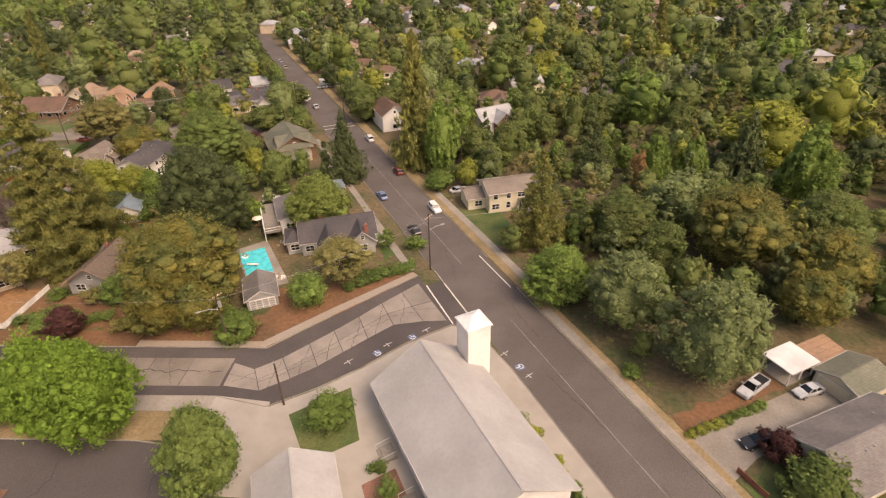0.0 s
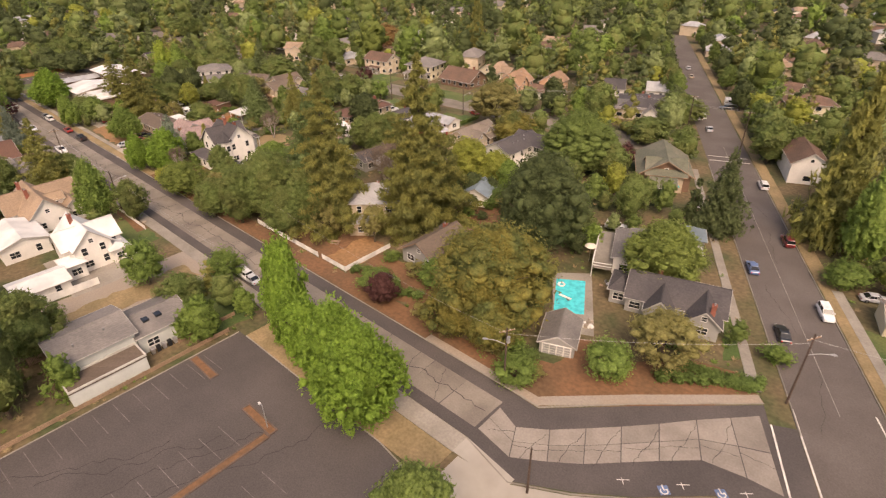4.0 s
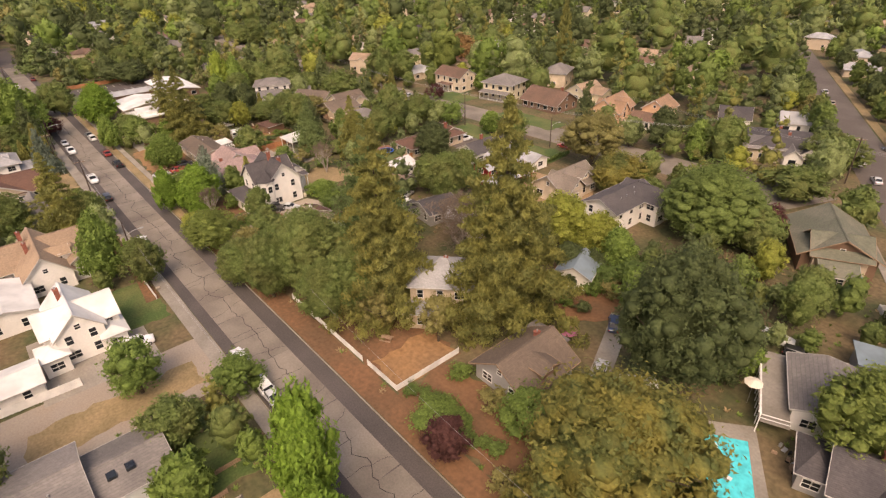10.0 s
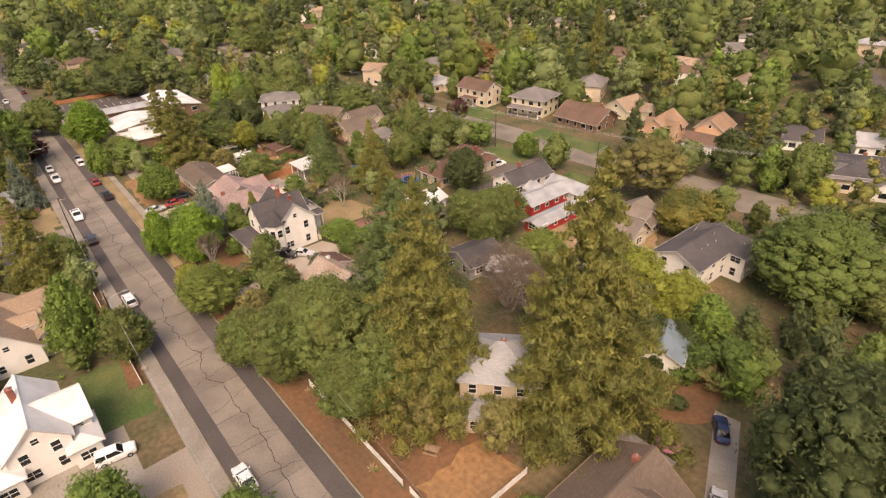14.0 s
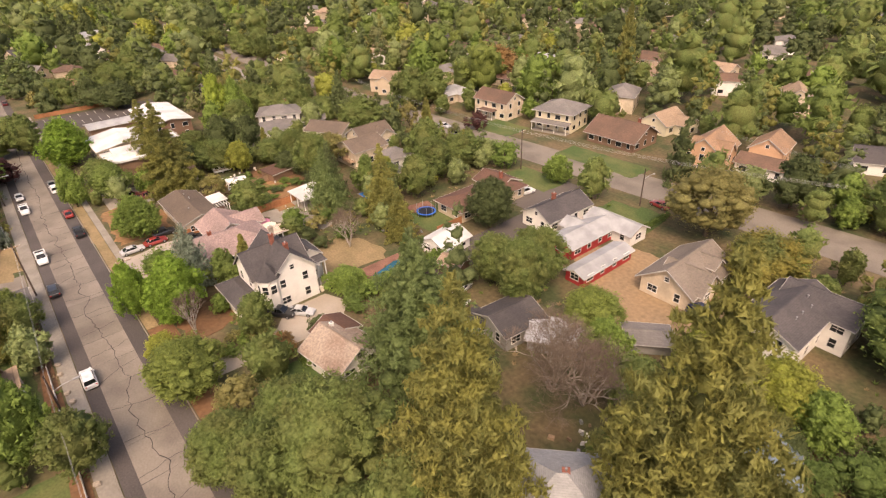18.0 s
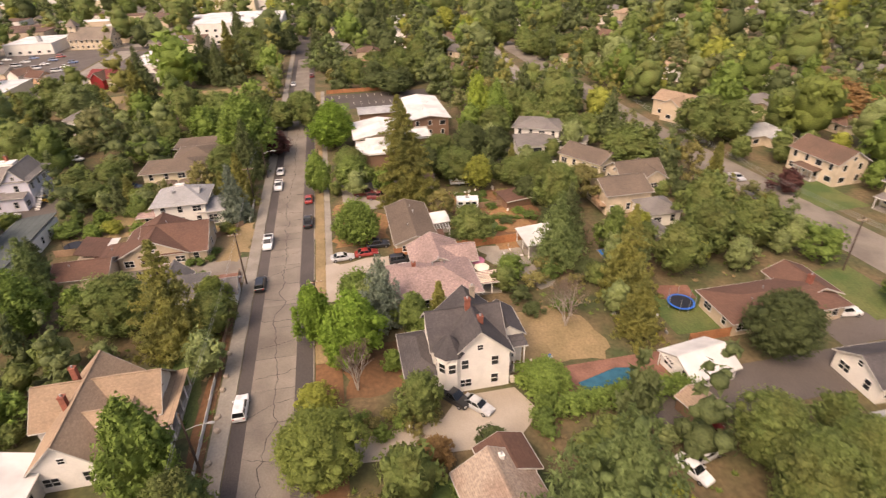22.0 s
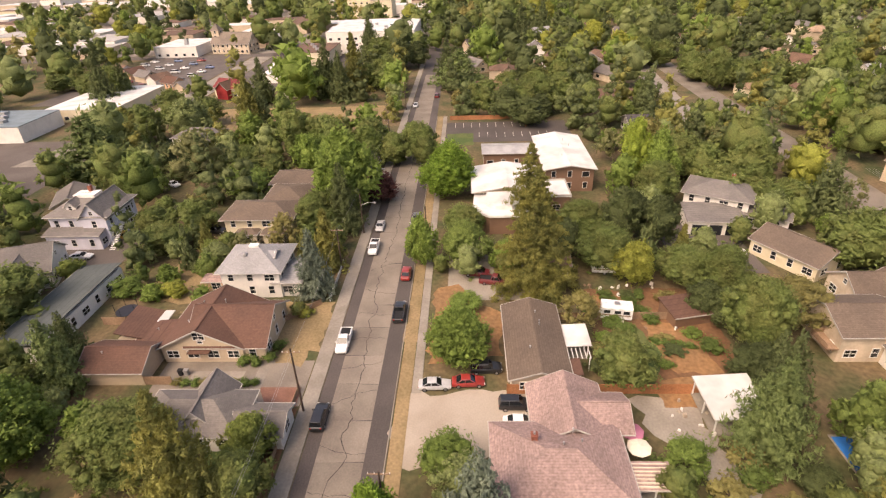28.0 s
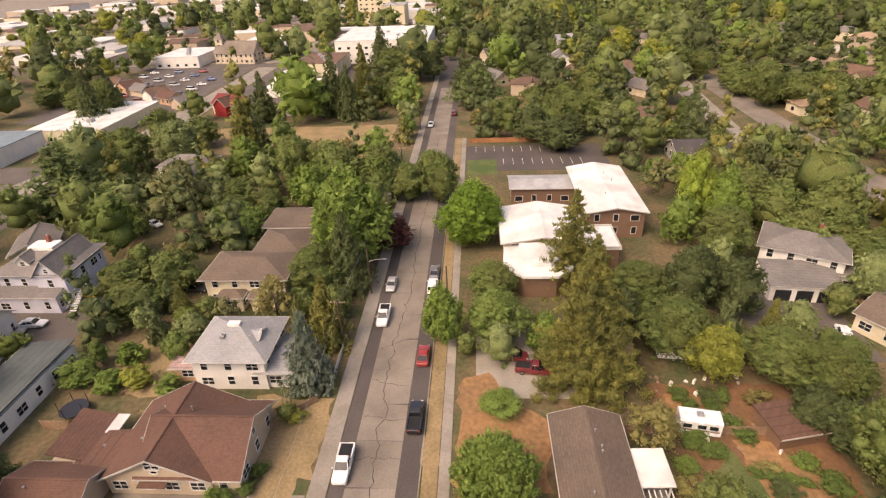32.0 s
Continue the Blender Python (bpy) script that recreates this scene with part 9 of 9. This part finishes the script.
# ---- street slabs, one by one ----
lane = thing("slab_lane", Matrix(), "row of old cracked concrete slabs down the street", "road", "", "structure")
rng = random.Random(4)
x = -37.2
while x > -400:
    n = rng.uniform(6.2, 7.6)
    a, b = rng.uniform(-0.12, 0.12), rng.uniform(-0.12, 0.12)
    slab([(x - n + b, 58.5), (x + a - 0.06, 58.5), (x + a * 0.5 - 0.06, 61.5), (x - a - 0.06, 64.6), (x - n - b, 64.6)], lane)
    x -= n
bend = thing("slab_lane", Matrix(), "old concrete slabs through the street bend", "road", "", "structure")
inner = [(-36.9, 58.6), (-31.0, 57.6), (-27.0, 60.2), (-23.4, 62.9), (-20.0, 66.2), (-16.5, 69.6), (-12.6, 73.2), (-7.5, 74.2), (-3.4, 74.4)]
outer = [(-36.9, 63.6), (-33.2, 62.2), (-29.5, 64.8), (-26.0, 68.2), (-22.6, 71.6), (-19.0, 75.4), (-15.5, 79.4), (-12.2, 82.8), (-9.3, 85.8)]
for k in range(8):
    m0 = tuple((inner[k][i] + outer[k][i]) / 2 for i in (0, 1))
    m1 = tuple((inner[k + 1][i] + outer[k + 1][i]) / 2 for i in (0, 1))
    slab([inner[k], inner[k + 1], m1, m0], bend, M_SLABPALE, 0.050, 0.972)
    slab([m0, m1, outer[k + 1], outer[k]], bend, M_SLABPALE, 0.050, 0.972)
path = thing("footpath_slabs", Matrix(), "pale concrete footpath panels", "pavement", "", "structure")
for k in range(40):
    slab([(-192 - 3 * k, 69.55), (-189.06 - 3 * k, 69.55), (-189.06 - 3 * k, 70.85), (-192 - 3 * k, 70.85)], path, M_WALK, 0.115)
for k in range(36):
    slab([b_at(-58 + 2.2 * k, -0.5), b_at(-56 + 2.2 * k + 0.14, -0.5), b_at(-56 + 2.2 * k + 0.14, -2.0), b_at(-58 + 2.2 * k, -2.0)], path, M_WALK, 0.125)
for k in range(7):
    a, b = inner[k], outer[k + 1]
    wander("road_crack", a[0] + 1.2, a[1] + 0.6, b[0] + 0.4, b[1] - 0.8, 0.35, 0.5, 0.06, 150 + k, z=0.054)
for k in range(1, 8):
    a, b = [(inner[k][i] * 0.62 + outer[k][i] * 0.38, inner[k + 1][i] * 0.7 + outer[k + 1][i] * 0.3) for i in (0, 1)]
    wander("road_crack", a[0], b[0], a[1], b[1], 0.25, 0.5, 0.05, 170 + k, z=0.054)
